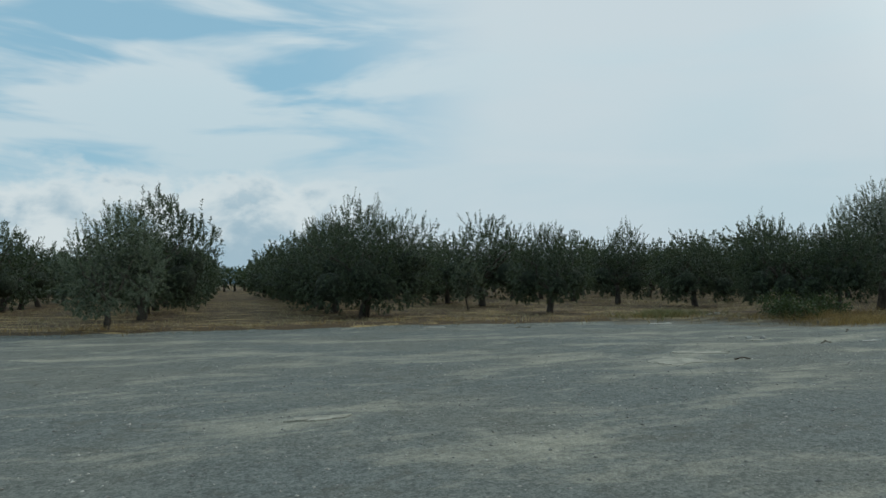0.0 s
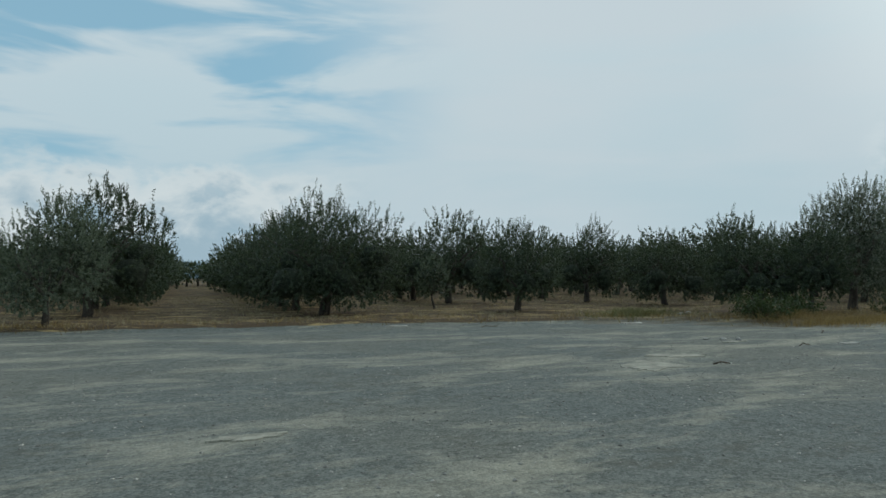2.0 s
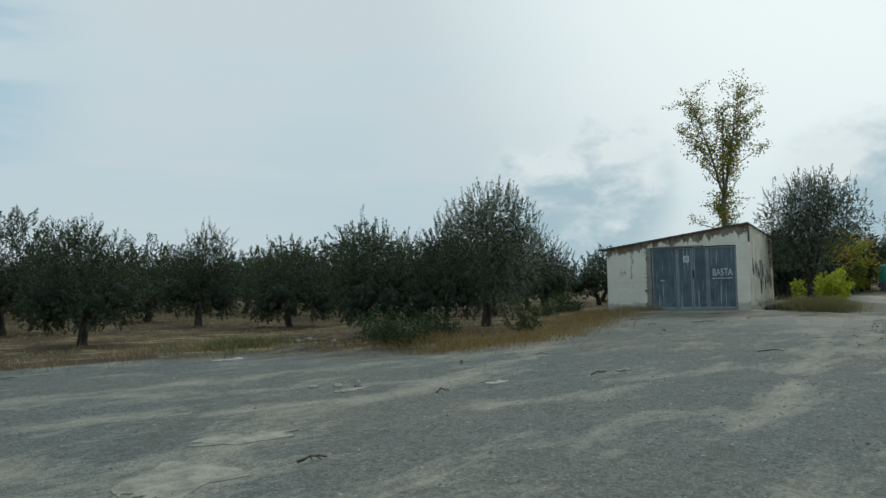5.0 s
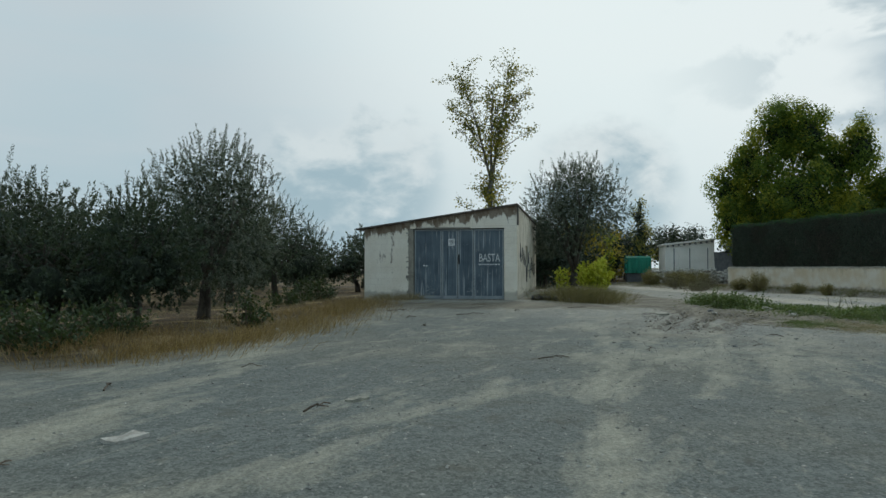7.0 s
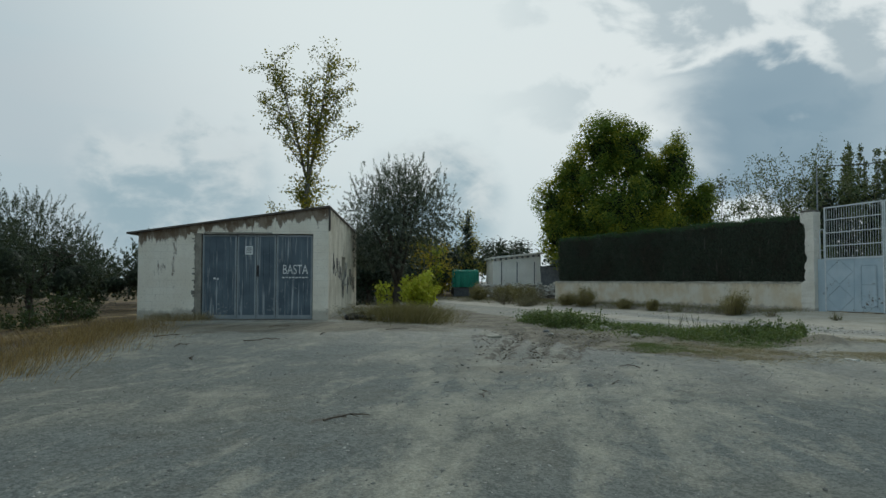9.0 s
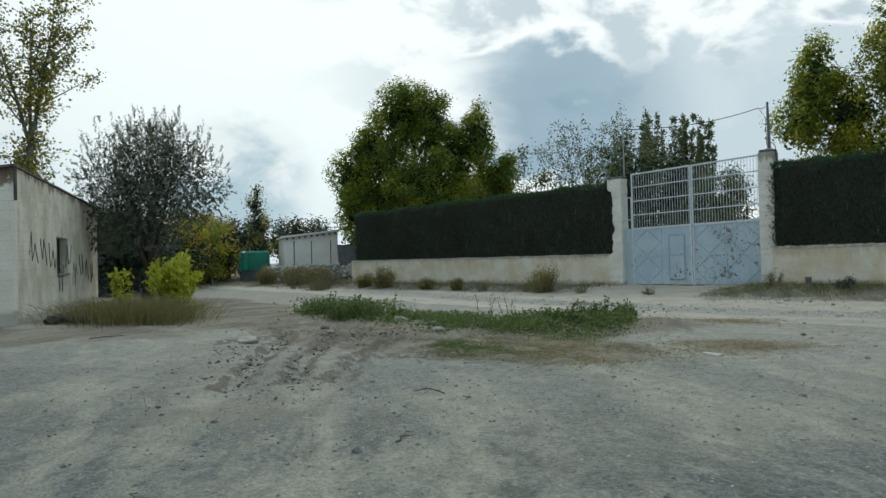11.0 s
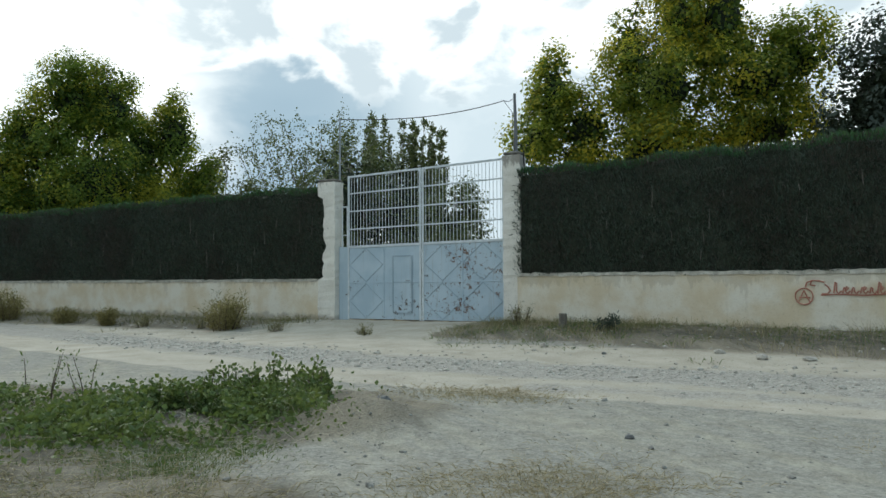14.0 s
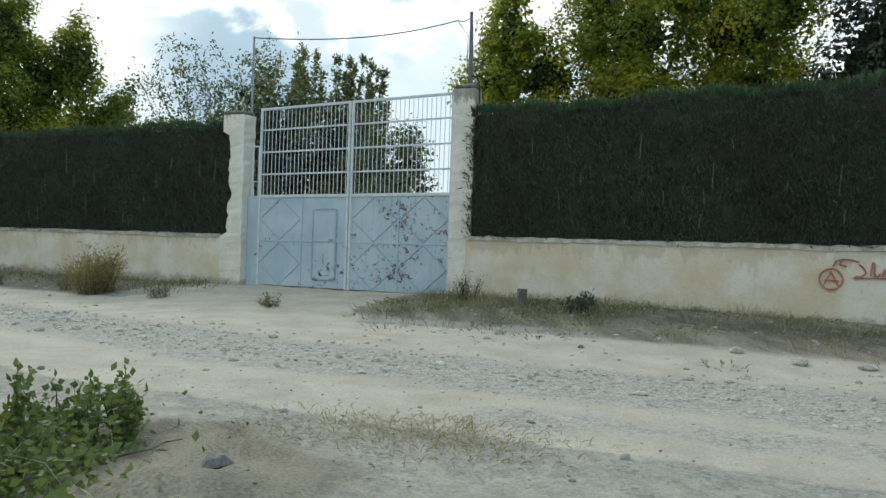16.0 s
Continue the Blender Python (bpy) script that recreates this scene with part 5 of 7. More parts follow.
def far_olives(spots):
    """The olives past counting at the far end of the rows."""
    f, g = Geo(), Geo()
    rng = np.random.default_rng(127)
    for x, y, k, turn, size in spots:
        z = lie(x, y)
        g.tube([(x, y, z - 0.1), (x, y, z + 1.1)], [0.22, 0.16], 6)
        c = rng.normal(0, 1, (230, 3))
        c /= np.linalg.norm(c, axis=1, keepdims=True)
        r = crown_radius(c, rng, 12, 0.4)[:, None] * rng.uniform(0.45, 1.0, (230, 1))
        at = np.array([x, y, z + 2.05 * size]) + c * r * np.array([2.6, 2.6, 2.0]) * size
        at[:, 2] = np.maximum(at[:, 2], z + 0.45 + 0.3 * rng.random(230))
        f.leaves(at, c * 0.5 + rng.normal(0, 0.6, (230, 3)) + np.array([0, 0, 0.5]), 0.62, 0.30, rng)
    ob = thing("distant_orchard", Matrix.Identity(4), "far rows of dark green olive trees", "trees", kind="stuff")
    part("foliage", f, L_OLIVE, ob)
    part("trunk", g, M_BARK, ob)


for k in range(34):
    side, on = -34 + 1.6 * k, 118 + 5 * (k % 3)
    yonder.append((ROW_SIDE.x * side + ROW_DIR.x * on, ROW_SIDE.y * side + ROW_DIR.y * on, 0, 0.2 * k, 1.05))
far_olives(yonder)


def broad_tree(name, seed, lobes, trunk, clusters, leaf, mat, label, bark=None, trunk_r=0.3, inner=None, category="tree", group="", right=(1, 0), per=15, shape=0.72, twigs=5, dense=2.4):
    """A spreading tree: limbs to each lobe of the crown, clusters of leaves over the lobes.
    lobes: sideways, depth, height and three radii, from the foot of the tree; right: the sideways direction on the plan."""
    rng = np.random.default_rng(seed)
    ob = thing(name, Matrix.Identity(4), label, category, group)
    rx, ry = right
    turn = np.array([[rx, -ry, 0], [ry, rx, 0], [0, 0, 1.0]])
    g = Geo()
    fork = Vector((0, 0, trunk))
    limb(g, (0, 0, -0.1), (0, 0, 1), trunk + 0.1, trunk_r * 1.2, trunk_r * 0.8, rng, 0.05, 5, 8)
    for lobe in lobes:
        c = Vector(turn @ np.array(lobe[:3]))
        rz = lobe[5]
        q = [fork, fork.lerp(c, 0.35) + Vector(rng.normal(0, 0.2, 3)), fork.lerp(c, 0.7) + Vector(rng.normal(0, 0.2, 3)), c + Vector((0, 0, rz * 0.6))]
        g.tube(q, [trunk_r * 0.55, trunk_r * 0.36, trunk_r * 0.22, 0.02], 6, 0.06, rng)
        for i in range(twigs):
            limb(g, q[2].lerp(q[3], rng.random()), Vector(rng.normal(size=3)).normalized() + Vector((0, 0, 0.5)), (lobe[3] + rz) * 0.4, trunk_r * 0.1, 0.01, rng, 0.25, 4, 4)
    part("trunk", g, bark or M_BARK, ob, "branching trunk", smooth=True)
    vol = np.array([l[3] * l[4] + l[4] * l[5] + l[3] * l[5] for l in lobes])
    g, gi, heart = Geo(), Geo(), Geo()
    for lobe, share in zip(lobes, vol / vol.sum()):
        k = max(6, int(clusters * share))
        r3 = np.array(lobe[3:])
        # boughs that swell out of the lobe, each with its clusters of leaves
        m = max(4, int(k ** 0.5 * 1.05))
        bd = rng.normal(size=(m, 3))
        bd /= np.linalg.norm(bd, axis=1, keepdims=True)
        bc = np.array(lobe[:3]) + bd * r3 * rng.uniform(0.5, 0.90, (m, 1))
        br = r3.mean() * rng.uniform(0.19, 0.40, m)
        tall = np.array([0.95, 0.95, 1.2])
        b = rng.integers(0, m, k)
        d = rng.normal(size=(k, 3)) + bd[b] * 0.9 + np.array([0, 0, 0.35])
        d /= np.linalg.norm(d, axis=1, keepdims=True)
        taper = np.clip(0.95 - 0.45 * d[:, 2:3], 0.4, 1.05) * np.array([1, 1, 0]) + np.array([0, 0, 1.0])
        c = (bc[b] + d * taper * tall * (br[b] * rng.uniform(0.7, 1.05, k))[:, None]) @ turn.T
        dd = d @ turn.T
        at = np.repeat(c, per, 0) + rng.normal(0, 0.06 + leaf * 0.85, (k * per, 3)) + np.repeat(dd, per, 0) * rng.uniform(0, 0.08 + leaf * 1.3, (k * per, 1))
        face = np.repeat(dd, per, 0) + np.array([0, 0, 0.5])
        out = np.cross(face, rng.normal(size=(k * per, 3))) + np.array([0, 0, 0.35])
        g.leaves(at, out, leaf, leaf * shape, rng, face=face)
        # darker leaves and an added dark lump close the lobe and paint its shade
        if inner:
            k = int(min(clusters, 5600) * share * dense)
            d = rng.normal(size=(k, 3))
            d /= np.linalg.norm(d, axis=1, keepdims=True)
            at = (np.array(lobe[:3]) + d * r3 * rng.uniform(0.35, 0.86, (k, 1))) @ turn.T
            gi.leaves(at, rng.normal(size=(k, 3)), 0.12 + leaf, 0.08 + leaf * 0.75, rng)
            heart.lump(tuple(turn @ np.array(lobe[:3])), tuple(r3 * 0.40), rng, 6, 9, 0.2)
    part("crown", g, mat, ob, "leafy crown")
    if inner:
        part("inner_crown", gi, inner, ob, "inner foliage with shade put into its colour")
        part("crown_core", heart, M_CROWN_SHADE, ob, "dark filler lumps standing for shade inside the crown", smooth=True)["kind"] = "stuff"
    return ob


put(broad_tree("mulberry_tree", 201, [(-1.3, 0, 11.3, 1.9, 2.4, 2.9), (0.6, 0.3, 11.3, 1.9, 2.4, 2.8), (4.2, 0, 9.8, 1.4, 1.8, 2.7), (6.0, 0.2, 6.9, 1.3, 1.6, 2.2), (-3.4, 0, 9.2, 1.6, 2.0, 2.3), (-5.0, 0, 7.2, 1.5, 1.8, 2.1), (2.3, 0.2, 8.8, 1.6, 1.9, 2.2),
    (-4.6, -0.5, 4.8, 1.7, 2.0, 2.0), (0.3, -0.6, 6.4, 4.6, 3.8, 3.6), (3.6, 0, 5.4, 3.2, 3.0, 2.6), (-2.4, 0.4, 5.6, 3.4, 3.2, 3.0)],
    3.0, 5400, 0.165, L_BROAD, "large broad-leaved tree with yellow-green patches behind a hedge", None, 0.34, L_BROAD_SHADE, right=(0.31, -0.95)), 66.0, 29.4, 0)
put(broad_tree("mulberry_tree", 202, [(-3.8, 0, 9.4, 1.0, 1.3, 2.6), (-4.5, 0, 7.4, 1.4, 1.7, 1.6), (-2.4, -0.3, 7.8, 1.7, 1.9, 1.8), (-0.5, 0, 11.0, 0.9, 1.2, 2.9), (1.5, 0.2, 12.6, 1.2, 1.6, 2.9), (3.3, 0.4, 12.4, 1.4, 1.8, 3.0), (6.2, 0, 10.2, 1.6, 1.8, 1.6),
    (0.9, -0.6, 9.2, 2.7, 2.4, 2.2), (4.6, 0, 9.4, 2.4, 2.4, 1.9), (0.2, 0, 6.4, 4.2, 2.8, 2.1), (5.0, 0.3, 7.4, 2.8, 2.4, 1.2)],
    3.0, 4100, 0.155, L_BROAD_Y, "large spreading tree with yellow-green leaves behind a hedge", None, 0.3, L_BROAD_SHADE, right=(-0.34, -0.94), dense=1.3), 53.5, 1.6, 0)
put(broad_tree("holm_oak", 203, [(0.4, 0, 8.4, 3.0, 3.0, 4.2), (-2.0, 0, 7.4, 1.7, 2.0, 2.6), (0, 0, 5.0, 3.4, 3.0, 3.0), (3.4, 0, 7.4, 2.6, 2.6, 3.6)], 2.4, 2000, 0.17, L_DARK, "dark evergreen tree behind a clipped hedge", None, 0.3, L_OLIVE_SHADE, right=(-0.63, -0.77)), 46.5, -6.6, 0)


def fruit_tree(x, y):
    """Open trees of many upright rods behind the gate."""
    rng = np.random.default_rng(211)
    ob = thing("fruit_tree", on_plan(x, y), "open-branched fruit tree with thin upright rods behind the gate", "tree")
    g, f = Geo(), Geo()
    right, back = Vector((0.07, -0.997, 0)), Vector((0.997, 0.07, 0))
    limb(g, (0, 0, -0.1), (0, 0, 1), 1.5, 0.2, 0.15, rng, 0.05, 4, 9)
    for i in range(74):
        s = rng.uniform(-2.6, 4.4)
        dense = s > 0.9
        foot = right * s + back * rng.uniform(-1.2, 1.2) + Vector((0, 0, 1.6 + rng.uniform(0.2, 2.0)))
        g.tube([(0, 0, 1.3), tuple(Vector((0, 0, 1.3)).lerp(foot, 0.5) + Vector((0, 0, -0.25))), tuple(foot)], [0.08, 0.05, 0.03], 5)
        top = (8.9 if dense else 9.0) - abs(s - 0.5) * (0.25 if dense else 0.35) - rng.random() * (1.7 if dense else 2.6)
        way = right * (s * 0.02 if dense else s * 0.10 + rng.normal(0, 0.16)) + back * rng.normal(0, 0.08) + Vector((0, 0, 1.0))
        q = limb(g, foot, way, max(1.2, top - foot.z), 0.028, 0.005, rng, 0.05 if dense else 0.12, 8, 5)
        per = 50 if dense else 18
        for j in range(1, 9):
            f.leaves(np.array(q[j]) + rng.normal(0, (0.15 - 0.010 * j) if dense else 0.15, (per, 3)) * np.array([0.8, 0.8, 1.5]), rng.normal(0, 0.6, (per, 3)) + np.array([0, 0, 0.4]), 0.14, 0.075, rng)
            if j % 2 == 0 and not dense:
                b = limb(g, q[j], Vector(rng.normal(0, 0.8, 3)) + Vector((0, 0, 0.6)), rng.uniform(0.4, 1.3), 0.01, 0.004, rng, 0.1, 3, 4)
                for e in b[1:]:
                    f.leaves(np.array(e) + rng.normal(0, 0.13, (12, 3)), rng.normal(0, 0.7, (12, 3)), 0.12, 0.065, rng)
    part("trunk", g, M_BARK_PALE, ob, "thin grey branches", smooth=True)
    part("crown", f, L_FRUIT, ob, "thin grey-green foliage")
    return ob


fruit_tree(54.5, 14.6)
put(broad_tree("shrub", 212, [(-2.0, 0, 3.9, 1.8, 1.5, 3.0), (0.1, 0.4, 3.8, 1.8, 1.5, 2.9), (2.2, 0.2, 2.9, 1.5, 1.4, 2.2), (-0.8, 0, 1.8, 3.2, 1.6, 1.8)], 0.6, 1000, 0.13, L_FRUIT, "dense leafy shrub seen through the gate bars", M_BARK_PALE, 0.1, L_OLIVE_SHADE, "shrub", right=(0.07, -0.997)), 51.2, 12.2, 0)
put(broad_tree("shrub", 213, [(0, 0, 2.6, 1.3, 1.3, 2.8), (0.9, 0, 5.0, 0.55, 0.6, 2.0), (-0.2, 0, 5.6, 0.45, 0.5, 2.2), (2.0, 0, 3.4, 1.0, 1.0, 2.4)], 0.5, 330, 0.16, L_FRUIT, "tall leafy shrub behind the gate", M_BARK_PALE, 0.1, None, "shrub", right=(0.18, -0.98)), 60.5, 20.6, 0)


put(broad_tree("shrub", 214, [(0, 0, 3.5, 0.9, 0.9, 1.3), (0.7, 0.3, 2.4, 1.1, 0.9, 1.2), (-0.5, 0.2, 2.3, 0.9, 0.9, 1.2)], 0.6, 230, 0.12, L_FRUIT, "airy leafy shrub seen through the gate bars", M_BARK_PALE, 0.07, None, "shrub", right=(0.07, -0.997), per=11), 47.8, 10.3, 0)


def poplar(x, y):
    """Sparse autumn poplar: two leaning leaders with a bare gap between them."""
    rng = np.random.default_rng(221)
    ob = thing("poplar_tree", on_plan(x, y), "sparse poplar with yellowing leaves standing behind the shed", "tree")
    g, f = Geo(), Geo()
    right, back = Vector((0.66, -0.75, 0)), Vector((0.75, 0.66, 0))
    pts = [(0, 0, -0.1), (0.05, 0, 2.5), (0.0, 0.0, 5.0), tuple(right * 0.05 + Vector((0, 0, 6.0)))]
    g.tube(pts, [0.2, 0.17, 0.14, 0.12], 9, 0.05, rng)
    fork = Vector(pts[-1])

    def twiggy(q, count, leaf_each, reach, toward):
        for i in range(count):
            t = rng.uniform(0.12, 1.0) * (len(q) - 1)
            j = min(int(t), len(q) - 2)
            p = q[j].lerp(q[j + 1], t - j)
            d = Vector(rng.normal(0, 1, 3)) + toward
            d.z = abs(d.z) * 0.5 + 0.3
            b = limb(g, p, d, rng.uniform(0.45, reach), 0.014, 0.003, rng, 0.22, 5, 4)
            for e in b[1:]:
                f.leaves(np.array(e) + rng.normal(0, 0.14, (leaf_each, 3)), rng.normal(0, 0.7, (leaf_each, 3)) + np.array([0, 0, -0.3]), 0.115, 0.10, rng)
    for a, lean_by, ln, cnt in ((-1, 0.27, 6.3, 46), (1, 0.22, 6.4, 62), (0.15, 0.1, 5.6, 16)):
        q = limb(g, fork, right * a * lean_by + Vector((0, 0, 1)) + back * 0.04, ln, 0.085, 0.012, rng, 0.05, 8, 6)
        twiggy(q, cnt, 6, 1.75, right * a * 0.35)
        for k in range(1, 6):
            b = limb(g, q[k], right * a * rng.uniform(0.3, 1.0) + Vector((0, 0, 1.0)) + Vector(rng.normal(0, 0.2, 3)), rng.uniform(1.4, 2.6), 0.035, 0.008, rng, 0.12, 5, 5)
            twiggy(b, 6 if cnt > 10 else 1, 6, 0.9, right * a * 0.4)
    b = limb(g, (0.02, 0, 4.0), right * -1.0 + Vector((0, 0, 0.45)), 1.6, 0.045, 0.012, rng, 0.1, 6, 5)
    b += limb(g, b[-1], right * -0.3 + Vector((0, 0, 1.0)), 0.9, 0.012, 0.005, rng, 0.1, 4, 4)
    twiggy(b, 6, 4, 0.5, Vector((0, 0, 0)))
    stem = [Vector(p) for p in pts]
    twiggy(stem[1:], 48, 9, 1.25, right * 0.35)
    part("trunk", g, M_BARK_PALE, ob, "grey trunk forking into two leaders", smooth=True)
    part("crown", f, L_POPLAR, ob, "sparse yellow-green leaves")


poplar(37.6, 36.0)
put(olive_tree(231, 6.9, 2.6, 1700, 30, 0.085, 0.024, 1.7, (0.1, -0.1), 0.6, L_OLIVE_GREY, 0.26, 2600, 12, 8, False, "large grey-green olive tree beside the shed end", "shed trees"), 36.6, 30.0, 35)
put(broad_tree("holm_oak", 232, [(0, 0, 2.4, 2.4, 2.4, 2.2), (1.8, 0.6, 2.1, 2.0, 2.2, 1.9), (-2.0, 0.6, 2.0, 2.0, 2.2, 1.8)], 0.8, 420, 0.18, L_DARK, "dark round evergreen tree past the shed", None, 0.2, L_OLIVE_SHADE, right=(0.56, -0.83)), 46.4, 40.4, 0)


put(broad_tree("slim_tree", 241, [(0, 0, 2.6, 1.2, 1.2, 1.5), (0.15, 0, 4.2, 0.85, 0.85, 1.3), (-0.1, 0.1, 5.7, 0.55, 0.55, 1.0), (0.05, 0, 6.7, 0.28, 0.28, 0.6)], 0.8, 210, 0.17, L_POPLAR, "slim dark and yellow tree past the road bend", None, 0.12, L_DARK, per=11), 66.0, 42.8, 0)


# far belt of trees past the bend and beyond the fields
def tree_belt():
    """Trees along the far side, each one its own thing."""
    kinds = [broad_tree("roadside_tree", 301, [(0, 0, 2.4, 2.2, 2.2, 1.9), (1.4, 0.5, 2.8, 1.7, 1.7, 1.6), (-1.3, -0.6, 2.6, 1.6, 1.6, 1.7)], 0.9, 170, 0.26, L_DARK, "dark green roadside tree in the distance", None, 0.18, L_OLIVE_SHADE, group="distant trees", per=9),
             broad_tree("roadside_tree", 302, [(0, 0, 1.7, 1.9, 1.9, 1.4), (1.2, -0.6, 2.0, 1.5, 1.5, 1.4)], 0.6, 200, 0.15, L_ORANGE, "orange-brown autumn shrub tree by the road bend", None, 0.14, L_OLIVE_SHADE, group="distant trees", per=10),
             broad_tree("roadside_tree", 303, [(0, 0, 2.4, 1.1, 1.1, 2.0), (0.5, 0.4, 3.8, 0.8, 0.8, 1.6)], 0.9, 80, 0.18, L_BROAD_Y, "thin yellowing roadside tree", M_BARK_PALE, 0.1, None, group="distant trees", per=9)]
    spots = [(0, 50.0, 43.0, 1.0), (1, 54.6, 42.0, 1.25), (1, 57.8, 44.6, 1.35), (0, 55.0, 46.5, 1.0), (2, 60.6, 43.4, 1.0), (2, 63.0, 46.4, 1.15), (0, 59.0, 50.0, 1.0), (0, 68, 55, 1.0), (0, 74, 49, 1.1),
             (0, 78, 55, 1.1), (0, 82, 47, 1.15), (0, 84, 60, 1.2), (0, 90, 52, 1.2), (0, 72, 62, 1.1), (1, 56.0, 43.6, 0.9), (1, 61.2, 45.2, 1.2), (0, 95, 62, 1.3), (0, 66, 60, 1.3),
             (0, 100, 45, 1.3), (0, 104, 38, 1.3), (0, 96, 70, 1.4), (0, 88, 76, 1.4), (0, 78, 72, 1.3), (0, 70, 48, 1.1), (0, 76, 44, 1.1), (0, 82, 40, 1.1), (1, 62.2, 44.2, 0.8), (0, 53.5, 44.0, 0.9), (0, 45.6, 38.2, 0.8), (0, 48.2, 40.4, 0.9), (0, 51.0, 42.4, 0.9), (0, 55.0, 45.6, 0.9), (1, 58.0, 44.4, 1.1), (1, 61.0, 44.6, 1.4), (1, 63.4, 45.4, 1.4), (1, 66.0, 46.0, 1.3), (2, 60.2, 45.8, 1.0), (2, 58.6, 42.0, 0.9), (0, 59.0, 48.4, 1.0), (0, 64.6, 51.0, 1.1), (0, 44.6, 38.6, 0.7)]
    used = set()
    for i, (k, x, y, s) in enumerate(spots):
        if k not in used:
            used.add(k)
            put(kinds[k], x, y, 40 * i)
            kinds[k].scale = (s, s, s)
        else:
            scale_copy(kinds[k], x, y, 67 * i, s)


tree_belt()


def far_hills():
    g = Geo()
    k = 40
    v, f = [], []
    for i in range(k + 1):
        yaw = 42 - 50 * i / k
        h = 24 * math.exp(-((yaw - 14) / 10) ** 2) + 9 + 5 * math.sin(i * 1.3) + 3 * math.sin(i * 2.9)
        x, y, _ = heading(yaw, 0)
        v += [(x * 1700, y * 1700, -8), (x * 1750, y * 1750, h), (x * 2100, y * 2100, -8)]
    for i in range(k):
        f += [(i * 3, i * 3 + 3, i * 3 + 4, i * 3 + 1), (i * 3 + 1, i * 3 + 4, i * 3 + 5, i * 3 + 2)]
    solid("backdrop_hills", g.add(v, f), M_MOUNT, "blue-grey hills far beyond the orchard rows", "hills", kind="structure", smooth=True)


far_hills()


def stone_geo(g, x, y, z, r, rng, flat=0.6):
    u = (1 + 5 ** 0.5) / 2
    v = np.array([(-1, u, 0), (1, u, 0), (-1, -u, 0), (1, -u, 0), (0, -1, u), (0, 1, u), (0, -1, -u), (0, 1, -u), (u, 0, -1), (u, 0, 1), (-u, 0, -1), (-u, 0, 1)]) / 1.9
    v = v * rng.uniform(0.7, 1.25, (12, 1)) * r * np.array([rng.uniform(0.8, 1.35), rng.uniform(0.7, 1.1), flat * rng.uniform(0.7, 1.2)])
    a = rng.uniform(0, 6.28)
    c, s = math.cos(a), math.sin(a)
    v = v @ np.array([[c, s, 0], [-s, c, 0], [0, 0, 1]]) + np.array([x, y, z])
    g.add(v, [(0, 11, 5), (0, 5, 1), (0, 1, 7), (0, 7, 10), (0, 10, 11), (1, 5, 9), (5, 11, 4), (11, 10, 2), (10, 7, 6), (7, 1, 8), (3, 9, 4), (3, 4, 2), (3, 2, 6), (3, 6, 8), (3, 8, 9), (4, 9, 5), (2, 4, 11), (6, 2, 10), (8, 6, 7), (9, 8, 1)])


# ---- far farm building, tarpaulin, rubble wall ----
def farm_building():
    m = axes((62.3, 38.5), (0.553, -0.833))
    ob = thing("farm_building", m, "low white flat-roofed farm building past the hedge end", "building")
    z1, z2, wide = 3.26, 3.66, 3.8
    part("wall", Geo().prism([(0, 0), (wide, 0), (wide, z2), (0, z1)], 0, 5.0), M_FARWHITE, ob)
    part("roof", Geo().prism([(-0.15, z1 - 0.012), (wide + 0.12, z2 + 0.016), (wide + 0.12, z2 + 0.15), (-0.15, z1 + 0.12)], -0.2, 5.2), M_FARWHITE, ob, "thin white roof slab")
    for i in range(9):
        x = 0.12 + i * 0.43
        part("rafter_end", Geo().soft_box(x, x + 0.14, -0.16, -0.003, z1 + 0.105 * x - 0.17, z1 + 0.105 * x - 0.03, 0.01), M_GREY, ob)
    for x in (0.55, 1.75, 3.1):
        p = thing("fence_post", m @ pose(x, -1.2, 0.0), "thin dark fence post before a white building", "post", "fence posts")
        part("post", Geo().tube([(0, 0, 0), (0, 0, 3.0)], 0.04, 6), M_GREY, p)
    sheet = solid("metal_sheet", Geo().prism([(0, 0.0), (1.5, 0.0), (1.45, 2.40), (-0.1, 2.52)], 0, 0.04), M_GREY, "dark grey metal sheet leaning by a white building", "sheet", m=m @ pose(3.75, -0.9, 0.2, -7, 0, 0))
    t = thing("tarpaulin_stack", axes((63.4, 41.8), (0.553, -0.833)), "green tarpaulin pulled over a low stack", "tarpaulin")
    g = Geo()
    v, f, nx = [], [], 14
    for i in range(nx + 1):
        x = -0.9 + 2.2 * i / nx
        w = 0.05 * math.sin(i * 1.9)
        e = 0.12 if i in (0, nx) else 0.0
        v += [(x, -0.1 + w, 1.0), (x, w * 0.6, 2.30 - e), (x, 0.25, 2.44 - e + 0.02 * math.sin(i)), (x, 1.1, 2.40 - e), (x, 1.35 + w, 1.0)]
    for i in range(nx):
        f += [(i * 5 + j, i * 5 + 5 + j, i * 5 + 6 + j, i * 5 + 1 + j) for j in range(4)]
    f += [(4, 3, 2, 1, 0), tuple(nx * 5 + j for j in range(5))]
    part("cover", g.add(v, f), M_TARP, t, "bright green tarpaulin")
    part("stack", Geo().soft_box(-0.8, 1.2, 0.1, 1.2, 0.0, 1.0, 0.03), M_GREY, t)


farm_building()


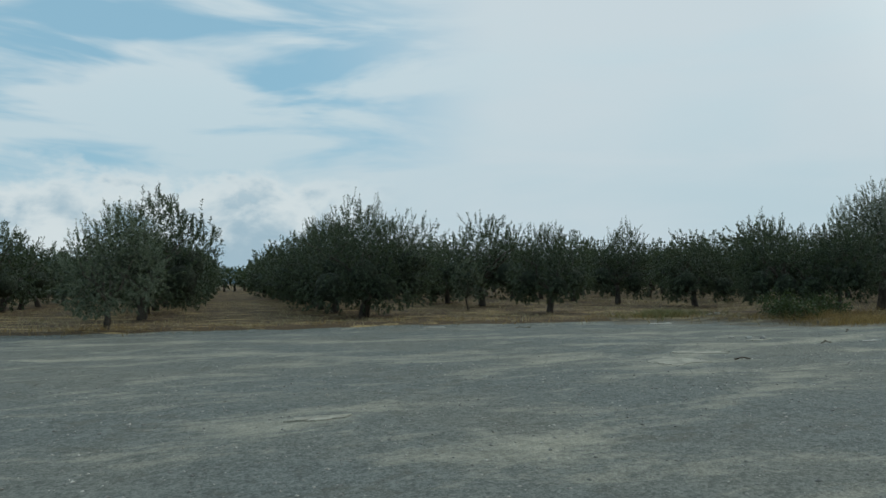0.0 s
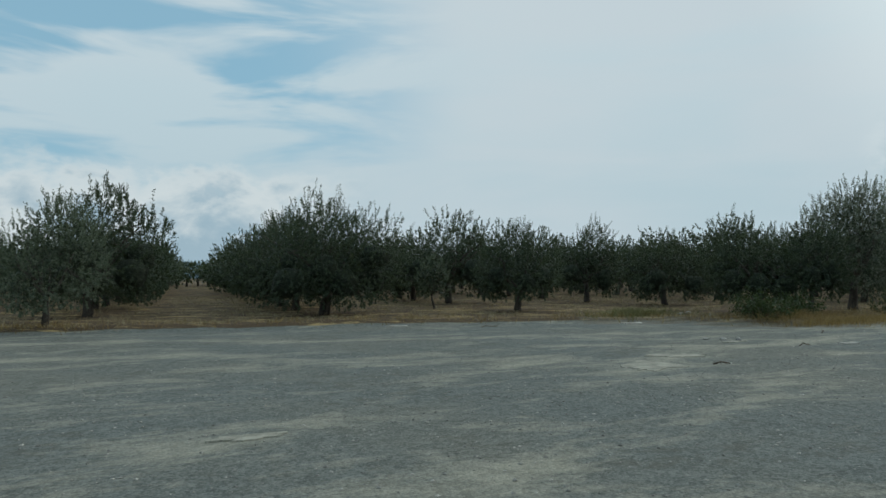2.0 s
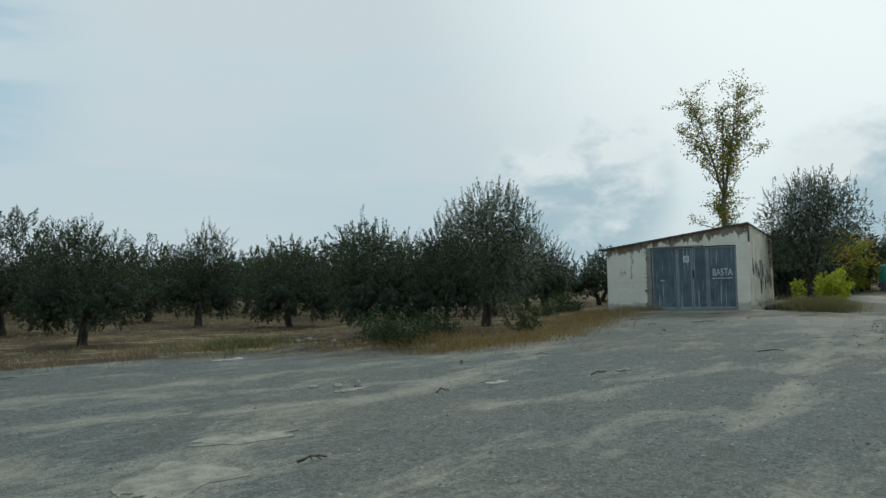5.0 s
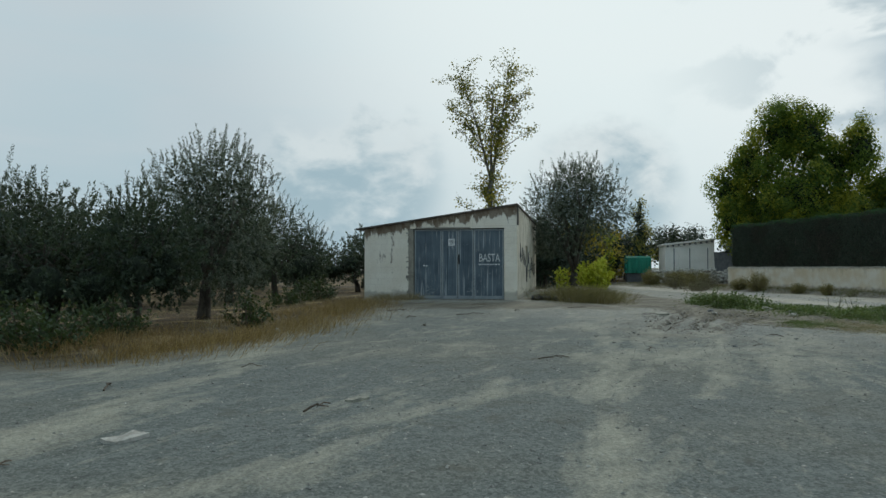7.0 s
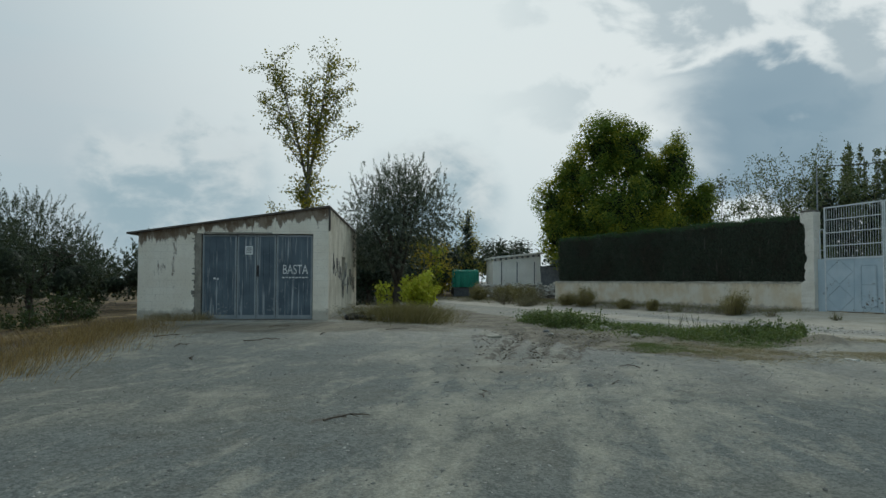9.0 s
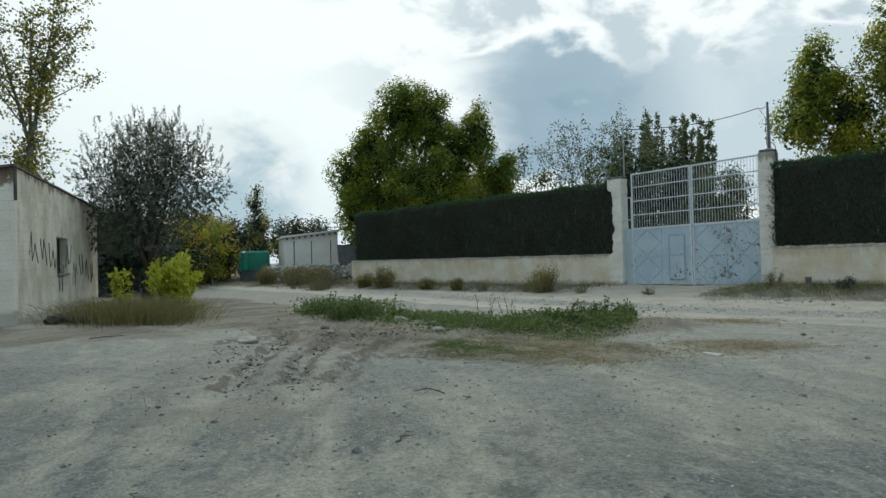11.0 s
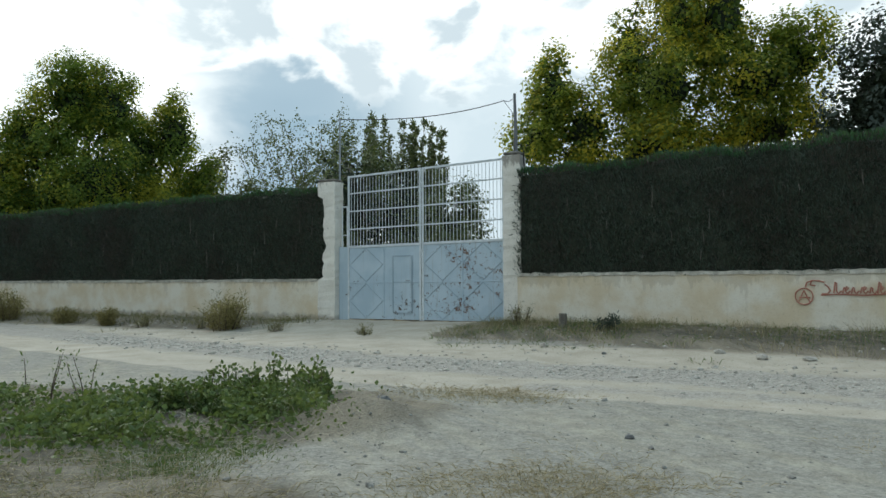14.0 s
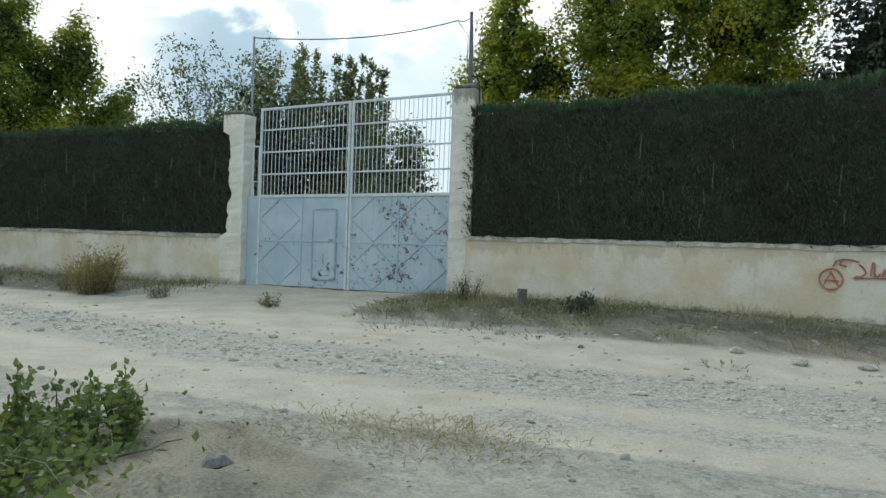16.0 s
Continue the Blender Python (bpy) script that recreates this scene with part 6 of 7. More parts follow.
def rubble_wall():
    """A low heap of stones before the farm building."""
    rng = np.random.default_rng(77)
    m = axes((62.3, 38.5), (0.553, -0.833))
    g = Geo()
    for i in range(260):
        x, t = rng.uniform(-1.4, 5.6), rng.random() ** 0.8
        stone_geo(g, x, -2.0 + rng.normal(0, 0.25) * (1.2 - t), 0.1 + t * 1.15, rng.uniform(0.14, 0.30), rng, 0.75)
    solid("rubble_wall", g, M_STONE, "low tumbled wall of pale rubble stones", "wall", m=m)



# ---- stones ----
def loose_stone(x, y, r, mat, label, flat=0.6, seed=1):
    g = Geo()
    stone_geo(g, 0, 0, r * flat * 0.35, r, np.random.default_rng(seed), flat)
    solid("stone", g, mat, label, "stone", "loose stones", m=on_plan(x, y))


rubble_wall()
for i, (x, y, r, mt) in enumerate([(9.13, 25.1, 0.13, M_STONE), (8.7, 24.6, 0.10, M_STONE), (9.5, 24.2, 0.08, M_STONE), (6.84, 16.82, 0.09, M_STONE), (6.5, 16.95, 0.07, M_STONE), (7.1, 16.6, 0.06, M_STONE_DARK), (7.3, 17.1, 0.05, M_STONE),
                                  (30.6, 18.5, 0.20, M_STONE), (31.0, 19.2, 0.10, M_STONE), (29.6, 17.4, 0.12, M_STONE), (29.0, 19.6, 0.13, M_STONE_DARK), (28.4, 19.2, 0.1, M_STONE), (30.15, 12.65, 0.1, M_STONE_DARK), (28.6, 10.4, 0.055, M_STONE_DARK),
                                  (36.0, 8.5, 0.06, M_STONE_DARK), (35.2, 6.6, 0.1, M_STONE), (34.4, 6.2, 0.14, M_STONE), (34.0, 5.6, 0.1, M_STONE), (37.2, 9.4, 0.09, M_STONE), (33.9, 14.9, 0.05, M_STONE_DARK),
                                  (28.7, 17.0, 0.12, M_STONE), (29.2, 16.4, 0.09, M_STONE), (27.9, 24.2, 0.14, M_STONE), (28.6, 24.5, 0.1, M_STONE), (16.0, 24.0, 0.08, M_STONE), (17.6, 24.9, 0.07, M_STONE), (14.5, 22.5, 0.06, M_STONE), (19.9, 15.0, 0.05, M_STONE_DARK)]):
    loose_stone(x, y, r, mt, "pale rough limestone on the ground" if mt is M_STONE else "dark grey stone on the ground", 0.62, 400 + i)


def gravel(name, count, where, rmin, rmax, mat, seed, label):
    rng = np.random.default_rng(seed)
    g = Geo()
    done = 0
    while done < count:
        x, y, keep = where(rng)
        if rng.random() > keep:
            continue
        r = rmin + (rmax - rmin) * rng.random() ** 3
        stone_geo(g, x, y, lie(x, y) + r * 0.12, r, rng, 0.65)
        done += 1
    solid(name, g, mat, label, "gravel", kind="stuff")


def over_band(rng):
    t = rng.random()
    x, y = 27 + 15 * t + rng.normal(0, 1.0), 0 + 20.5 * t + rng.normal(0, 1.0)
    return x, y, float(np.exp(-(to_line(np.array(x), np.array(y), [(49, 27.5), (40.6, 18.8), (35.6, 13.0), (31.6, 6.5), (28, 0)]) / 0.9) ** 2)) * 0.9 + 0.06


def over_weeds(rng):
    x, y = rng.uniform(20.5, 33), rng.uniform(9, 22)
    return x, y, 0.25 + 0.75 * float(weedy(np.array(x), np.array(y)))


def over_damp(rng):
    x, y = rng.uniform(19.5, 31), rng.uniform(13, 22)
    return x, y, float(1 - step(to_line(np.array(x), np.array(y), [(22.4, 17.2), (24.6, 18.4), (27.2, 19.8), (28.3, 18.0)]), 0.2, 1.2))


def over_verge(rng):
    t = rng.uniform(-8, 9)
    m, s = (SOUTH, t) if t > 0 else (GATE, t)
    p = m @ Vector((s, -rng.uniform(0.2, 4.4), 0))
    return p.x, p.y, 1.0


def pebbles(name, count, near, mat, seed, label, rmin=0.007, rmax=0.025, box=None):
    """Small loose stones past counting, thrown over the yard on both sides of the way out."""
    rng = np.random.default_rng(seed)
    t = rng.random(count)
    x = -5 + 33 * t + rng.normal(0, 2.2, count)
    y = 6.0 + 9 * np.minimum(1, t * 1.6) + rng.normal(0, near, count)
    if box:
        x, y = rng.uniform(box[0], box[1], count), rng.uniform(box[2], box[3], count)
    ok = (in_orchard(x, y) < 0.2) & (y > 2.5) & (lie(x, y) < 0.3)
    x, y = x[ok], y[ok]
    k = len(x)
    r = rmin + (rmax - rmin) * rng.random(k) ** 3.5
    a, fl = rng.uniform(0, 6.28, k), rng.uniform(0.45, 0.9, k)
    ca, sa = np.cos(a), np.sin(a)
    z = lie(x, y)
    corner = [(1.2, 0.1, 0.2), (0.2, 0.9, 0.3), (-1.1, 0.2, 0.1), (-0.1, -0.9, 0.25), (0.15, 0.05, 1.0), (0, 0, -0.8)]
    v = np.stack([np.stack([x + r * (p * ca - q * sa) * rng.uniform(0.8, 1.2, k), y + r * (p * sa + q * ca) * rng.uniform(0.8, 1.2, k), z + r * h * fl], 1) for p, q, h in corner], 1)
    base = np.arange(k)[:, None] * 6
    f = np.concatenate([base + np.array(t3) for t3 in ((0, 1, 4), (1, 2, 4), (2, 3, 4), (3, 0, 4), (1, 0, 5), (2, 1, 5), (3, 2, 5), (0, 3, 5))]).tolist()
    solid(name, Geo().add(v.reshape(-1, 3), f), mat, label, "gravel", kind="stuff")


pebbles("yard_gravel", 9000, 4.2, M_STONE_MID, 51, "loose grey gravel scattered over the yard")
pebbles("yard_chippings", 6500, 4.2, M_STONE, 52, "pale stone chippings scattered over the yard", 0.007, 0.022)
pebbles("weed_gravel", 3800, 0, M_STONE_MID, 58, "loose grey gravel and soil crumbs by the road", 0.005, 0.017, (20, 34, 6, 20))
pebbles("weed_chippings", 2600, 0, M_STONE, 59, "pale chippings by the road", 0.005, 0.018, (20, 35, 5, 20))
gravel("road_stones", 2200, over_band, 0.010, 0.045, M_ROADSTONE, 53, "band of loose pale stones along the dirt road")
gravel("road_stones", 900, over_band, 0.008, 0.036, M_STONE, 57, "loose greyer stones along the dirt road")
gravel("road_chunks", 260, over_band, 0.022, 0.075, M_ROADSTONE, 60, "larger pale broken stones along the dirt road")
gravel("soil_clods", 1100, over_damp, 0.006, 0.036, M_CLOD, 56, "dark crumbling soil clods in the damp patch")
gravel("weed_stones", 700, over_weeds, 0.010, 0.042, M_STONE_MID, 55, "small pale stones among weeds and straw")
gravel("verge_stones", 420, over_verge, 0.012, 0.055, M_STONE, 54, "scattered stones on the weedy verge")


# ---- grass, weeds and bushes ----
def tufts(name, spots, mat, label, blade=0.35, width=0.012, per=40, spread=0.14, seed=1, bend=0.35, up=1.0, category="grass"):
    rng = np.random.default_rng(seed)
    at, way = [], []
    for x, y, s in spots:
        k = max(6, int(per * s))
        p = rng.normal(0, spread * s, (k, 2)) + (x, y)
        at.append(np.stack([p[:, 0], p[:, 1], lie(p[:, 0], p[:, 1]) - 0.01], 1))
        d = np.stack([p[:, 0] - x, p[:, 1] - y], 1) / (spread * s + 1e-6) * 0.3
        way.append(np.concatenate([d + rng.normal(0, 0.22, (k, 2)), np.full((k, 1), up)], 1))
    g = Geo().blades(np.concatenate(at), np.concatenate(way), blade, width, rng, bend)
    return solid(name, g, mat, label, category, kind="stuff")


def strewn(seed, count, pick):
    rng = np.random.default_rng(seed)
    out = []
    while len(out) < count:
        x, y, keep = pick(rng)
        if rng.random() < keep:
            out.append((x, y, rng.uniform(0.6, 1.3)))
    return out


def along(line, wd):
    ln = [Vector(p) for p in line]
    def pick(rng):
        j = rng.integers(0, len(ln) - 1)
        p = ln[j].lerp(ln[j + 1], rng.random())
        return p.x + rng.normal(0, wd), p.y + rng.normal(0, wd), 1.0
    return pick


def edge_pick(rng):
    j = rng.integers(2, len(EDGE) - 1)
    t = rng.random()
    x = EDGE[j][0] * (1 - t) + EDGE[j + 1][0] * t if j + 1 < len(EDGE) else EDGE[j][0]
    y = EDGE[j][1] * (1 - t) + EDGE[j + 1][1] * t if j + 1 < len(EDGE) else EDGE[j][1]
    return x + rng.normal(0, 0.3), y + abs(rng.normal(0.3, 0.6)), 1.0


def orchard_pick(rng):
    x, y = rng.uniform(-22, 24), 20 + 32 * rng.random() ** 1.5
    return x, y, float(in_orchard(x, y))


def verge_pick(rng):
    t = rng.uniform(0.0, 14)
    p = SOUTH @ Vector((t - 0.6, -min(4.2, abs(rng.normal(0.9, 1.0))), 0))
    return p.x, p.y, 1.0 if t < 5 else 0.45


def verge_north(rng):
    p = GATE @ Vector((-rng.uniform(0.6, 30), -min(4.2, abs(rng.normal(0.7, 1.1))), 0))
    return p.x, p.y, 1.0


tufts("orchard_straw", strewn(61, 1500, orchard_pick), L_DRY, "dry straw tufts on the orchard floor", 0.16, 0.012, 14, 0.2, 61, 0.6, 0.6)
tufts("edge_grass", strewn(62, 150, edge_pick), L_RUST, "dry rusty grass along the gravel edge", 0.2, 0.009, 22, 0.22, 62)
tufts("rusty_grass", strewn(63, 210, along([(10.8, 21.7), (12.6, 22.1), (14.6, 23.0), (17.3, 24.8), (20.0, 26.9), (22.6, 28.9)], 0.5)), L_RUST, "tall rusty dry grass below the olives", 0.30, 0.006, 60, 0.42, 63)
tufts("grey_weeds", strewn(64, 46, along([(6.2, 24.0), (7.6, 24.3)], 0.4)), L_GREEN_GRASS, "low grey-green weeds at the gravel edge", 0.26, 0.014, 40, 0.18, 64)
tufts("shed_grass", strewn(65, 120, along([(28.0, 24.3), (28.8, 23.9), (29.9, 24.6)], 0.36)), L_MEADOW, "tall olive and straw-coloured grass mound beside the shed", 0.62, 0.007, 46, 0.36, 65, 0.45)
tufts("shed_straw", strewn(76, 70, along([(28.0, 24.0), (29.0, 23.9), (30.6, 25.0)], 0.5)), L_DRY, "pale dry straw stalks beside the shed", 0.55, 0.005, 22, 0.36, 76, 0.3)
tufts("shed_front_grass", strewn(66, 40, along([(24.2, 30.0), (25.0, 28.7)], 0.14)), L_DRY, "thin dry grass at the foot of the shed", 0.30, 0.010, 30, 0.14, 66)
tufts("verge_grass", strewn(67, 120, verge_pick), L_GREEN_GRASS, "grass and dry weeds on the verge below the wall", 0.20, 0.007, 30, 0.22, 67)
tufts("verge_straw", strewn(68, 110, verge_pick), L_DRY, "dry straw on the verge below the wall", 0.27, 0.007, 20, 0.22, 68)
tufts("verge_weeds", strewn(75, 150, verge_pick), L_WEED, "low green weeds on the verge", 0.10, 0.013, 30, 0.2, 75, 0.7, 0.6)
tufts("far_verge_grass", strewn(69, 380, verge_north), L_GREEN_GRASS, "dull grass along the far wall foot", 0.18, 0.012, 18, 0.32, 69)
tufts("straw_patch", strewn(70, 150, along([(28.0, 14.9), (26.2, 14.4), (25.0, 13.9)], 0.5)), L_DRY, "flattened dry straw among weeds", 0.13, 0.005, 30, 0.24, 70, 1.0, 0.28)
tufts("dead_stems", strewn(77, 60, along([(30.4, 18.4), (29.2, 16.4), (28.6, 14.6), (29.2, 13.6)], 0.55)), L_STEM, "long pale dead stems lying over the weeds and soil", 0.34, 0.0045, 8, 0.30, 77, 0.5, 0.25)
tufts("soil_straw", strewn(78, 200, along([(29.4, 19.0), (27.4, 17.0), (26.4, 15.2), (25.8, 13.4)], 0.9)), L_BRUSH, "brown rotting straw and twigs on the soil", 0.10, 0.006, 18, 0.32, 78, 1.0, 0.2)
tufts("green_grass", strewn(71, 60, along([(27.3, 16.4), (26.5, 15.7), (25.6, 15.0)], 0.32)), L_WEED, "short fresh green grass between stones", 0.055, 0.004, 170, 0.20, 71, 0.6)
tufts("green_grass", strewn(79, 34, along([(28.5, 14.0), (28.0, 14.4)], 0.28)), L_WEED, "short fresh green grass below the weeds", 0.06, 0.005, 130, 0.18, 79, 0.6)
tufts("dry_patch", strewn(72, 130, along([(26.6, 12.2), (27.4, 10.8)], 0.36)), L_DRY, "patch of matted dry grass in the gravel", 0.10, 0.005, 26, 0.22, 72, 1.0, 0.3)
tufts("dry_patch", strewn(73, 70, along([(27.4, 7.8), (27.9, 6.8)], 0.35)), L_DRY, "patch of matted dry grass in the gravel", 0.10, 0.005, 26, 0.22, 73, 1.0, 0.3)
tufts("road_edge_grass", strewn(74, 60, along([(31.6, 12.4), (31.0, 10.6)], 0.3)), L_DRY, "thin dry grass along the road edge", 0.10, 0.006, 24, 0.2, 74, 0.8, 0.4)


def bush(name, x, y, seed, radius, height, count, leaf, width, mat, label, stems=14, category="bush", group="", upright=0.6, base_z=0.0):
    """A bush: stems from the ground, leaves along them."""
    rng = np.random.default_rng(seed)
    ob = thing(name, on_plan(x, y), label, category, group)
    f = Geo()
    each = max(4, count // (stems * 6))
    for i in range(stems):
        a, sp = rng.uniform(0, 6.28), rng.random() ** 0.6
        foot = Vector((math.cos(a) * sp * radius * 0.45, math.sin(a) * sp * radius * 0.45, base_z - 0.03))
        g = Geo()
        q = limb(g, foot, (math.cos(a) * sp * (1.2 - upright), math.sin(a) * sp * (1.2 - upright), 0.5 + upright), height * rng.uniform(0.65, 1.08) * (1 - 0.3 * sp), 0.004 + 0.008 * height, 0.003, rng, 0.14, 6, 5)
        for p in q[1:]:
            f.leaves(np.array(p) + rng.normal(0, radius * 0.11, (each, 3)), rng.normal(0, 0.7, (each, 3)) + np.array([0, 0, 0.3]), leaf, width, rng)
        part("stalk", g, M_TWIG, ob)
    part("foliage", f, mat, ob)
    return ob


bush("yellow_bush", 34.5, 27.3, 501, 0.85, 1.8, 2200, 0.15, 0.12, L_YELLOW, "bright yellow-green leafy bush by the shed grass", 30, upright=0.75)
bush("yellow_bush", 32.6, 27.6, 502, 0.5, 1.4, 260, 0.13, 0.1, L_YELLOW, "small yellow-green bush by the shed end", 7, upright=0.75)
bush("dark_bush", 10.4, 22.4, 503, 1.0, 0.95, 2200, 0.085, 0.05, L_BUSH, "low dark green bush under an olive tree", 40, upright=0.25)
bush("dark_bush", 11.8, 23.0, 504, 0.7, 0.8, 1100, 0.085, 0.05, L_BUSH, "low dark green bush under an olive tree", 26, upright=0.35)
bush("dark_bush", 15.6, 24.6, 505, 0.6, 1.0, 700, 0.09, 0.06, L_BUSH, "green bramble bush in dry grass", 18, upright=0.5)
bush("dark_bush", 22.5, 31.4, 506, 0.9, 0.95, 1300, 0.09, 0.05, L_BUSH, "dull green bush at the shed corner", 26, upright=0.4)
bush("dark_bush", 20.6, 30.2, 507, 0.8, 0.7, 900, 0.09, 0.05, L_BUSH, "dull green low bush by the orchard", 22, upright=0.3)
for i, (x, y, r, h) in enumerate([(43.35, 17.2, 0.62, 1.15), (49.2, 26.0, 0.75, 1.05), (50.4, 27.6, 0.5, 0.8), (53.2, 31.5, 0.9, 1.3), (54.8, 33.6, 1.0, 1.2), (46.2, 21.4, 0.4, 0.6), (47.4, 23.2, 0.45, 0.55), (57, 37, 1.0, 1.2)]):
    bush("broom_bush", x, y, 510 + i, r, h, int(5200 * r), 0.13, 0.018, L_BROOM, "dry yellowish broom bush against the wall foot", 26, group="wall bushes", upright=0.6)
brng = random.Random(17)
for i in range(26):
    t = i / 25
    bush("dry_brush", 49.5 + 14.5 * t + brng.uniform(-0.8, 0.8), 29.5 + 10.2 * t + brng.uniform(-1.3, 0.9), 580 + i, brng.uniform(0.6, 1.1), brng.uniform(0.5, 1.15), 420, 0.15, 0.024, L_BRUSH, "dry brown brush on the far road verge", 16, group="far brush", upright=0.55)
for i, (x, y) in enumerate([(42.6, 15.6), (44.0, 17.9), (45.3, 20.0)]):
    bush("grey_weed", x, y, 530 + i, 0.4, 0.42, 260, 0.07, 0.016, L_GREEN_GRASS, "thin grey-green weed at the wall foot", 16, group="wall weeds", upright=0.5)
bush("thistle", 38.5, 7.75, 540, 0.32, 0.42, 260, 0.12, 0.03, L_DARK, "small dark spiky thistle on the verge", 12, category="plant", upright=0.5)
bush("gate_weed", 40.6, 9.3, 541, 0.45, 0.62, 420, 0.07, 0.014, L_GREEN_GRASS, "grey weed clump at the pillar foot", 24, category="plant", upright=0.7)
bush("gate_weed", 41.0, 13.2, 542, 0.28, 0.32, 160, 0.07, 0.02, L_GREEN_GRASS, "small weed on the gate apron", 12, category="plant", upright=0.5)


def weed_bank():
    """Low leafy weeds along the road edge with taller stalks at both ends."""
    rng = np.random.default_rng(551)
    line = [Vector(p) for p in ((33.6, 21.9), (31.9, 19.6), (30.5, 17.4), (29.9, 15.4), (30.7, 13.8))]
    f = Geo()
    k = 36000
    j = rng.choice(4, k, p=[0.34, 0.14, 0.16, 0.36])
    t = rng.random(k)
    a = np.array([tuple(p) for p in line])
    p = a[j] * (1 - t)[:, None] + a[j + 1] * t[:, None] + rng.normal(0, 0.44, (k, 2))
    p[:, 0] -= np.abs(rng.normal(0, 0.6, k)) * (j >= 2)
    hollow = np.sin(p[:, 0] * 3.1 + np.sin(p[:, 1] * 2.3) * 1.4) + np.sin(p[:, 1] * 3.7 + 1.0)
    tall = np.array([0.48, 0.20, 0.22, 0.31])[j][hollow > -0.95]
    p = p[hollow > -0.95]
    k = len(p)
    mound = np.clip(1 - np.abs(rng.normal(0, 0.5, k)), 0.1, 1)
    z = lie(p[:, 0], p[:, 1]) + rng.random(k) * tall * mound
    big = 0.038 + 0.040 * rng.random(k) ** 2
    f.leaves(np.stack([p[:, 0], p[:, 1], z], 1), np.stack([rng.normal(0, 0.8, k), rng.normal(0, 0.8, k), rng.normal(0.35, 0.35, k)], 1), big, big * 0.78, rng, 0.4)
    solid("weed_bank", f, L_WEED, "dense low green broad-leaved weeds along the road edge", "weeds", kind="stuff")
    stalks = [(30.7, 13.9, 0.80), (31.1, 13.8, 0.66), (30.3, 14.6, 0.62), (30.9, 13.4, 0.5), (31.4, 13.5, 0.55), (30.2, 15.0, 0.5), (31.2, 19.4, 0.75), (31.7, 19.9, 0.9), (31.0, 18.8, 0.7), (32.2, 20.4, 0.8), (31.4, 20.3, 0.75), (30.8, 16.5, 0.85), (30.6, 16.0, 0.7), (33.1, 21.7, 0.55),
              (33.7, 22.3, 0.5), (30.2, 13.9, 0.45), (30.5, 14.3, 0.6), (31.6, 20.6, 0.9)]
    for i, (x, y, h) in enumerate(stalks):
        thin = i in (11, 12)
        h *= 0.95 if thin else 0.86
        bush("tall_weed", x, y, 560 + i, 0.3, h, 60 if thin else 300, 0.045 if thin else 0.062, 0.018 if thin else 0.042, L_WEED, "thin bare weed stalk by the road" if thin else "tall leafy green weed by the road", 3 if thin else 6, "weed", "roadside weeds", 0.8)


weed_bank()


# ---- small things on the ground ----
def stick(x, y, turn, length, r, seed, label="dead twig lying on the gravel", arch=0.05):
    rng = np.random.default_rng(seed)
    g = Geo()
    k = 5
    pts = [(length * (i / k - 0.5), rng.normal(0, length * 0.05), r + arch * math.sin(math.pi * i / k) * rng.random()) for i in range(k + 1)]
    r *= 0.6
    g.tube(pts, [r * (1 - 0.5 * i / k) for i in range(k + 1)], 6, 0.1, rng)
    for i in (2, 3):
        g.tube([pts[i], (pts[i][0] + length * 0.16, pts[i][1] + length * 0.12 * (1 if i == 2 else -1), r)], [r * 0.6, r * 0.25], 5)
    solid("twig", g, M_TWIG, label, "twig", "fallen twigs", m=on_plan(x, y, turn))


for i, (x, y, tn, ln, r) in enumerate([(10.9, 15.55, 20, 0.5, 0.022), (9.9, 18.3, 60, 0.45, 0.02), (4.9, 12.2, 10, 0.3, 0.025), (7.9, 15.4, 30, 0.35, 0.02), (16.06, 16.3, -30, 0.55, 0.018), (21.5, 25.9, 10, 0.9, 0.02), (18.4, 15.9, 30, 0.5, 0.012),
                                      (20.4, 14.8, 0, 0.35, 0.012), (22.4, 15.2, 75, 0.4, 0.012), (30.2, 14.9, 110, 1.1, 0.018), (29.9, 15.6, 60, 0.9, 0.016), (30.7, 13.2, -40, 0.8, 0.014), (26.4, 16.8, 40, 0.5, 0.012), (12.2, 18.9, -10, 0.3, 0.012), (2.2, 21.6, 30, 0.6, 0.02), (20.6, 24.4, 20, 0.7, 0.018), (22.2, 23.6, -20, 0.9, 0.02), (23.8, 23.2, 30, 0.6, 0.016), (24.6, 25.4, 5, 0.8, 0.018), (19.2, 22.4, 50, 0.5, 0.016), (25.8, 22.4, -35, 0.6, 0.016)]):
    stick(x, y, tn, ln, r, 600 + i)


def scrap(name, x, y, turn, w, l, mat, label, category, seed):
    rng = np.random.default_rng(seed)
    v = [(w * (i / 3 - 0.5) + rng.normal(0, 0.02), l * (j / 2 - 0.5) + rng.normal(0, 0.02), 0.012 + 0.03 * rng.random()) for i in range(4) for j in range(3)]
    lo = [(a, b, -0.01) for a, b, c in v]
    f = [(i * 3 + j, i * 3 + 3 + j, i * 3 + 4 + j, i * 3 + 1 + j) for i in range(3) for j in range(2)]
    f2 = [tuple(12 + q for q in reversed(t)) for t in f]
    rim = [0, 3, 6, 9, 10, 11, 8, 5, 2, 1]
    f3 = [(rim[i], rim[i] + 12, rim[(i + 1) % 10] + 12, rim[(i + 1) % 10]) for i in range(10)]
    solid(name, Geo().add(v + lo, f + f2 + f3), mat, label, category, m=on_plan(x, y, turn))


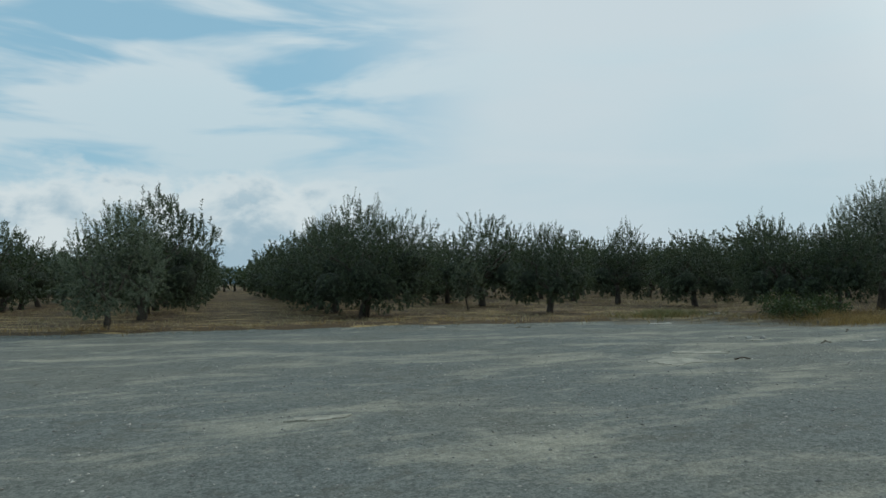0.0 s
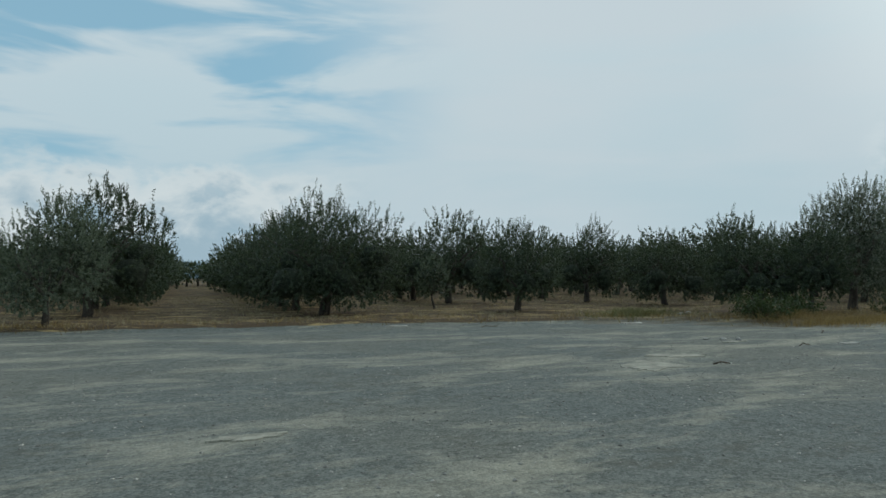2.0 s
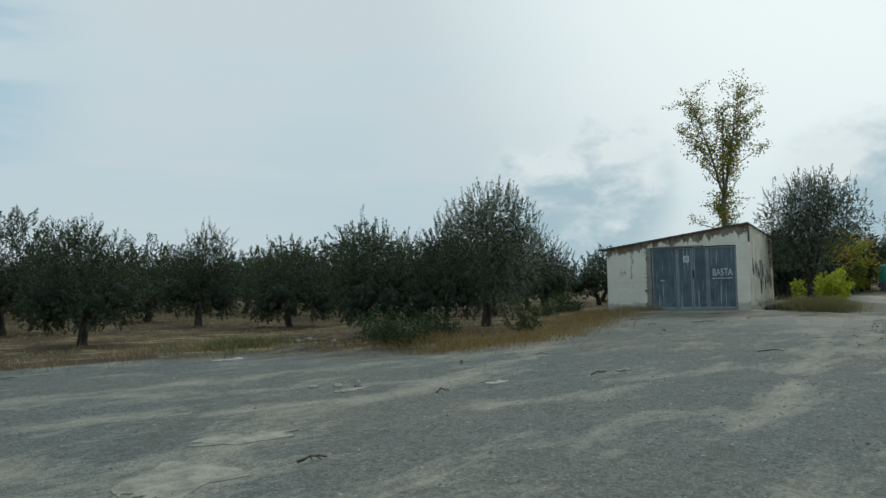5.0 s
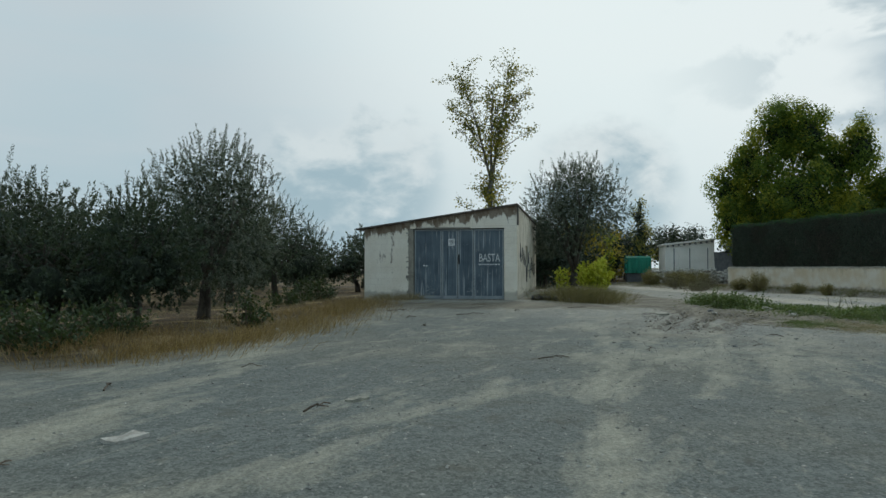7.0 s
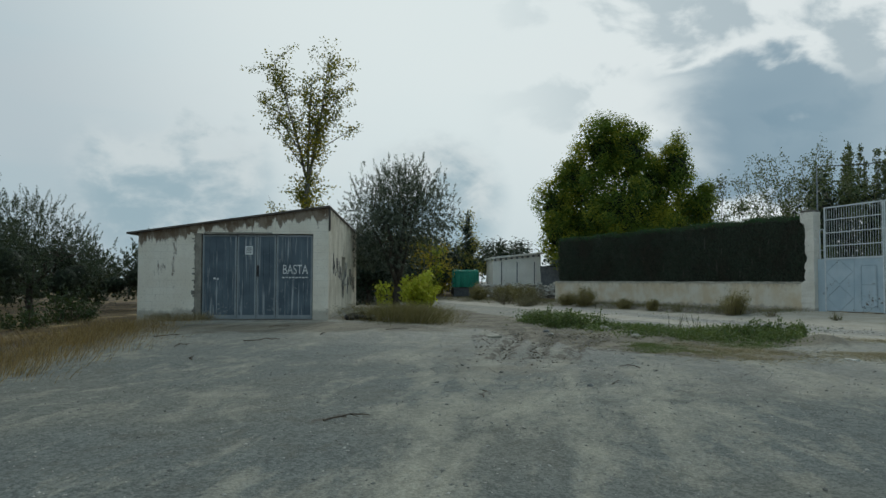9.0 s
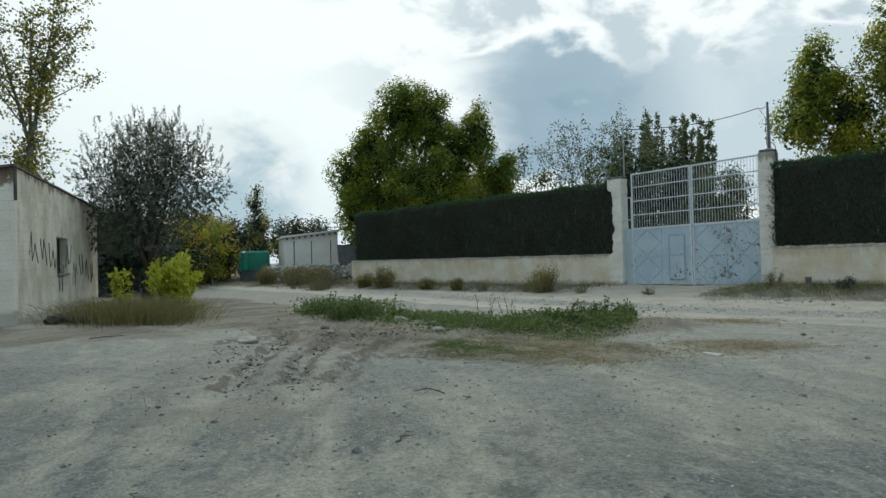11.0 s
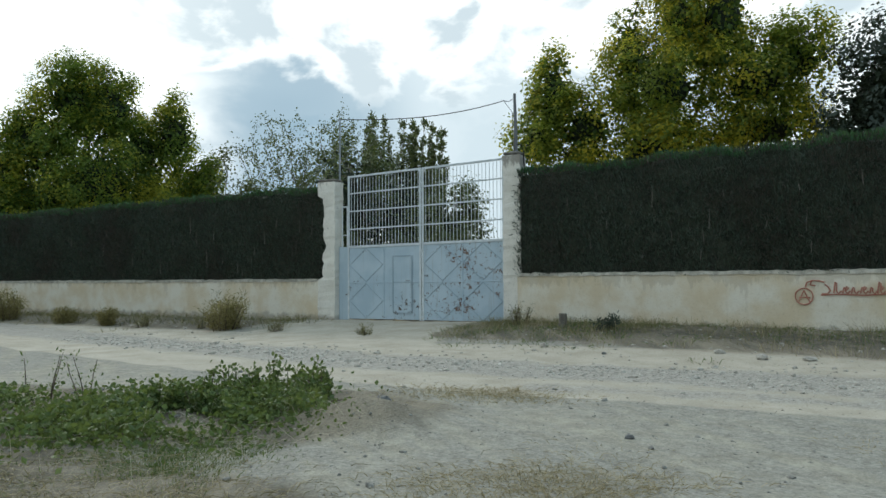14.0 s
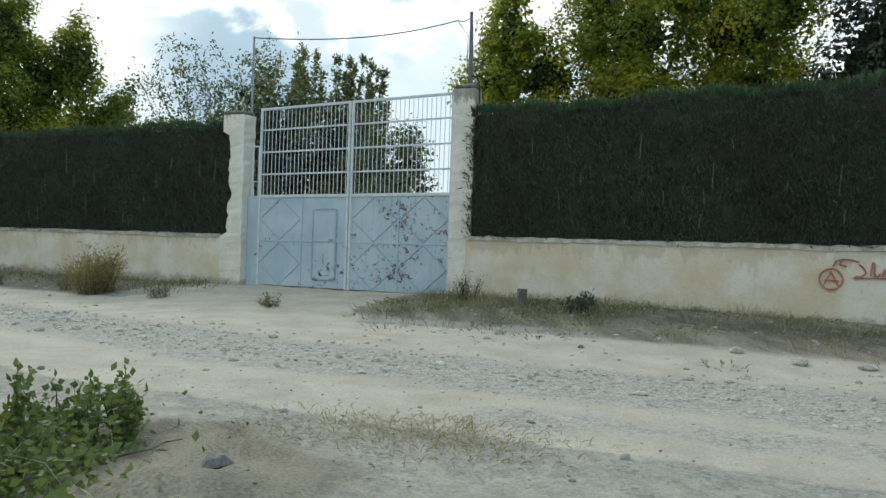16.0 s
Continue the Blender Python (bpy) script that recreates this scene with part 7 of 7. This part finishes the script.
scrap("flat_stone", 8.96, 15.58, 10, 0.32, 0.2, M_STONE, "flat pale stone slab on the gravel", "stone", 1)
scrap("flat_stone", 25.90, 12.03, 40, 0.28, 0.12, M_CARD, "flat pale scrap lying in dry grass", "stone", 2)
scrap("flat_stone", 26.6, 20.0, 30, 0.8, 0.3, M_CRUST, "flat pale crust of concrete on damp soil", "stone", 3)
scrap("flat_stone", 6.4, 22.2, 30, 0.7, 0.25, M_STONE, "flat pale slab at the gravel edge", "stone", 4)
scrap("flat_stone", -0.4, 21.9, 20, 0.6, 0.22, M_STONE, "flat pale slab at the gravel edge", "stone", 5)
scrap("flat_stone", 11.5, 15.6, 10, 0.3, 0.12, M_CRUST, "flat pale stone on the gravel", "stone", 6)


def crust(x, y, turn, w, l, seed):
    """A thin ragged plate of old concrete level with the gravel."""
    rng = np.random.default_rng(seed)
    k = 34
    r = 0.8 + np.convolve(rng.normal(0, 0.34, k + 4), np.ones(3) / 3, "same")[2:-2] + rng.normal(0, 0.09, k)
    ring = [(w * 0.5 * q * math.cos(2 * math.pi * i / k), l * 0.5 * q * math.sin(2 * math.pi * i / k)) for i, q in enumerate(r)]
    v = [(0, 0, 0.016)] + [(a, b, 0.010 + rng.uniform(0, 0.005)) for a, b in ring] + [(a * 1.02, b * 1.02, -0.04) for a, b in ring]
    f = [(0, 1 + i, 1 + (i + 1) % k) for i in range(k)] + [(1 + i, 1 + k + i, 1 + k + (i + 1) % k, 1 + (i + 1) % k) for i in range(k)]
    solid("concrete_crust", Geo().add(v, f), M_CRUST, "thin pale crust of old concrete in the gravel", "concrete", "concrete crusts", m=on_plan(x, y, turn))


crust(3.85, 12.2, 62, 1.9, 1.0, 31)
crust(4.6, 13.55, 10, 1.3, 0.6, 32)
crust(6.9, 16.4, 20, 0.8, 0.3, 34)
crust(-1.4, 7.2, 30, 0.7, 0.3, 35)


def char_heap():
    rng = np.random.default_rng(71)
    g = Geo()
    for i in range(70):
        x, y = rng.normal(0, 0.5), rng.normal(0, 0.36)
        stone_geo(g, x, y, 0.05 + 0.16 * max(0, 1 - math.hypot(x, y)) * rng.random(), rng.uniform(0.05, 0.16), rng, 0.7)
    solid("rubbish_heap", g, M_CHAR, "small black heap of burnt rubbish by the shed corner", "rubbish", kind="stuff", m=on_plan(28.2, 25.1))


char_heap()


def stump():
    rng = np.random.default_rng(72)
    g = Geo()
    limb(g, (0, 0, -0.05), (0.05, 0, 1), 0.36, 0.11, 0.09, rng, 0.05, 4, 10)
    solid("tree_stump", g, M_BARK_PALE, "short weathered grey stump on the verge", "stump", m=on_plan(39.4, 8.5))


stump()
